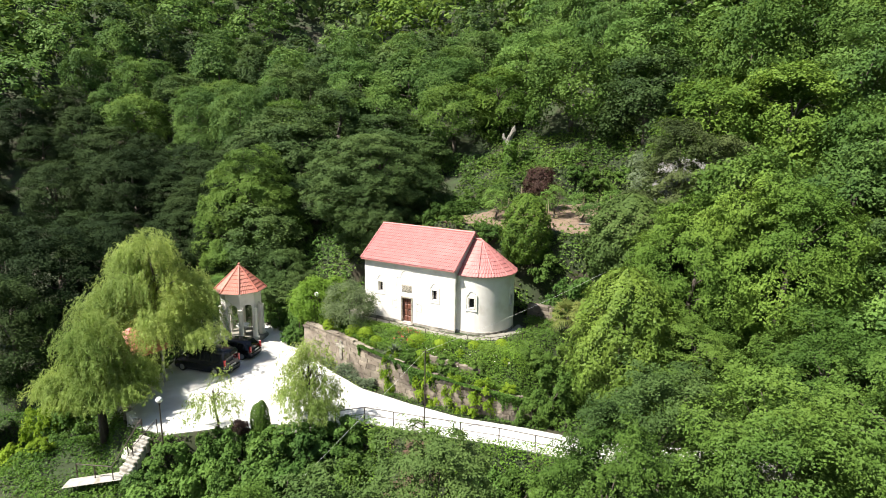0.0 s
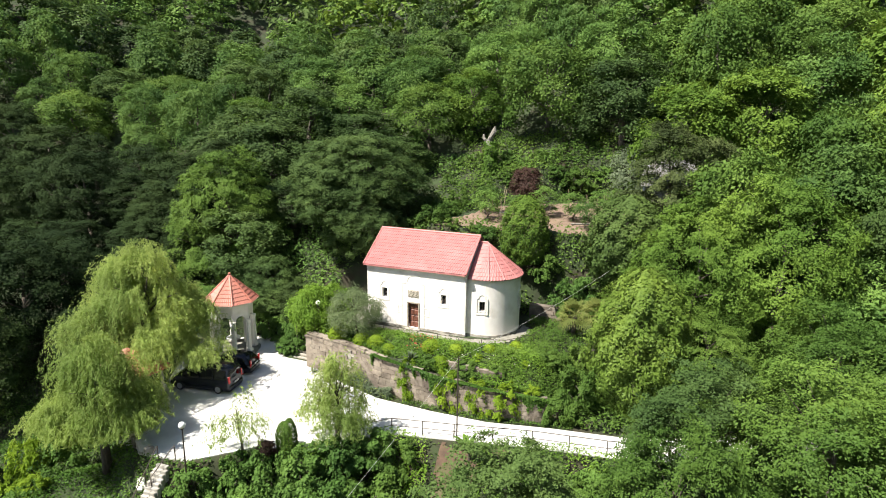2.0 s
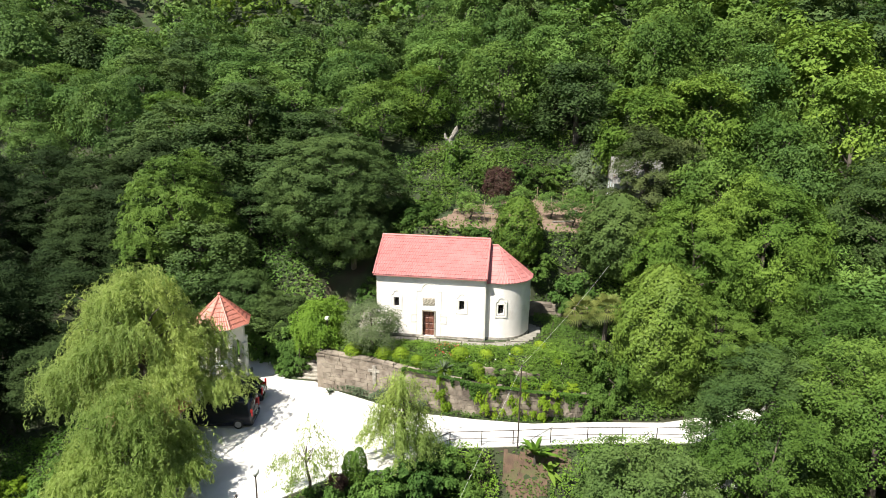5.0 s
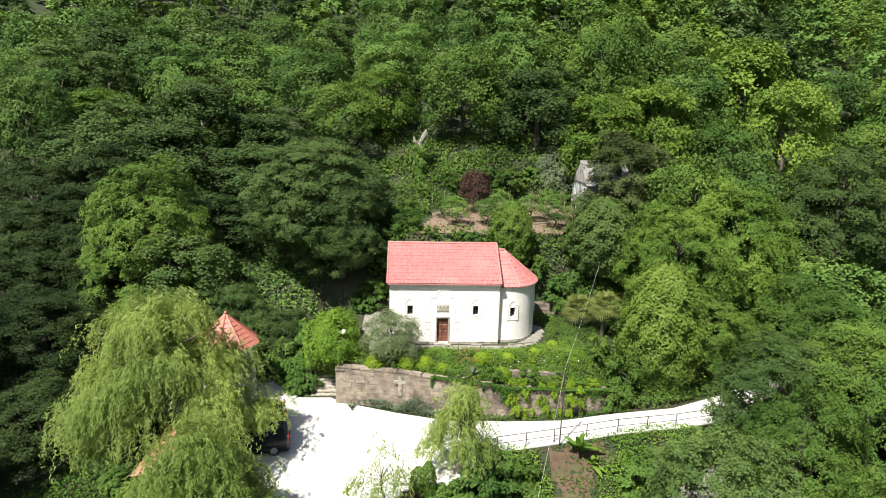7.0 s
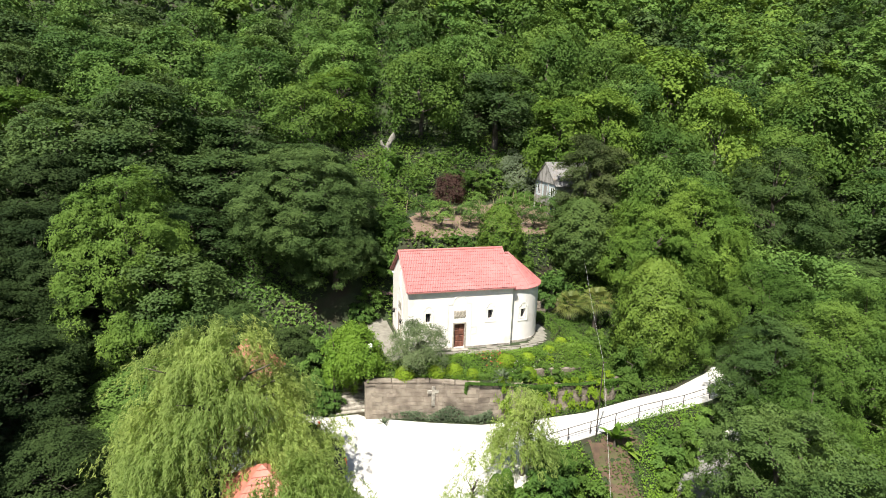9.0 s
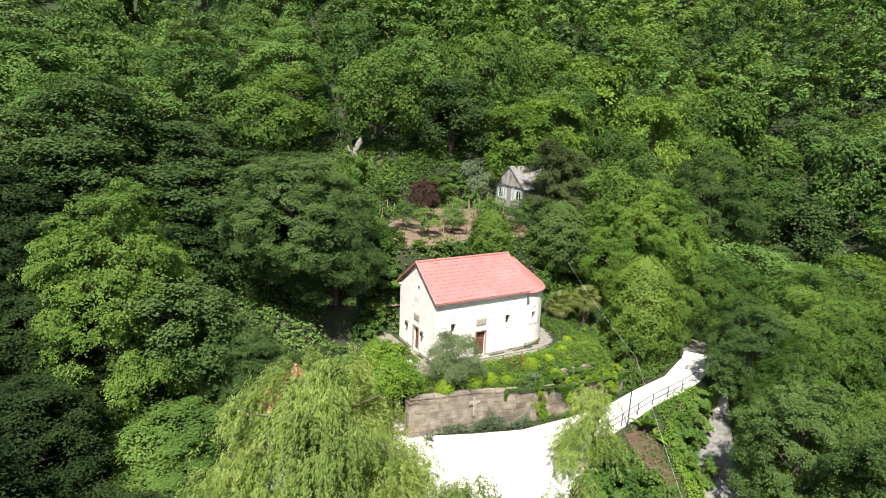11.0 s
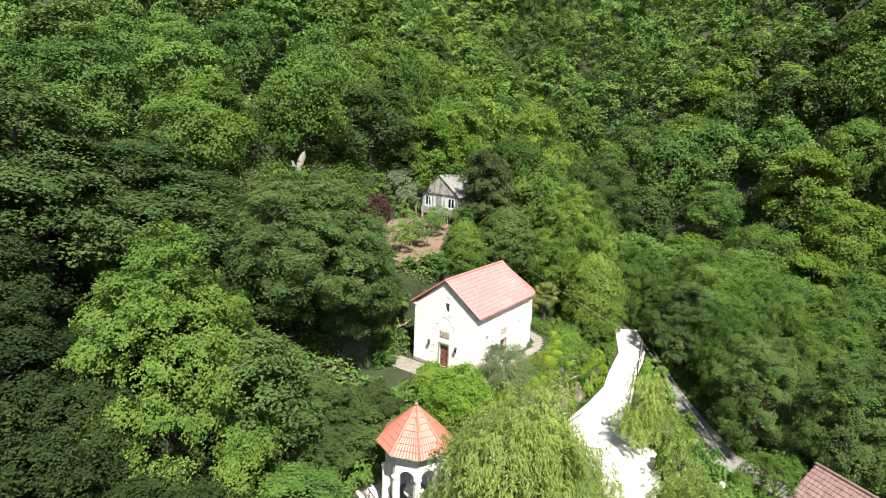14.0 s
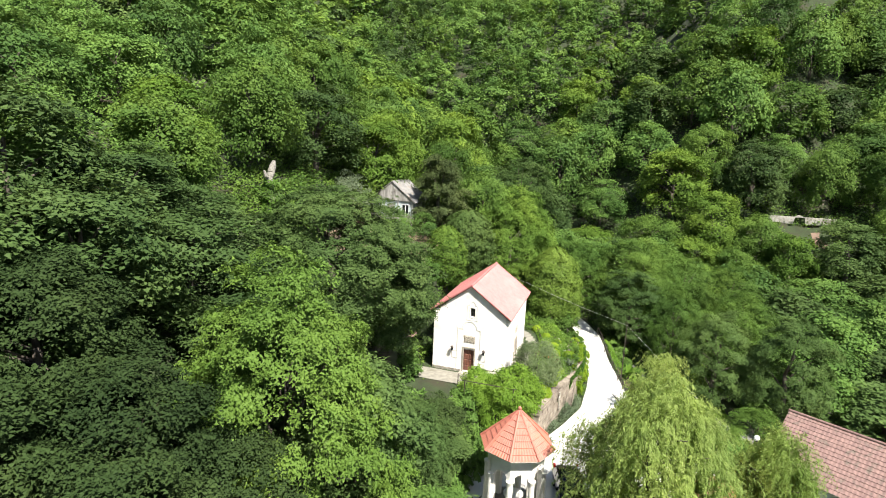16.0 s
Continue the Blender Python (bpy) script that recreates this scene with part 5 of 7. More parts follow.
# ---- woods ----
rng = np.random.default_rng(7)
placed = [(x, y, r) for x, y, t, r, k in HILL] + [(-43.6, 57, 4.4), (-42.6, 63, 4), (-66.5, 49, 4), (-70, 53, 4.2), (12.6, 46.4, 6.0), (-56.6, 49, 4.0), (-59.6, 46.6, 3.8), (-51.6, 56.6, 4.4), (-56, 53.6, 4.2), (-50.4, 62.6, 4.4), (-57.5, 59, 4.2), (-26.8, 59.5, 3.5), (-25.9, 63.2, 2.5), (-27.4, 56, 3.0), (-36.4, 50.4, 6.0), (-49.6, 48.6, 5.2), (-7, 38.7, 4), (-2, 43.6, 5), (3.2, 46, 4.2), (-8.9, 48.4, 3), (-5.4, 53.2, 3), (-4.6, 26.6, 5), (2.2, 27.2, 5), (7.5, 30.5, 4.5), (4.5, 37, 4), (-43.6, 43.2, 3.4), (-37.6, 42.2, 2.6), (-10.3, 20.2, 4), (8, 23, 4.6), (14, 26, 4.4), (-2.6, 19, 4.4), (4, 15, 4.4), (12, 16.5, 4.4), (19, 21.5, 4), (18, 31, 4), (13, 35, 4), (10, 41, 4), (24, 26, 4), (18.5, 13, 4), (19.5, 3.5, 4), (20, -6, 4)]
HUT = (-5.9, 58.2)


def free(x, y, r):
    if inside(GARDEN, np.array([x]), np.array([y]))[0] < r * 0.75 or inside(LOT, np.array([x]), np.array([y]))[0] < r + 0.5:
        return False
    if -35 < x < -9 and 33 < y < 50 + r * 0.5:
        return False
    if math.hypot(x - HUT[0], y - HUT[1]) < 3.2 + r * 0.8 or (-26 < x < -8 and y < 65.5):
        return False
    if y < 40 and -46 < x < 9:
        return False
    if x <= -44 and y < (47 if x > -57 else 43.5 if x > -66 else 37):
        return False
    if math.hypot(x + 66, y - 26) < 14 or (27 < x < 42 and -7 < y < 8):
        return False
    return all((x - a) ** 2 + (y - b) ** 2 > (r * 0.84 + c * 0.78) ** 2 for a, b, c in placed)


KINDS = ["broad_mid", "layer_mid", "tall_mid", "fresh_mid", "bright_mid"]
near_count = 0
far = []
for _ in range(16000):
    x, y = rng.uniform(-110, 130), rng.uniform(-45, 150)
    r = rng.uniform(2.9, 4.7) + (0.8 if x > 30 else 0.0)
    if not free(x, y, r):
        continue
    if y > 125 + 0.2 * x or (x < 16 and y < 28):
        continue
    placed.append((x, y, r))
    fresh = 0.55 + 0.5 * math.sin(x * 0.055 + 1.0) * math.cos(y * 0.06) + (1.1 if x > 10 else 0.7 if x > -12 else 0.3 if x > -25 else -0.4)
    w = np.array([1.0, 1.2, 0.7 if x < -20 else 0.3, max(0.1, 1.1 * fresh), max(0.03, 0.7 * fresh)])
    k = KINDS[rng.choice(5, p=w / w.sum())]
    if x > 45:
        k = KINDS[rng.choice(5, p=[0.3, 0.15, 0.1, 0.27, 0.18])]
    if x < -42 and y < 58:
        # this corner of the wood is coloured as if shaded
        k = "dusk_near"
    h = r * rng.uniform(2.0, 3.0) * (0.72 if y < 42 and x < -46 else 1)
    dist = min(math.hypot(x, y), math.hypot(x + 30, y), math.hypot(x + 70, y - 28))
    if near_count < 300 and (dist < 80) and y > -20:
        near_count += 1
        if dist < 52 and k.endswith("_mid"):
            k = k.replace("_mid", "_close")
        SPEC[k].plant(x, y, gz(x, y), h, r * 1.06, rng.uniform(0, 360), rng.normal() * 2)
    else:
        far.append((x, y, r, h, k))
for _ in range(2600):
    x, y = rng.uniform(-230, -108), rng.uniform(30, 200)
    if all((x - a) ** 2 + (y - b) ** 2 > (3.6 + c * 0.8) ** 2 for a, b, c in placed):
        placed.append((x, y, 4.6))
        far.append((x, y, 5.0, 11.0, KINDS[rng.choice(4)]))


for _ in range(3000):
    u, v = rng.uniform(60, 210), rng.uniform(-85, 60)
    x, y = 20 + (u * 40 - v * 45) / 60.2, 35 + (u * 45 + v * 40) / 60.2
    if (x > 128 or y > 118) and all((x - a) ** 2 + (y - b) ** 2 > (4.0 + c * 0.72) ** 2 for a, b, c in placed):
        placed.append((x, y, 5.4))
        far.append((x, y, 6.0, 12.0, KINDS[rng.choice(5)]))


for _ in range(2600):
    x, y = rng.uniform(-120, 70), rng.uniform(118, 250)
    if x < np.interp(y, [100, 250], [60, 150]) and all((x - a) ** 2 + (y - b) ** 2 > (4.8 + c * 0.8) ** 2 for a, b, c in placed):
        placed.append((x, y, 5.2))
        far.append((x, y, 5.8, 12.0, KINDS[rng.choice(5)]))


def woodland(name, rows, material, seed, dense):
    rng = np.random.default_rng(seed)
    P, N = [], []
    for x, y, r, h, k in rows:
        if k == "layer_mid":
            p, q, c = crown_points("tall", r * 1.12, 0.5, h, 2200 if dense else 700, 90 if dense else 40, rng)
        else:
            p, q, c = lobe_points(r * 1.12, 0.5, h, 2200 if dense else 700, 22 if dense else 16, rng)
        P.append(p + np.array([x, y, gz(x, y)]))
        N.append(q)
    ob = new(name, leaf_quads(name, np.concatenate(P), np.concatenate(N), 0.56 if dense else 1.05, 0.4 if dense else 0.8, material, rng, corners=3))
    return tagged(ob, "distant mixed green woods on the valley sides", "woods", kind="stuff")


for k, mk in (("broad_mid", "wood"), ("layer_mid", "wood"), ("tall_mid", "dusk"), ("fresh_mid", "fresh"), ("bright_mid", "bright"), ("dusk_near", "ravine")):
    for dense in (True, False):
        rows_ = [f for f in far if f[4] == k and dense == (-125 < f[0] < 112 and -18 < f[1] < 112)]
        for j in range(3 if dense else 1):
            own = rows_[j::3] if dense else rows_
            if own:
                woodland("woods", own, LEAF[mk], 100 + len(rows_) + j, dense)

# ---- undergrowth ----


def scatter(name, label, category, n, area, height, material, length, width, seed, patch=1.4, keep=None):
    """Low growth over an area (x0, x1, y0, y1), in patches of uneven height."""
    rng = np.random.default_rng(seed)
    x, y = rng.uniform(area[0], area[1], n), rng.uniform(area[2], area[3], n)
    hump = 0.5 + 0.5 * np.sin(x / patch + 2 * np.sin(y / patch * 0.8 + seed)) * np.cos(y / patch * 1.3 + seed)
    ok = hump + rng.uniform(-0.25, 0.25, n) > 0.22
    if keep is not None:
        ok &= keep(x, y)
    x, y, hump = x[ok], y[ok], hump[ok]
    z = ground_z(x, y) + rng.uniform(0, 1, len(x)) ** 0.6 * height * (0.25 + hump)
    nrm = rng.normal(size=(len(x), 3)) * 0.5 + np.array([0, -0.1, 0.9])
    ob = new(name, leaf_quads(name, np.stack([x, y, z], 1), nrm, length, width, LEAF[material], rng, corners=3))
    return tagged(ob, label, category, kind="stuff")


def off_paths(x, y):
    return (inside(LOT, x, y) > 0.25) & (along_line(LANE, x, y)[0] > 1.5) & (inside(YARD, x, y) > 0.1) & (inside(GARDEN, x, y) > 0.0)


def in_bed(x, y):
    wy = np.interp(x, WALL_X, WALL_Y)
    return (y > wy + 0.15) & (inside(YARD, x, y) > 0.1) & ~((x > CX0) & (x < -16) & (y > CY0 - 0.2))


scatter("bed_plants", "mixed green plants in the bed above the stone wall", "plants", 26000, (-31.5, -11, 33.6, 38.6), 0.5, "vine", 0.12, 0.08, 51, 0.9, lambda x, y: in_bed(x, y) & (np.sin(x * 1.7) * np.sin(y * 2.1 + x * 0.6) > -0.55))
scatter("grass", "green grass and weeds on the church terrace", "grass", 9000, (-31.5, -10.5, 34.5, 48), 0.16, "grass", 0.2, 0.05, 52, 1.2, in_bed)
scatter("bank_plants", "tangled green growth on the bank beside the apse", "plants", 60000, (-16.4, 6, 33.9, 50), 0.55, "young", 0.14, 0.09, 53, 1.3, lambda x, y: off_paths(x, y) & in_bed(x, y))
scatter("bank_plants", "broad-leaved green growth on the bank below the drive", "plants", 70000, (-26.5, 1, 19, 33), 0.8, "vine", 0.14, 0.105, 54, 1.5, lambda x, y: off_paths(x, y) & (inside(BANK_SOIL, x, y) > 0.1))
scatter("bank_plants", "green weeds on the slope below the court", "plants", 110000, (-60, -26, 10, 31), 0.6, "ivy", 0.15, 0.11, 55, 1.7, lambda x, y: off_paths(x, y) & (np.hypot((x + 42) / 16, (y - 21) / 9) < 1 + 0.12 * np.sin(x * 0.9) + 0.1 * np.sin(y * 1.3 + x * 0.4)))
scatter("bank_plants", "bright green creepers round the hillside garden", "plants", 30000, (-31, -5, 46.3, 69), 1.2, "fresh", 0.28, 0.2, 56, 1.5, lambda x, y: off_paths(x, y) & ((y > 59) | (y < 50.5) | (x < -25) | (x > -10)))
scatter("undergrowth", "shady green undergrowth of the woods", "undergrowth", 50000, (-44, 25, 44, 66), 1.0, "wood", 0.32, 0.22, 57, 2.2, lambda x, y: off_paths(x, y) & ~((x > -34) & (x < -5) & (y < 62)))
# leaf colour darkened in place of the ravine's shade
scatter("undergrowth", "green undergrowth of the ravine with shade put into its leaf colour", "undergrowth", 30000, (-70, -40, 16, 66), 0.8, "ravine", 0.2, 0.14, 58, 3.0, lambda x, y: off_paths(x, y) & (y > 22 + 3 * np.sin(x * 0.35)) & (x > -66 + 3 * np.sin(y * 0.4)))
scatter("herb_border", "grey-green herbs along the foot of the stone wall", "plants", 12000, (-31.6, -23.5, 33.2, 35.6), 1.0, "sage", 0.2, 0.06, 59, 0.7, lambda x, y: (inside(LOT, x, y) > 0.05) & (y < np.interp(x, WALL_X, WALL_Y) + 0.1))
scatter("weeds", "grass and weeds along the foot of the stone wall", "grass", 5000, (-24, -10.5, 32.8, 35.6), 0.35, "fresh", 0.16, 0.08, 60, 0.6, lambda x, y: (inside(LOT, x, y) > 0.0) & (y < np.interp(x, WALL_X, WALL_Y) + 0.1))
scatter("weeds", "sparse weeds on the garden soil", "weeds", 1500, (-27, -8, 49, 62), 0.2, "fresh", 0.16, 0.1, 61, 2.0, lambda x, y: inside(GARDEN, x, y) < 0)

scatter("undergrowth", "green undergrowth of the eastern slope", "undergrowth", 40000, (14, 80, -15, 75), 1.4, "wood", 0.45, 0.32, 64, 3.0, lambda x, y: off_paths(x, y) & (inside(CHUTE, x, y) > 0.2))
scatter("undergrowth", "green undergrowth of the upper hillside", "undergrowth", 16000, (-110, 40, 74, 105), 1.4, "wood", 0.6, 0.42, 65, 3.0, off_paths)

scatter("weeds", "sparse weeds on the bare bank", "weeds", 2600, (-19.5, -13, 23.5, 31), 0.3, "fresh", 0.17, 0.1, 66, 0.8, lambda x, y: (inside(BANK_SOIL, x, y) < 0.3) & (inside(LOT, x, y) > 0.3))
scatter("bed_plants", "pale yellow-green herbs in the bed above the wall", "plants", 14000, (-31, -11, 33.6, 38.2), 0.6, "young", 0.13, 0.07, 67, 0.55, in_bed)
scatter("bed_plants", "dark leafy perennials in the bed above the wall", "plants", 6000, (-31, -11, 33.6, 38.0), 0.45, "ivy", 0.14, 0.10, 68, 0.7, in_bed)

scatter("bank_plants", "green growth round the earth slide", "plants", 16000, (18, 46, -10, 18), 1.2, "fresh", 0.4, 0.28, 69, 2.0, lambda x, y: inside(CHUTE, x, y) > 0.3)

scatter("bank_plants", "green weeds beside the end of the drive", "plants", 9000, (-11.5, 5, 33.5, 41), 0.8, "fresh", 0.22, 0.15, 75, 3.0, off_paths)

# ivy over the wall
rng = np.random.default_rng(62)
n = 20000
x = rng.uniform(-25.5, -10.8, n)
f = rng.uniform(0, 1, n)
reach = np.clip(0.02 + 0.46 * np.sin(x * 0.9 + 0.6) + 0.16 * np.sin(x * 3.7 + 1) + 0.13 * np.sin(x * 8.3) + 0.09 * np.sin(x * 19) + 0.01 * (x + 20), 0.0, 1.0) * rng.uniform(0.55, 1.0, n)
top = np.interp(x, WALL_X, WALL_TOP)
z = top + 0.15 - f * reach * (top + 3.2)
y = np.interp(x, WALL_X, WALL_Y) + 0.02 - rng.uniform(0.02, 0.28, n) * (1 - f * 0.6)
ivy = new("ivy", leaf_quads("ivy", np.stack([x, y, z], 1), rng.normal(size=(n, 3)) * 0.5 + np.array([0, -0.8, 0.6]), 0.13, 0.10, LEAF["ivy"], rng, corners=3))
tagged(ivy, "dark green ivy hanging over the stone wall", "ivy", kind="stuff")

# ---- planted bushes and flowers ----
rng = np.random.default_rng(63)
for x, y, r, t in ((-29.6, 35.9, 0.85, 0.55), (-27.2, 35.7, 0.8, 0.5), (-25.9, 35.6, 0.8, 0.55), (-24.6, 35.2, 0.6, 0.2), (-21.5, 36.2, 0.85, 0.65), (-19.6, 36.4, 0.7, 0.5), (-17.3, 37.4, 0.6, 0.5), (-20.2, 34.8, 0.8, 0.1), (-15.6, 38.6, 0.6, 0.6)):
    plant("clipped", x, y, t + 0.12, r * 0.84, rng.uniform(0, 360), base=gz(x, y) - 0.05)
for x, y, r, t, k in ((-22.4, 34.0, 0.9, -0.1, "bush_bright"), (-19.2, 33.9, 1.1, -0.3, "bush_bright"), (-17.0, 34.0, 1.0, -0.6, "bush_bright"), (-15.0, 34.3, 1.1, -0.7, "bush_bright"), (-13.4, 34.9, 1.2, -0.8, "bush_bright"), (-17.8, 36.2, 1.0, 0.3, "bush_bright"), (-14.4, 36.6, 1.2, 0.2, "bush_bright"), (-13.0, 37.8, 1.2, 0.7, "bush_fresh"), (-24.0, 35.0, 0.8, 0.0, "bush"), (-20.9, 34.5, 1.2, 0.2, "bush_fresh"), (-18.2, 34.9, 1.3, 0.2, "bush_fresh"), (-16.0, 35.4, 1.2, 0.0, "bush_fresh"), (-10.6, 36.0, 1.5, 0.5, "bush_fresh"), (-11.6, 34.9, 1.2, -1.2, "bush_fresh"),
                      (-12.6, 46.6, 1.8, 4.2, "bush"), (-15.6, 48.0, 1.6, 5.6, "bush_fresh"), (-21.5, 48.6, 1.6, 7.6, "bush"), (-25.0, 49.2, 1.4, 7.9, "bush_fresh"), (-22.6, 49.0, 1.3, 7.7, "bush_fresh"), (-27.4, 50.6, 1.8, 8.9, "bush_fresh"), (-12.4, 38.2, 1.1, 0.6, "bush_fresh"), (-11.2, 40.4, 1.0, 0.5, "bush_fresh"), (-38.8, 40.3, 1.5, -0.6, "bush"), (-36.9, 39.3, 1.1, -1.3, "bush"), (-40.6, 40.6, 1.4, -0.4, "bush"), (-28.6, 50.2, 1.9, 8.2, "bush_fresh"), (-11.6, 49.4, 1.6, 7.9, "bush_fresh"),
                      (-35.6, 39.2, 1.2, -0.8, "bush"), (-35.0, 37.3, 1.0, -1.5, "bush"), (-34.9, 38.4, 1.0, -0.9, "bush"), (-35.9, 37.6, 1.0, -1.7, "bush"), (-36.6, 40.4, 1.5, 0.4, "bush"), (-35.0, 41.2, 1.4, 1.6, "bush"),
                      (-25.4, 60.2, 2.2, 10.6, "bush_fresh"), (-22.6, 61.6, 2.2, 11.2, "bush_fresh"), (-18.2, 63.6, 2.6, 12.4, "bush"), (-15.4, 63.8, 2.4, 12.2, "bush_fresh"), (-12.4, 63.8, 2.4, 12.4, "bush"), (-27.4, 57.2, 2.0, 9.6, "bush_fresh"), (-27.8, 53.6, 1.9, 8.8, "bush_fresh"), (-20.6, 65.6, 2.6, 14, "bush_fresh"), (-14.4, 66.6, 2.6, 15, "bush_fresh"), (-24.4, 65.4, 2.4, 13.8, "bush"), (-10.4, 62.6, 1.8, 11.4, "bush"), (-10.2, 65.2, 2.4, 13.8, "bush_fresh")):
    plant(k, x, y, t, r, rng.uniform(0, 360))
# hedge of bushes on the slope under the court
for x, y, r, t, k in ((-30.0, 21.0, 1.3, -2.9, "bush"), (-30.2, 19.2, 1.3, -4.2, "bush"), (-28.2, 22.6, 1.4, -2.7, "bush"), (-26.4, 23.4, 1.5, -2.4, "bush"), (-24.6, 24.2, 1.6, -2.2, "bush"), (-22.9, 25.6, 1.7, -1.9, "bush"), (-21.6, 27.2, 1.5, -2.1, "bush"), (-20.2, 27.6, 1.4, -2.6, "bush_fresh"), (-27.2, 20.8, 1.8, -3.4, "bush"), (-24.8, 21.6, 1.9, -3.0, "bush"), (-22.4, 22.8, 2.0, -2.8, "bush"), (-20.2, 24.6, 1.9, -3.2, "bush_fresh"), (-29.4, 19.2, 1.8, -4.4, "bush"), (-26.4, 18.2, 2.1, -4.6, "bush_fresh"), (-23.2, 19.4, 2.2, -4.0, "bush"), (-12.0, 28.6, 1.5, -3.6, "bush"), (-10.2, 29.6, 1.5, -3.4, "bush_fresh"), (-8.2, 30.4, 1.6, -3.0, "bush"), (-12.6, 26.4, 1.5, -5.0, "bush_fresh"), (-6.0, 31.2, 1.4, -2.9, "bush"),
                      (-47.4, 29.4, 1.6, -4.2, "bush"), (-49.2, 27.6, 1.8, -4.4, "bush"), (-46.6, 26.4, 1.6, -4.6, "bush"), (-45.4, 23.6, 1.5, -4.4, "bush"), (-50.8, 30.2, 1.8, -4.6, "bush"), (-48.4, 24.2, 1.7, -5.2, "bush_bright"), (-52.6, 28.0, 1.8, -5.0, "bush"), (-45.0, 28.0, 1.4, -3.6, "bush"), (-46.2, 31.2, 1.5, -3.4, "bush"), (-40.5, 18.6, 1.3, -4.9, "bush_bright"), (-43.6, 20.2, 1.4, -4.0, "bush_bright"), (-42.2, 17.6, 1.2, -5.4, "bush_bright"), (-38.8, 17.0, 1.1, -5.6, "bush_fresh"), (-41.6, 21.4, 1.5, -3.6, "bush")):
    plant(k, x, y, t, r, rng.uniform(0, 360))
plant("fresh_near", -20.6, 18.4, -2.2, 3.2, 145, base=-8.8, label="feathery green young walnut below the court")
for x, y in ((-30.2, 47.6), (-28.4, 48.2), (-31.4, 46.8)):
    plant("bush", x, y, gz(x, y) + 1.9, 1.6, x * 70 % 360)
plant("vine", -33.0, 37.7, 3.1, 2.0, 0, base=-0.6)
plant("vine", -32.9, 40.2, 2.5, 1.6, 120, base=-0.4)
plant("vine", -33.9, 38.6, 1.4, 1.3, 220, base=-1.9)
plant("column", -26.5, 24.95, -1.35, 0.5, 0, base=LOT_Z)
plant("column", -25.95, 24.8, -0.95, 0.48, 70, base=LOT_Z)
plant("plum", -27.0, 23.9, -2.2, 0.5, 0, base=LOT_Z, label="small dark-leaved shrub at the edge of the court")
for x, y, t in ((-22.6, 52.4, 10.2), (-19.4, 52.8, 9.9), (-17.6, 55.4, 10.6), (-14.6, 54.6, 10.2), (-12.2, 55.6, 10.5), (-23.6, 55.2, 10.4), (-12.6, 51.8, 9.6), (-10.2, 53.4, 10.4)):
    plant("sapling", x, y, t, 1.1, rng.uniform(0, 360))


def blades(name, label, at, n, length, width, material, seed, droop=0.5, up=0.5, trunk=0.0, category="plant"):
    """A rosette of long pointed blades, each bent in three pieces."""
    rng = np.random.default_rng(seed)
    verts, faces = [], []
    for i in range(n):
        a, e = rng.uniform(0, 6.283), rng.uniform(-0.25, 1.35) * up + 0.25
        d = np.array([math.cos(a) * math.cos(e), math.sin(a) * math.cos(e), math.sin(e)])
        s = np.array([-math.sin(a), math.cos(a), 0]) * width / 2
        ln = length * rng.uniform(0.75, 1.1)
        k = len(verts)
        for j, w in enumerate((0.5, 1.0, 0.75, 0.05)):
            f = j / 3
            p = np.array([0, 0, trunk]) + d * ln * f + np.array([0, 0, -droop * ln * f * f])
            verts += [tuple(p - s * w), tuple(p + s * w)]
        for j in range(3):
            faces.append((k + 2 * j, k + 2 * j + 1, k + 2 * j + 3, k + 2 * j + 2))
    ob = thing(name, label, category, at)
    part("leaves", flat_mesh("leaves", verts, faces, LEAF[material]), None, ob)
    if trunk > 0.05:
        part("trunk", tubes(((0, 0, -0.1), (0, 0, trunk), 0.09 + trunk * 0.02, 0.07), n=8), M["bark"], ob)
    return ob


blades("yucca", "spiky grey-green yucca on a short trunk", (-31.8, 36.55, gz(-31.8, 36.55)), 70, 0.95, 0.08, "yucca", 71, 0.35, 0.9, 1.1)
blades("yucca", "spiky grey-green yucca in the bed above the wall", (-22.5, 34.5, gz(-22.5, 34.5)), 80, 1.15, 0.09, "yucca", 72, 0.3, 0.85, 0.15)
blades("yucca", "spiky grey-green yucca at the foot of the wall", (-31.3, 34.9, -3.35), 40, 0.8, 0.08, "yucca", 73, 0.3, 0.8)
blades("banana_plant", "young banana plant with broad pale leaves on the bank", (-15.9, 29.2, gz(-15.9, 29.2)), 12, 1.9, 0.42, "vine", 74, 0.4, 1.2, 0.7)
blades("banana_plant", "small banana plant with torn pale leaves on the bank", (-15.0, 28.9, gz(-15.0, 28.9)), 9, 1.3, 0.36, "bright", 77, 0.45, 1.1, 0.3)


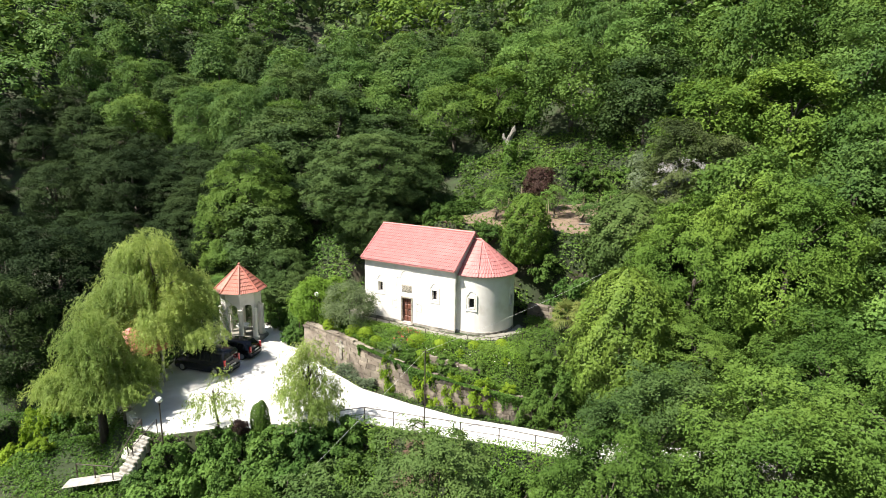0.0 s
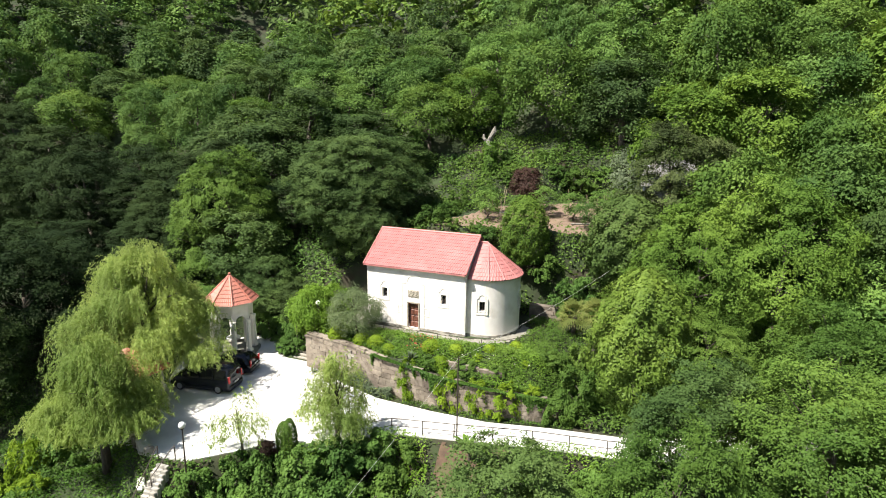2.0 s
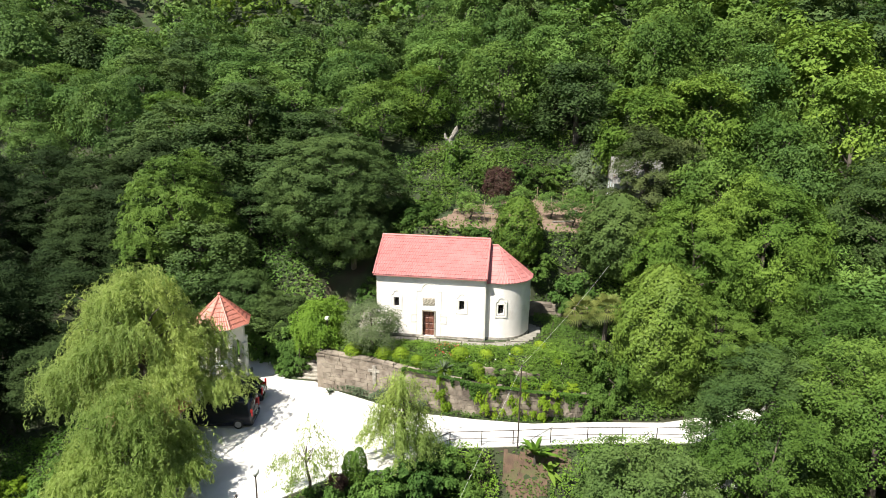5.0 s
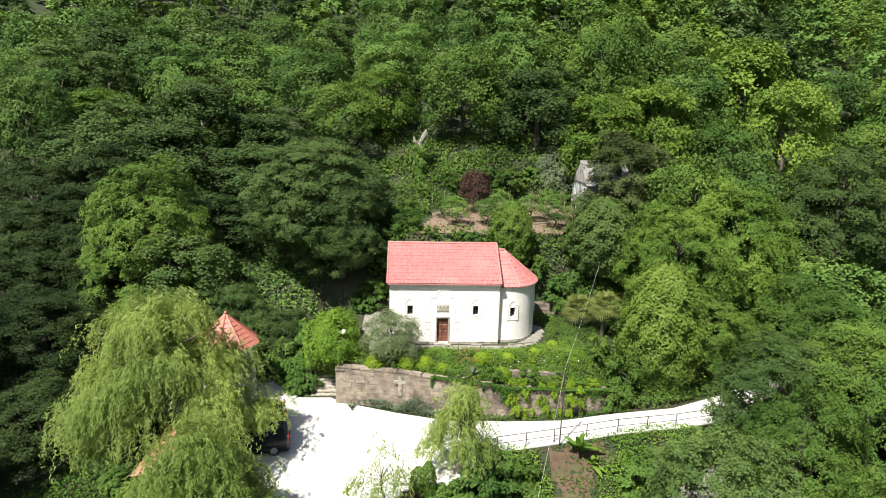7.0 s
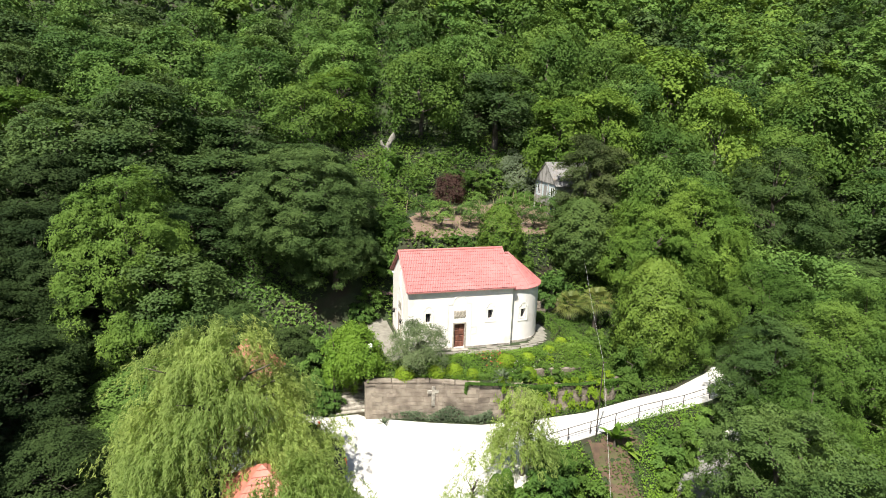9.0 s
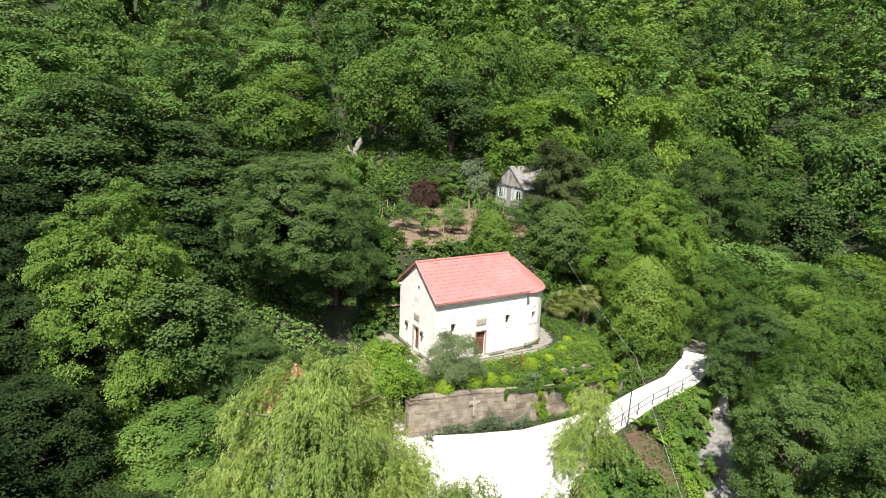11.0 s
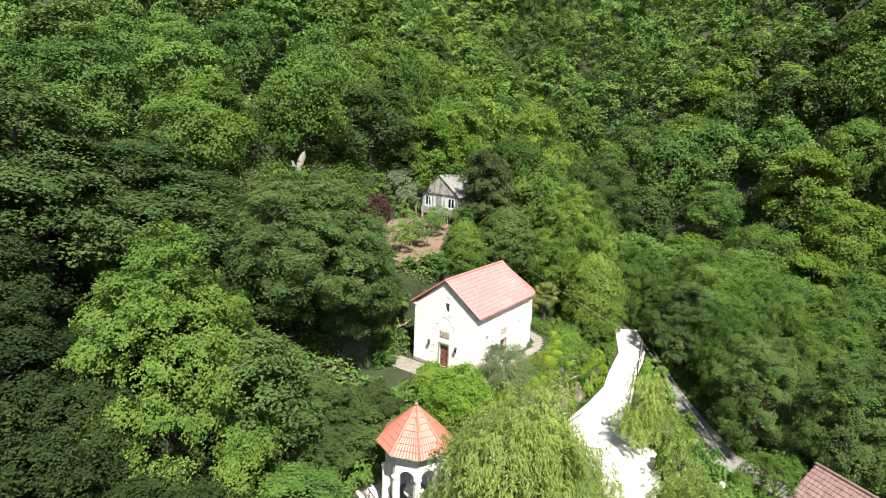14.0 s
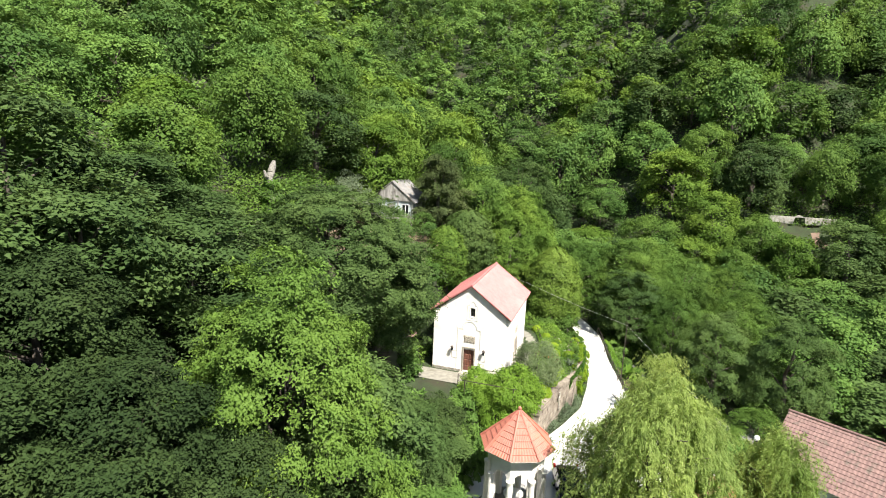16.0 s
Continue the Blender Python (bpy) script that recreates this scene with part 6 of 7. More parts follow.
def palm(at, height, seed):
    rng = np.random.default_rng(seed)
    ob = thing("palm_tree", "fan palm with yellowing lower fronds beside the apse", "tree", at)
    part("trunk", tubes(((0, 0, -0.2), (0.1, 0, height), 0.2, 0.16), n=10), M["bark"], ob)
    for i in range(22):
        a, e = i * 2.4, 1.2 - i * 0.085
        d = Vector((math.cos(a) * math.cos(e), math.sin(a) * math.cos(e), math.sin(e)))
        side = Vector((-math.sin(a), math.cos(a), 0))
        bm = bmesh.new()
        root, hub = Vector((0.1, 0, height)), Vector((0.1, 0, height)) + d * 0.8
        tube(bm, root, hub, 0.025, 0.018, 5)
        for k in range(13):
            b = radians(-85 + k * 14)
            v = (d * math.cos(b) + side * math.sin(b)).normalized()
            w = v.cross(d.cross(side)).normalized() * 0.05
            mid, tip = hub + v * 0.5, hub + v * rng.uniform(0.85, 1.05) + Vector((0, 0, -0.28))
            q = [bm.verts.new(p) for p in (hub - w * 0.4, mid - w, tip, mid + w)]
            bm.faces.new(q)
        part("frond", bm, LEAF["palm"], ob)
    return ob


palm((-10.3, 42.2, gz(-10.3, 42.2)), 3.0, 81)
palm((-12.2, 43.6, gz(-12.2, 43.6)), 1.6, 82)


def flowers(name, label, n, area, colour, seed, size=0.09, lift=0.5):
    rng = np.random.default_rng(seed)
    x, y = rng.uniform(area[0], area[1], n), rng.uniform(area[2], area[3], n)
    z = ground_z(x, y) + rng.uniform(0.6, 1.1, n) * lift
    ob = new(name, leaf_quads(name, np.stack([x, y, z], 1), rng.normal(size=(n, 3)) * 0.5 + np.array([0, -0.3, 0.8]), size, size, M[colour], rng))
    return tagged(ob, label, "flowers", kind="stuff")


flowers("roses", "red roses in the bed before the church", 70, (-23.6, -21.6, 35.6, 37.4), "rose", 91)
flowers("white_flowers", "white flowers along the wall foot and bed", 60, (-23, -14, 33.9, 36.5), "petal", 92, 0.07)

# ---- gazebo ----
TURN_G = 0.0


def gazebo(at):
    g = thing("gazebo", "octagonal white arched gazebo with orange-red tile roof", "gazebo", at, TURN_G)
    base, spring, beam, eave, apex = 0.0, 2.95, 3.7, 4.65, 6.75
    R, RE = 1.75, 2.3
    cor = [Vector((R * math.cos(radians(45 * i)), R * math.sin(radians(45 * i)), 0)) for i in range(8)]
    oct_ = [(1.28 * c.x, 1.28 * c.y) for c in cor]
    part("floor", slab(oct_, -0.15, 0.12), M["path"], g, "grey stone floor")
    for i in range(8):
        a, b = cor[i], cor[(i + 1) % 8]
        d = b - a
        ln = d.length
        m = plane_m(a, d)
        hw = ln / 2 - 0.22
        op = [(0.22, 0.0)] + arch(ln / 2, spring, hw, 180, 0, 8) + [(ln - 0.22, 0.0)]
        outline = [(0.0, 0.0), (0.22, 0.0)] + arch(ln / 2, spring, hw, 180, 0, 8) + [(ln - 0.22, 0.0), (ln, 0.0), (ln, eave), (0.0, eave)]
        part("arch", panel(outline, [], 0.26, m), M["plaster"], g, "white plastered arch")
        col = bmesh.new()
        tube(col, a + Vector((0, 0, 0.3)), a + Vector((0, 0, spring - 0.1)), 0.19, 0.17, 12)
        box(col, a.x - 0.22, a.x + 0.22, a.y - 0.22, a.y + 0.22, 0.1, 0.36, 0.03)
        tube(col, a + Vector((0, 0, spring - 0.14)), a + Vector((0, 0, spring + 0.05)), 0.19, 0.23, 12)
        part("column", col, M["relief"], g)
        # one stepped facet of the roof
        rows = 8
        e0, e1 = a.normalized() * RE, b.normalized() * RE
        verts, faces = [], []
        cols = 18
        for r in range(rows):
            for edge in (0, 1):
                f = (r + edge) / rows
                for c in range(cols + 1):
                    p = e0.lerp(e1, c / cols).lerp(Vector((0, 0, 0)), f)
                    verts.append((p.x, p.y, eave - 0.12 + (apex - eave + 0.12) * f + 0.05 * (1 - edge) + 0.02 * math.cos(c * math.pi) * (1 - f)))
        w = cols + 1
        for k in range(rows * 2 - 1):
            for c in range(cols):
                faces.append((k * w + c, k * w + c + 1, (k + 1) * w + c + 1, (k + 1) * w + c))
        part("roof_facet", flat_mesh("roof_facet", verts, faces, M["roof_orange"]), None, g, "orange-red tiled roof facet")
        part("hip", tubes((e0 + Vector((0, 0, eave - 0.06)), (0, 0, apex + 0.02), 0.07, 0.06), n=6), M["roof_orange"], g)
    part("soffit", slab([(1.3 * c.x, 1.3 * c.y) for c in cor], eave - 0.14, eave - 0.08), M["relief"], g)
    part("finial", ball(0.12, (0, 0, apex + 0.08)), M["roof_orange"], g)
    # stone basin inside
    b = thing("stone_basin", "round pale stone basin inside the gazebo", "basin", (at[0], at[1], at[2] + 0.12))
    bm = bmesh.new()
    tube(bm, (0, 0, 0), (0, 0, 0.7), 0.28, 0.2, 14)
    part("foot", bm, M["tablet"], b)
    bm = bmesh.new()
    prof = [(0.2, 0.7), (0.6, 0.86), (0.62, 0.98), (0.54, 0.98), (0.2, 0.84)]
    ringv = [[bm.verts.new((r * math.cos(k * math.pi / 8), r * math.sin(k * math.pi / 8), z)) for k in range(16)] for r, z in prof]
    for p, q in zip(ringv, ringv[1:]):
        for k in range(16):
            bm.faces.new((p[k], p[(k + 1) % 16], q[(k + 1) % 16], q[k]))
    bm.faces.new(ringv[-1])
    part("bowl", bm, M["white"], b)


gazebo((-40.3, 36.0, -3.15))


def railing(name, line, height, spacing, label, group="", pickets=False, mid=True, r=0.03, material="iron"):
    """Posts, a top rail and a middle rail along a line of (x, y, z)."""
    ob = thing(name, label, "railing", line[0], group=group)
    o = Vector(line[0])
    for a, b in zip(line, line[1:]):
        a, b = Vector(a) - o, Vector(b) - o
        n = max(1, round((b - a).length / spacing))
        for i in range(n + 1):
            p = a.lerp(b, i / n)
            if i < n or b == Vector(line[-1]) - o:
                part("post", tubes((p + Vector((0, 0, -0.15)), p + Vector((0, 0, height)), r * 1.2), n=6), M[material], ob)
        up = Vector((0, 0, height))
        part("rail", tubes((a + up, b + up, r), n=6), M[material], ob)
        if mid:
            part("rail", tubes((a + up * 0.5, b + up * 0.5, r * 0.8), n=6), M[material], ob)
        if pickets:
            n = round((b - a).length / 0.16)
            for i in range(1, n):
                p = a.lerp(b, i / n)
                part("picket", tubes((p + Vector((0, 0, 0.08)), p + up, 0.014), n=4), M[material], ob)
    return ob


railing("railing", [(-22.6, 27.9, LOT_Z), (-21.3, 29.3, LOT_Z), (-17.3, 30.2, LOT_Z), (-12.5, 31.4, LOT_Z), (-8, 32.1, LOT_Z), (-4.9, 32.8, LOT_Z)], 1.0, 2.2, "dark iron railing along the edge of the drive")
railing("railing", [(-39.4, 39.7, LOT_Z), (-41.2, 39.6, LOT_Z), (-42.3, 37.0, LOT_Z), (-43.0, 34.6, LOT_Z), (-43.2, 33.2, LOT_Z)], 1.0, 1.4, "brown picket railing beside the gazebo", pickets=True)
railing("path_fence", [(-30.3, 37.8, 0.0), (-25, 37.6, 0.0), (-19.8, 37.45, 0.0), (-16.4, 38.4, 0.0), (-14.7, 40.5, 0.0), (-14.4, 43.0, 0.0)], 0.6, 1.5, "low dark chain fence beside the church path", mid=False, r=0.022)
railing("railing", [(-31.4, 42.4, 0.05), (-31.5, 39.8, -1.2), (-31.5, 37.2, -2.9)], 0.95, 1.4, "iron handrail beside the stone stair")

# stair from the court to the terrace
stair = thing("stair", "worn stone stair up to the church terrace, coloured dark for shade", "stair", (-33.4, 36.7, LOT_Z), kind="structure")
# steps take the dark plinth colour in place of the vine's shade
for i in range(19):
    part("step", boxes((-1.15, 1.15, i * 0.295, i * 0.295 + 0.34, i * 0.172 - 0.35, (i + 1) * 0.172), bevel=0.015), M["plinth"], stair)
pier = thing("gate_pier", "square stone pier at the foot of the stair", "pier", (-32.2, 36.0, LOT_Z))
part("shaft", boxes((-0.3, 0.3, -0.3, 0.3, -0.1, 2.6), bevel=0.03), M["stone"], pier)
part("cap", boxes((-0.36, 0.36, -0.36, 0.36, 2.6, 2.75), bevel=0.03), M["stone"], pier)
perg = thing("pergola", "iron pergola under the vine over the stair", "pergola", (-33.4, 37.4, -2.9))
for px, py, pz in ((-1.2, 0, 0), (1.2, 0, 0), (-1.2, 3.6, 2.1), (1.2, 3.6, 2.1)):
    part("post", tubes(((px, py, pz - 0.2), (px, py, 5.0), 0.035), n=6), M["iron"], perg)
for px in (-1.2, 1.2):
    part("beam", tubes(((px, -0.2, 5.0), (px, 3.8, 5.0), 0.03), n=6), M["iron"], perg)


def street_lamp(at, height, label):
    ob = thing("street_lamp", label, "lamp", at)
    part("pole", tubes(((0, 0, -0.2), (0, 0, height), 0.055, 0.035), n=10), M["iron"], ob)
    part("base", tubes(((0, 0, -0.05), (0, 0, 0.4), 0.09, 0.07), n=10), M["iron"], ob)
    part("collar", tubes(((0, 0, height - 0.02), (0, 0, height + 0.06), 0.09), n=10), M["iron"], ob)
    part("globe", ball(0.2, (0, 0, height + 0.22)), M["globe"], ob, "white glass globe")
    return ob


street_lamp((-30.15, 20.75, -4.1), 3.5, "slim iron lamp with a white globe beside the court")
street_lamp((-32.0, 36.9, -1.6), 3.3, "slim iron lamp with a white globe beside the yucca")

# utility pole and cables
pole = thing("utility_pole", "thin dark steel pole beside the drive", "pole", (-17.0, 29.9, LOT_Z))
part("shaft", tubes(((0, 0, -0.3), (0, 0, 5.7), 0.05, 0.04), n=8), M["iron"], pole)
part("crossbar", tubes(((-0.25, 0, 5.6), (0.25, 0, 5.6), 0.025), n=6), M["iron"], pole)


def cable(name, a, b, sag, label, r=0.007, n=14):
    a, b = Vector(a), Vector(b)
    bm = bmesh.new()
    pts = [a.lerp(b, i / n) - Vector((0, 0, sag * 4 * (i / n) * (1 - i / n))) for i in range(n + 1)]
    for p, q in zip(pts, pts[1:]):
        tube(bm, p, q, r, n=4)
    ob = new(name, bm_mesh(name, bm, M["cable"]))
    return tagged(ob, label, "cable")


TOP = (-17.0, 29.9, 2.35)
cable("overhead_cable", TOP, (-9.63, 46.1, 5.2), 0.25, "pale overhead cable from the pole to the hillside")
cable("overhead_cable", TOP, (-23.4, 15.8, -7.8), 0.2, "pale overhead cable from the pole down the valley")

# ---- cars ----


def loft(sections, closed=True):
    """Skin over rings of equally many points."""
    bm = bmesh.new()
    rows = [[bm.verts.new(p) for p in s] for s in sections]
    n = len(rows[0])
    for a, b in zip(rows, rows[1:]):
        for i in range(n if closed else n - 1):
            j = (i + 1) % n
            bm.faces.new((a[i], a[j], b[j], b[i]))
    bm.faces.new(rows[0][::-1])
    bm.faces.new(rows[-1])
    bmesh.ops.recalc_face_normals(bm, faces=bm.faces)
    for f in bm.faces:
        f.smooth = True
    return bm


def car(name, label, at, turn, length, width, height, roofline, beltline, paint, rails):
    """Along +x to its front. roofline: (x share, height share) from tail to nose."""
    ob = thing(name, label, "car", at, turn)
    W = width / 2
    secs = []
    for fx, fz in roofline:
        x, zt = (fx - 0.5) * length, fz * height
        zb = beltline * height
        edge = 0.9 if fx in (roofline[0][0], roofline[-1][0]) else 1.0
        w = W * edge
        tuck = w * (0.82 if zt > zb + 0.1 else 0.94)
        lo = 0.2
        zs = min(zb, zt - 0.03)
        secs.append([(x, -w * 0.94, lo), (x, -w, lo + 0.25), (x, -w, zs - 0.08), (x, -w * 0.97, zs), (x, -tuck, zt - 0.07), (x, -tuck * 0.86, zt), (x, tuck * 0.86, zt), (x, tuck, zt - 0.07), (x, w * 0.97, zs), (x, w, zs - 0.08), (x, w, lo + 0.25), (x, w * 0.94, lo)])
    part("body", loft(secs), M[paint], ob)
    cabin = [(fx, fz) for fx, fz in roofline if fz > 0.93]
    x0, x1 = (cabin[0][0] - 0.5) * length, (cabin[-1][0] - 0.5) * length
    zb, zt = beltline * height + 0.05, height - 0.13
    n = 3
    for s in (-1, 1):
        for i in range(n):
            a, b = x0 + (x1 - x0) * i / n + 0.06, x0 + (x1 - x0) * (i + 1) / n - 0.06
            q = [(a, s * W * 0.965, zb), (b, s * W * 0.965, zb), (b - 0.04, s * W * 0.85, zt), (a + 0.04, s * W * 0.85, zt)]
            bm = bmesh.new()
            f0 = [bm.verts.new(p) for p in q]
            f1 = [bm.verts.new((p[0], p[1] + s * 0.02, p[2])) for p in q]
            bm.faces.new(f1)
            for k in range(4):
                bm.faces.new((f0[k], f0[(k + 1) % 4], f1[(k + 1) % 4], f1[k]))
            part("side_window", bm, M["glass"], ob)
    tail = -length / 2
    xr = (roofline[2][0] - 0.5) * length
    part("rear_window", loft([[(tail + 0.06, -W * 0.72, zb), (tail + 0.06, W * 0.72, zb), (tail + 0.0, W * 0.72, zb), (tail + 0.0, -W * 0.72, zb)], [(xr - 0.02, -W * 0.62, zt), (xr - 0.02, W * 0.62, zt), (xr - 0.1, W * 0.62, zt), (xr - 0.1, -W * 0.62, zt)]]), M["glass"], ob)
    wf = (roofline[-4][0] - 0.5) * length
    wn_ = (roofline[-3][0] - 0.5) * length
    part("windscreen", loft([[(wn_ + 0.02, -W * 0.78, zb), (wn_ + 0.02, W * 0.78, zb), (wn_ + 0.07, W * 0.78, zb + 0.02), (wn_ + 0.07, -W * 0.78, zb + 0.02)], [(wf, -W * 0.68, zt + 0.03), (wf, W * 0.68, zt + 0.03), (wf + 0.05, W * 0.68, zt + 0.05), (wf + 0.05, -W * 0.68, zt + 0.05)]]), M["glass"], ob)
    part("bumper", boxes((tail - 0.07, tail + 0.12, -W * 0.93, W * 0.93, 0.32, 0.62), bevel=0.05), M[paint], ob)
    part("bumper", boxes((-tail - 0.12, -tail + 0.06, -W * 0.9, W * 0.9, 0.28, 0.6), bevel=0.05), M[paint], ob)
    for s in (-1, 1):
        part("tail_lamp", boxes((tail - 0.03, tail + 0.09, s * W * 0.86 - 0.09, s * W * 0.86 + 0.09, beltline * height - 0.22, beltline * height + 0.32), bevel=0.02), M["tail"], ob, "red tail lamp")
        part("headlamp", boxes((-tail - 0.1, -tail + 0.03, s * W * 0.72 - 0.16, s * W * 0.72 + 0.16, 0.66, 0.84), bevel=0.03), M["white"], ob, "clear headlamp")
        part("mirror", boxes((wf + 0.05, wf + 0.2, s * (W + 0.1) - 0.09, s * (W + 0.1) + 0.09, zb, zb + 0.18), bevel=0.03), M[paint], ob)
        for x in (tail + length * 0.19, -tail - length * 0.17):
            y = s * (W - 0.1)
            wh = part("wheel", tubes(((x, y - 0.11, 0.33), (x, y + 0.11, 0.33), 0.33), n=20), M["rubber"], ob)
            part("rim", tubes(((x, y + s * 0.115, 0.33), (x, y + s * 0.125, 0.33), 0.22), n=14), M["rim"], wh, "silver alloy rim")
        if rails:
            part("roof_rail", tubes(((x0 + 0.2, s * W * 0.7, height + 0.04), (x1 - 0.3, s * W * 0.7, height + 0.04), 0.025), n=6), M["trim"], ob)
    part("number_plate", boxes((tail - 0.09, tail - 0.06, -0.26, 0.26, 0.7, 0.82)), M["plate"], ob, "white plate with an unreadable bar")
    part("plate_bar", boxes((tail - 0.095, tail - 0.089, -0.2, 0.2, 0.735, 0.785)), M["trim"], ob)
    return ob


car("van", "dark grey passenger van parked under the willow", (-37.2, 29.6, LOT_Z), 191, 4.9, 1.92, 1.95,
    [(0.0, 0.42), (0.012, 0.9), (0.035, 0.97), (0.3, 1.0), (0.62, 0.99), (0.7, 0.95), (0.86, 0.58), (0.97, 0.48), (1.0, 0.3)], 0.54, "car", False)
car("car", "black hatchback parked beside the van", (-37.7, 32.7, LOT_Z), 196, 4.2, 1.78, 1.5,
    [(0.0, 0.45), (0.03, 0.66), (0.14, 0.95), (0.35, 1.0), (0.52, 0.98), (0.6, 0.94), (0.76, 0.64), (0.97, 0.5), (1.0, 0.32)], 0.6, "car_black", False)

# ---- garden hut ----


def hut(at):
    """Boarded gable hut on stilts, with a porch, facing -x."""
    h = thing("hut", "weathered wooden hut on stilts with faded blue boards", "hut", at)
    wid, dep, floor, eave, ridge = 5.4, 4.6, 2.0, 4.6, 6.75
    hw = wid / 2
    for y in (-hw + 0.1, -0.9, 0.9, hw - 0.1):
        for x in (0.1, dep - 0.2):
            part("stilt", tubes(((x, y, -0.8), (x, y, floor), 0.09, 0.08), n=6), M["wood_old"], h)
    part("floor", boxes((0, dep, -hw, hw, floor - 0.12, floor), bevel=0.02), M["wood_old"], h)
    # front wall set back behind the porch, board by board
    n = 18
    for i in range(n):
        y0, y1 = -hw + wid * i / n, -hw + wid * (i + 1) / n - 0.015
        c = (y0 + y1) / 2
        if -2.2 < c < -1.3 or 1.35 < c < 2.1:
            for z0, z1 in ((floor, floor + 0.95), (floor + 2.05, eave)):
                part("board", boxes((0.15, 0.20, y0, y1, z0, z1)), M["wood_blue"], h)
        elif -0.35 < c < 0.5:
            part("board", boxes((0.15, 0.20, y0, y1, floor + 2.1, eave)), M["wood_blue"], h)
        else:
            part("board", boxes((0.15, 0.20, y0, y1, floor, eave)), M["wood_blue"], h)
        top = eave + (ridge - eave) * (1 - abs(c) / hw) - 0.06
        part("gable_board", boxes((0.0, 0.05, y0, y1, eave - 0.1, top)), M["wood_old"], h)
        part("parapet_board", boxes((0.0, 0.04, y0, y1, floor - 0.1 + 0.03 * math.sin(i * 2.1), floor + 0.8 + 0.04 * math.sin(i * 1.7))), M["wood_old"], h)
    part("door", boxes((0.17, 0.23, -0.42, 0.52, floor, floor + 2.05), bevel=0.01), M["wood_old"], h, "closed board door")
    for c in (-1.75, 1.72):
        w = part("window", boxes((0.18, 0.22, c - 0.5, c + 0.5, floor + 0.9, floor + 2.1)), M["glass"], h)
        for y0, y1, z0, z1 in ((c - 0.5, c - 0.42, 0.9, 2.1), (c + 0.42, c + 0.5, 0.9, 2.1), (c - 0.04, c + 0.04, 0.9, 2.1), (c - 0.42, c + 0.42, 0.9, 0.98), (c - 0.42, c + 0.42, 2.02, 2.1)):
            part("window_frame", boxes((0.14, 0.175, y0, y1, floor + z0, floor + z1)), M["white"], w)
    for y in (-hw, hw - 0.05):
        part("side_wall", boxes((0.22, dep, y, y + 0.05, floor, eave)), M["wood_old"], h)
        part("side_parapet", boxes((0.05, 0.15, y, y + 0.04, floor, floor + 0.8)), M["wood_old"], h)
    part("back_wall", boxes((dep - 0.05, dep, -hw + 0.05, hw - 0.05, floor, eave + 0.2)), M["wood_old"], h)
    for y in (-hw + 0.08, -0.8, 0.95, hw - 0.08):
        part("porch_post", boxes((0.04, 0.14, y - 0.05, y + 0.05, floor, eave)), M["wood_old"], h)
    for s in (-1, 1):
        bm = bmesh.new()
        cols = 40
        prev = None
        for i in range(cols + 1):
            x = -0.1 + (dep + 0.45) * i / cols
            dz = 0.03 * math.cos(i * math.pi)
            row = [bm.verts.new((x, 0, ridge + 0.06 + dz)), bm.verts.new((x, s * (hw + 0.35), eave - 0.22 + dz)), bm.verts.new((x, s * (hw + 0.35), eave - 0.25 + dz)), bm.verts.new((x, 0, ridge + 0.03 + dz))]
            if prev:
                for k in range(3):
                    bm.faces.new((prev[k], row[k], row[k + 1], prev[k + 1]))
            prev = row
        part("roof", bm, M["sheet"], h, "corrugated grey metal sheet roof")
        part("bargeboard", tubes(((-0.06, 0, ridge), (-0.06, s * (hw + 0.35), eave - 0.28), 0.05), n=4), M["wood_old"], h)
    for i in range(6):
        part("lattice", tubes(((0.05, -1.6 + i * 0.45, 0.0), (0.05, -1.3 + i * 0.42, floor), 0.035), n=5), M["stake"], h)
    cl = thing("hanging_cloth", "dark blue cloth hanging under the hut", "cloth", (at[0] + 0.3, at[1] - 0.8, at[2] + 0.2))
    bm = bmesh.new()
    rows = [[bm.verts.new((0.06 * math.sin(i * 1.1), i * 0.16 - 0.8, 1.75 - k * 0.4)) for k in range(5)] for i in range(11)]
    for a, b in zip(rows, rows[1:]):
        for k in range(4):
            bm.faces.new((a[k], b[k], b[k + 1], a[k + 1]))
    part("fabric", bm, M["cloth"], cl)


hut((-8.5, 58.2, 6.75))
rng = np.random.default_rng(95)
for i in range(26):
    x, y = rng.uniform(-25, -8.6), rng.uniform(52, 61.5)
    if i < 8:
        x, y = -16.5 + i * 0.9 + rng.normal() * 0.3, 59.6 + rng.normal() * 0.6
    z = gz(x, y)
    st = tubes(((0, 0, -0.2), (rng.normal() * 0.12, rng.normal() * 0.12, rng.uniform(1.3, 2.4)), 0.04, 0.03), n=5)
    ob = tagged(new("garden_stake", bm_mesh("garden_stake", st, M["stake"])), "pale wooden stake in the garden soil", "stake", "garden stakes")
    ob.location = (x, y, z)
for x, y, a in ((-13.4, 53.4, 20), (-12.0, 57.6, 70), (-21.4, 55.6, -15)):
    ob = tagged(new("log", bm_mesh("log", tubes(((-1.1, 0, 0.08), (1.1, 0, 0.1), 0.08, 0.06), n=7), M["bark_pale"])), "pale log lying on the garden soil", "log")
    ob.matrix_world = pose(x, y, gz(x, y) + 0.02, 0, 0, a)

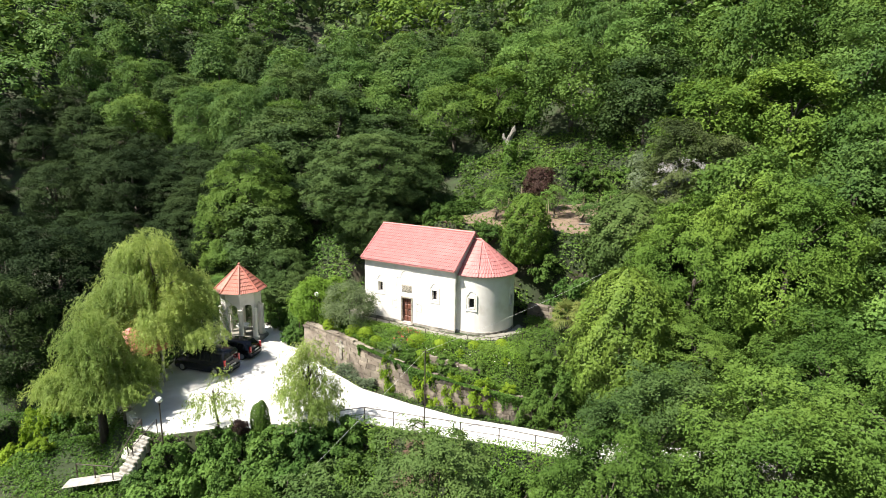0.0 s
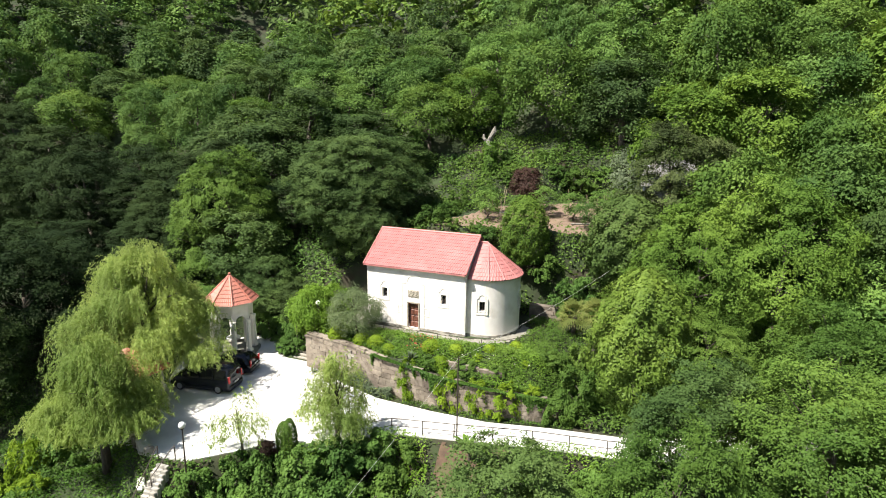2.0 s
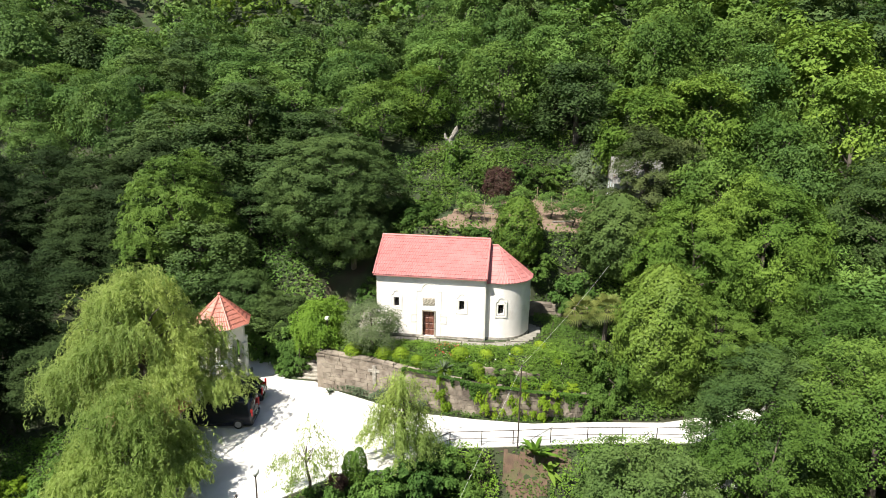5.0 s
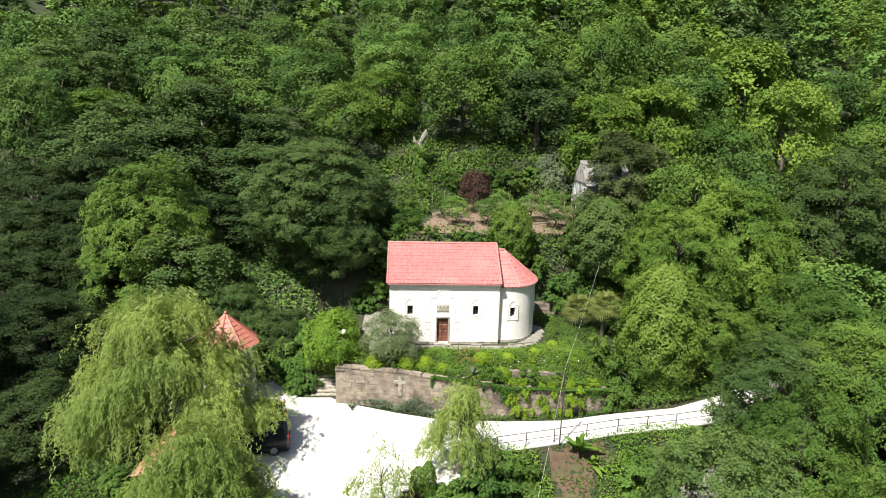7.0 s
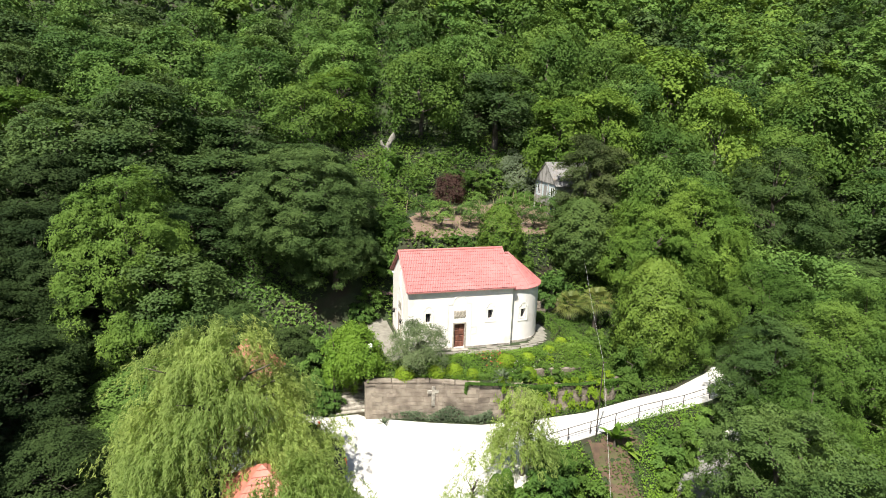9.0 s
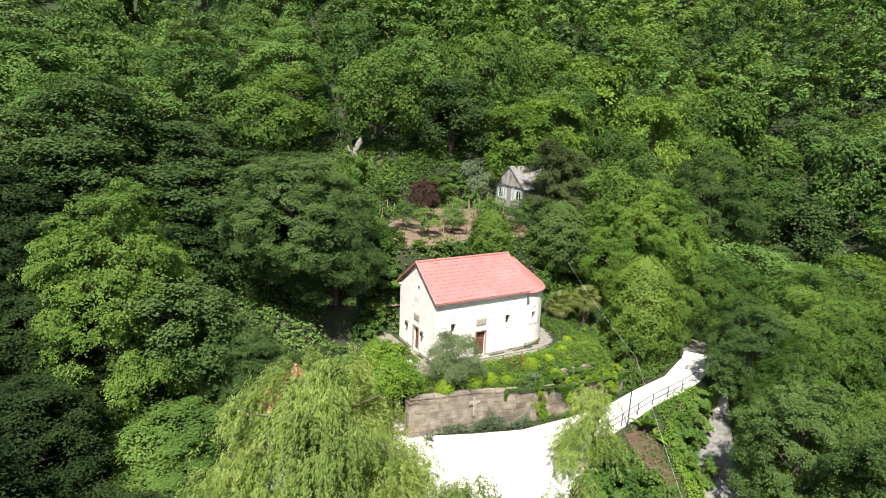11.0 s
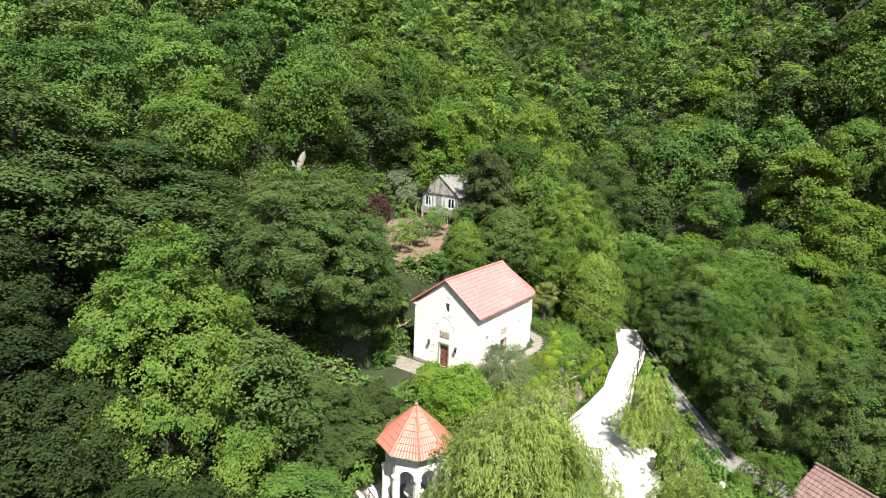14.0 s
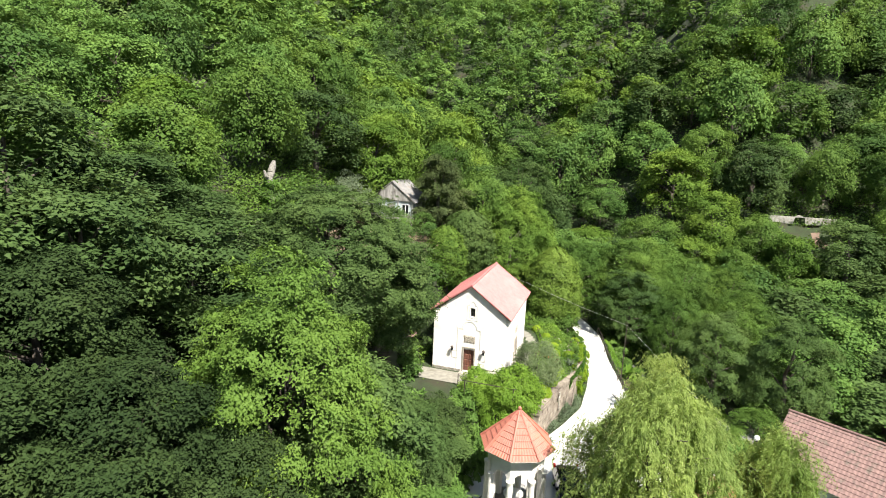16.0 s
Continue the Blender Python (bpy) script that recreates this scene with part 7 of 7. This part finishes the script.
# dead ivy-clad trunk above the garden
snag = thing("dead_tree", "pale dead trunk wrapped in ivy above the garden", "tree", (-25.9, 63.2, gz(-25.9, 63.2)))
sh = 16.3 - gz(-25.9, 63.2)
rows_ = [((0, 0, -0.3), (0, 0, sh * 0.45), 0.44, 0.38), ((0, 0, sh * 0.45), (-0.1, 0, sh * 0.65), 0.38, 0.34), ((-0.1, 0, sh * 0.65), (0.1, 0, sh * 0.8), 0.34, 0.3),
         ((0.1, 0, sh * 0.8), (0.45, 0, sh * 0.9), 0.3, 0.26), ((0.45, 0, sh * 0.9), (0.6, 0, sh), 0.27, 0.13), ((-0.1, 0, sh * 0.62), (-0.7, 0, sh * 0.74), 0.24, 0.17), ((-0.7, 0, sh * 0.74), (-0.78, 0, sh * 0.84), 0.17, 0.09)]
bm = tubes(*rows_, n=9)
bmesh.ops.subdivide_edges(bm, edges=[e for e in bm.edges if e.calc_length() > 0.7], cuts=4)
for v in bm.verts:
    v.co += Vector((noise.noise(v.co * 1.9), noise.noise(v.co * 1.9 + Vector((7, 0, 0))), 0)) * 0.16
part("trunk", bm, M["bark_pale"], snag)
rng = np.random.default_rng(96)
n = 1500
zz = rng.uniform(0, 1, n) ** 1.3 * sh * 0.68
aa = rng.uniform(0, 6.283, n)
rr = 0.5 + 0.35 * np.abs(np.sin(zz * 2.1 + aa))
part("ivy", leaf_quads("ivy", np.stack([rr * np.cos(aa) + 0.2 * zz / sh, rr * np.sin(aa), zz], 1), np.stack([np.cos(aa), np.sin(aa), 0.5 + 0 * aa], 1) + rng.normal(size=(n, 3)) * 0.4, 0.26, 0.2, LEAF["ivy"], rng, corners=3), None, snag)
# bare pale branches among the eastern trees
dead = thing("dead_branches", "bare pale branches among the green trees", "tree", (9.0, 40.5, gz(9.0, 40.5)))
rng = np.random.default_rng(97)
rows_ = [((0, 0, -0.3), (0.3, 0, 5.5), 0.16, 0.1)]
for i in range(9):
    a, z0 = rng.uniform(0, 6.28), rng.uniform(3.0, 5.6)
    rows_.append(((0.25, 0, z0), (math.cos(a) * 1.8, math.sin(a) * 1.8, z0 + rng.uniform(0.6, 2.2)), 0.06, 0.02))
part("trunk", tubes(*rows_, n=6), M["bark_pale"], dead)

# ---- small building behind the church ----
ann = thing("shelter", "small white masonry shelter with brown-red roof behind the church", "shelter", (-28.9, 49.1, 0.0))
for x0, x1, y0, y1 in ((-1.5, -1.2, -1.2, 1.2), (1.2, 1.5, -1.2, 1.2), (-1.2, 1.2, 0.95, 1.2)):
    part("wall", boxes((x0, x1, y0, y1, -0.6, 2.3)), M["plaster"], ann)
part("parapet", boxes((-1.2, 1.2, -1.2, -0.98, -0.6, 0.95)), M["plaster"], ann)
part("lintel", boxes((-1.2, 1.2, -1.2, -0.98, 1.95, 2.3)), M["plaster"], ann)
bm = bmesh.new()
prev = None
for i in range(33):
    x = -1.8 + 3.6 * i / 32
    row = [bm.verts.new((x, y, z + 0.03 * math.cos(i * math.pi))) for y, z in ((-1.6, 2.25), (0, 2.95), (1.6, 2.35))]
    if prev:
        for k in range(2):
            bm.faces.new((prev[k], row[k], row[k + 1], prev[k + 1]))
    prev = row
part("roof", bm, M["roof_old"], ann, "brown-red ribbed roof")

# ---- kiosk under the willows ----
kio = thing("kiosk", "small kiosk with a red tiled pyramid roof under the willows", "kiosk", (-39.3, 24.9, -2.92))
for px in (-1.4, 1.4):
    for py in (-1.4, 1.4):
        part("post", boxes((px - 0.08, px + 0.08, py - 0.08, py + 0.08, -0.6, 2.6)), M["wood_old"], kio)
part("counter", boxes((-1.3, 1.3, -1.36, -1.26, 0, 0.95), bevel=0.02), M["wood_old"], kio)
for i in range(4):
    a, b = Vector((2.0 * math.cos(radians(45 + 90 * i)) * 1.414, 2.0 * math.sin(radians(45 + 90 * i)) * 1.414, 0)), Vector((2.0 * math.cos(radians(135 + 90 * i)) * 1.414, 2.0 * math.sin(radians(135 + 90 * i)) * 1.414, 0))
    verts, faces = [], []
    for r in range(8):
        for edge in (0, 1):
            f = (r + edge) / 8
            for c in range(21):
                p = a.lerp(b, c / 20) * (1 - f)
                verts.append((p.x, p.y, 2.4 + 1.75 * f + 0.05 * (1 - edge) + 0.02 * math.cos(c * math.pi) * (1 - f)))
    for k in range(15):
        for c in range(20):
            faces.append((k * 21 + c, k * 21 + c + 1, (k + 1) * 21 + c + 1, (k + 1) * 21 + c))
    part("roof", flat_mesh("roof", verts, faces, M["roof_orange"]), None, kio)

# ---- houses below ----


def house(at, turn, half, length, wall, rise, label, roof, walls="plaster"):
    """Ridge along +y from the origin; gable end at y = 0."""
    h = thing("house", label, "house", at, turn)
    o = 0.45
    gab = [(-half + o, 0), (half - o, 0), (half - o, wall), (0, wall + rise * (1 - o / half)), (-half + o, wall)]
    for y, flip in ((0.5, 1), (length - 0.5, -1)):
        m = plane_m((0, y, 0), (flip, 0, 0))
        part("wall", panel(gab, [rect(-0.5, 0.5, 1.0, 2.2)], 0.3, m), M[walls], h)
    for x in (-half + o, half - o - 0.3):
        part("wall", boxes((x, x + 0.3, 0.82, length - 0.82, 0, wall)), M[walls], h)
    for s in (-1, 1):
        rows = max(6, round(math.hypot(half, rise) / 0.36))
        cols = max(8, round(length / 0.3))
        verts, faces = [], []
        for r in range(rows):
            for edge in (0, 1):
                f = (r + edge) / rows
                for c in range(cols * 2 + 1):
                    verts.append((s * half * (1 - f), length * c / (cols * 2), wall - 0.3 + (rise + 0.3) * f + 0.05 * (1 - edge) + (0.03 if c % 2 else 0)))
        w = cols * 2 + 1
        for k in range(rows * 2 - 1):
            for c in range(cols * 2):
                faces.append((k * w + c, k * w + c + 1, (k + 1) * w + c + 1, (k + 1) * w + c))
        part("roof", flat_mesh("roof", verts, faces, M[roof]), None, h)
    part("ridge_cap", tubes(((0, -0.03, wall + rise + 0.03), (0, length + 0.03, wall + rise + 0.03), 0.12), n=8), M[roof], h)
    return h


house((-20.5, 16.3, -8.8), 148.5, 4.2, 10.5, 3.6, 3.2, "house with a faded brown-red tile roof below the court", "roof_old")
house((-44.8, 14.6, -8.8), 75, 3.4, 8.0, 4.2, 1.4, "old house with a dark roof below the court", "roof_dark", "mortar")

# lower stair and crumbling parapet at the corner of the court
low = thing("stair_1", "pale worn concrete stair down from the corner of the court", "stair", kind="structure")
top_, foot_ = Vector((-31.93, 20.82, -3.3)), Vector((-31.85, 19.13, -5.1))
run = (foot_ - top_).to_2d()
n_steps = 10
for i in range(n_steps):
    f = i / n_steps
    p = top_.lerp(foot_, f)
    ob = part("step", boxes((0, run.length / n_steps + 0.06, -0.42 - 0.06 * (i % 3), 0.4 + 0.07 * (i % 2), -0.7, 0), bevel=0.03), M["step"], low)
    ob.matrix_world = pose(p.x, p.y, p.z - 0.02 * (i % 2), 0, 0, math.degrees(math.atan2(run.y, run.x)) + 2 * math.sin(i * 1.7))
low_path = tagged(ribbon([(-31.85, 19.13, -5.1), (-34.63, 17.21, -5.5)], 0.95, 0.02, "path_1", M["step"]), "pale concrete path below the court", "path", kind="structure")
railing("railing", [(-32.5, 20.95, -3.3), (-32.01, 18.58, -5.2), (-34.63, 17.91, -5.5)], 0.95, 1.8, "brown iron handrail beside the lower stair", mid=False)
railing("railing", [(-31.66, 21.41, -3.3), (-31.98, 19.9, -4.6)], 0.95, 1.8, "brown iron handrail on the stair from the court", mid=False)
# crumbling parapet of rough lumps
rng = np.random.default_rng(98)
para = thing("parapet", "broken pale concrete parapet at the corner of the court", "parapet", kind="structure")
pa, pb = Vector((-36.57, 22.06, -2.6)), Vector((-33.85, 21.38, -2.7))
for i in range(7):
    bm = bmesh.new()
    box(bm, -0.42, 0.42, -0.24, 0.24, -1.5, 0, 0.05)
    bmesh.ops.subdivide_edges(bm, edges=bm.edges, cuts=2, use_grid_fill=True)
    for v in bm.verts:
        v.co += Vector((noise.noise(v.co * 2.3 + Vector((i * 5, 0, 0))), noise.noise(v.co * 2.3 + Vector((0, i * 5, 9))), noise.noise(v.co * 1.9 + Vector((4, i * 5, 0))))) * 0.13
    p = pa.lerp(pb, i / 6)
    ob = part("block", bm, M["concrete"] if i % 3 else M["plinth"], para)
    ob.matrix_world = pose(p.x, p.y, p.z - 0.05 * abs(i - 2), 0, 0, math.degrees(math.atan2(pb.y - pa.y, pb.x - pa.x)) + 6 * math.sin(i))
for i in range(5):
    bm = ball(0.42, squash=0.75, n=8)
    for v in bm.verts:
        v.co *= 1 + 0.3 * noise.noise(v.co * 2.2 + Vector((i * 3, 0, 0)))
    for fc in bm.faces:
        fc.smooth = False
    ob = tagged(new("boulder", bm_mesh("boulder", bm, M["relief"])), "pale weathered boulder at the head of the lower stair", "boulder", "boulders")
    q = pb.lerp(foot_, 0.18 + 0.1 * i)
    ob.location = (q.x - 0.5 + 0.15 * (i % 2), q.y + 0.2, min(q.z - 0.65, -3.35 - 0.3 * i))

# ---- arched wall on the far slope ----
far_wall = thing("wall_2", "grey concrete road wall with an arched culvert", "wall", (40.1, 5.4, 7.7), kind="structure")
m = plane_m((0, 0, 0), (0.15, -1, 0))
part("wall_face", panel([(-2, -1.2), (2.2, -1.2)] + arch(3.2, -0.6, 0.9, 180, 0, 10) + [(4.2, -1.2), (12, -1.2), (12, 0.0), (-2, 0.0)], [], 0.5, m), M["step"], far_wall)
chute = tagged(sheet_on_ground(CHUTE, 0.12, 0.5, M["soil"], "bare_bank"), "bare brown earth slide below the road wall", "soil", kind="structure")

# ---- stone blocks of the retaining wall ----
rng = np.random.default_rng(99)
blocks = []
for k in range(11):
    w, h_ = rng.uniform(0.4, 1.25), 0.3
    bm = bmesh.new()
    r = bmesh.ops.create_cube(bm, size=1, matrix=Matrix.Diagonal((w, 0.26, h_, 1)))
    bmesh.ops.subdivide_edges(bm, edges=[e for e in bm.edges if abs(e.verts[0].co.x - e.verts[1].co.x) > 0.1], cuts=2)
    for v in bm.verts:
        v.co += Vector([float(a) for a in rng.normal(size=3)]) * 0.014
        if v.co.y < 0:
            v.co.x *= 0.975
            v.co.z *= 0.93
    blocks.append((w, bm_mesh("stone", bm, M["stone"])))
z0 = LOT_Z
for row, hh in enumerate((0.40, 0.30, 0.36, 0.26, 0.42, 0.30, 0.34, 0.28, 0.36)):
    x = -32.3 + rng.uniform(0, 0.4)
    while x < -11.2:
        w, me = blocks[rng.integers(0, 11)]
        xm = x + w / 2
        t = float(np.interp(xm, WALL_X, WALL_TOP))
        z = z0 + hh / 2
        y = float(np.interp(xm, WALL_X, WALL_Y))
        y1 = float(np.interp(xm + 0.3, WALL_X, WALL_Y))
        if z < t - 0.02 + 0.1 * math.sin(xm * 2.3):
            ob = part("stone", me, None, wall_1)
            ob.matrix_world = pose(xm, y + 0.055 + row * 0.012 + rng.normal() * 0.012, z + rng.normal() * 0.006, 0, rng.normal() * 0.9, math.degrees(math.atan2(y1 - y, 0.3))) @ Matrix.Diagonal((1, 1, hh / 0.3 - 0.02, 1))
        x += w + 0.006
    z0 += hh
for i, (x, w) in enumerate([(-32.0 + k * 0.9, 0.88) for k in range(9)]):
    t, y = float(np.interp(x, WALL_X, WALL_TOP)), float(np.interp(x, WALL_X, WALL_Y))
    y1 = float(np.interp(x + 0.3, WALL_X, WALL_Y))
    ob = part("coping", boxes((-w / 2, w / 2, -0.12, 0.5, -0.08, 0.06), bevel=0.02), M["stone"], wall_1)
    ob.matrix_world = pose(x, y + 0.1, t, 0, math.degrees(math.atan2(float(np.interp(x - 0.3, WALL_X, WALL_TOP)) - t, 0.3)), math.degrees(math.atan2(y1 - y, 0.3)))
cx, cyy = -27.7, float(np.interp(-27.7, WALL_X, WALL_Y))
cr = tagged(new("stone_cross", bm_mesh("stone_cross", boxes((-0.13, 0.13, -0.06, 0.06, -1.0, 0.55), (-0.48, 0.48, -0.05, 0.05, 0.02, 0.26), bevel=0.02), M["plinth"])), "carved stone cross set on the retaining wall", "cross")
cr.location = (cx, cyy - 0.09, -1.25)
# low dry-stone wall behind the apse
low_wall = thing("wall_3", "low dark dry-stone wall behind the apse", "dry-stone wall", kind="structure")
for row in range(4):
    x = -16.4 + rng.uniform(0, 0.3)
    while x < -11.6:
        w, me = blocks[rng.integers(0, 11)]
        ob = part("stone", me, None, low_wall)
        ob.matrix_world = pose(x + w / 2, 45.75 + rng.normal() * 0.02 - 0.12 * (x + 14), 0.1 + row * 0.33, 0, rng.normal() * 2, -7)
        x += w + 0.02
part("wall_core", boxes((-16.4, -11.4, 45.9, 46.6, -0.5, 1.2)), M["mortar"], low_wall)
bed_wall = thing("wall_4", "short dark stone edge in the bed above the retaining wall", "dry-stone wall", kind="structure")
for row in range(2):
    x = -20.6 + rng.uniform(0, 0.3)
    while x < -16.4:
        w, me = blocks[rng.integers(0, 11)]
        xm = x + w / 2
        y = float(np.interp(xm, WALL_X, WALL_Y)) + 1.35
        ob = part("stone", me, None, bed_wall)
        ob.matrix_world = pose(xm, y + 0.04 * row, gz(xm, y) + 0.12 + row * 0.3, 0, rng.normal() * 2, 4)
        x += w + 0.02
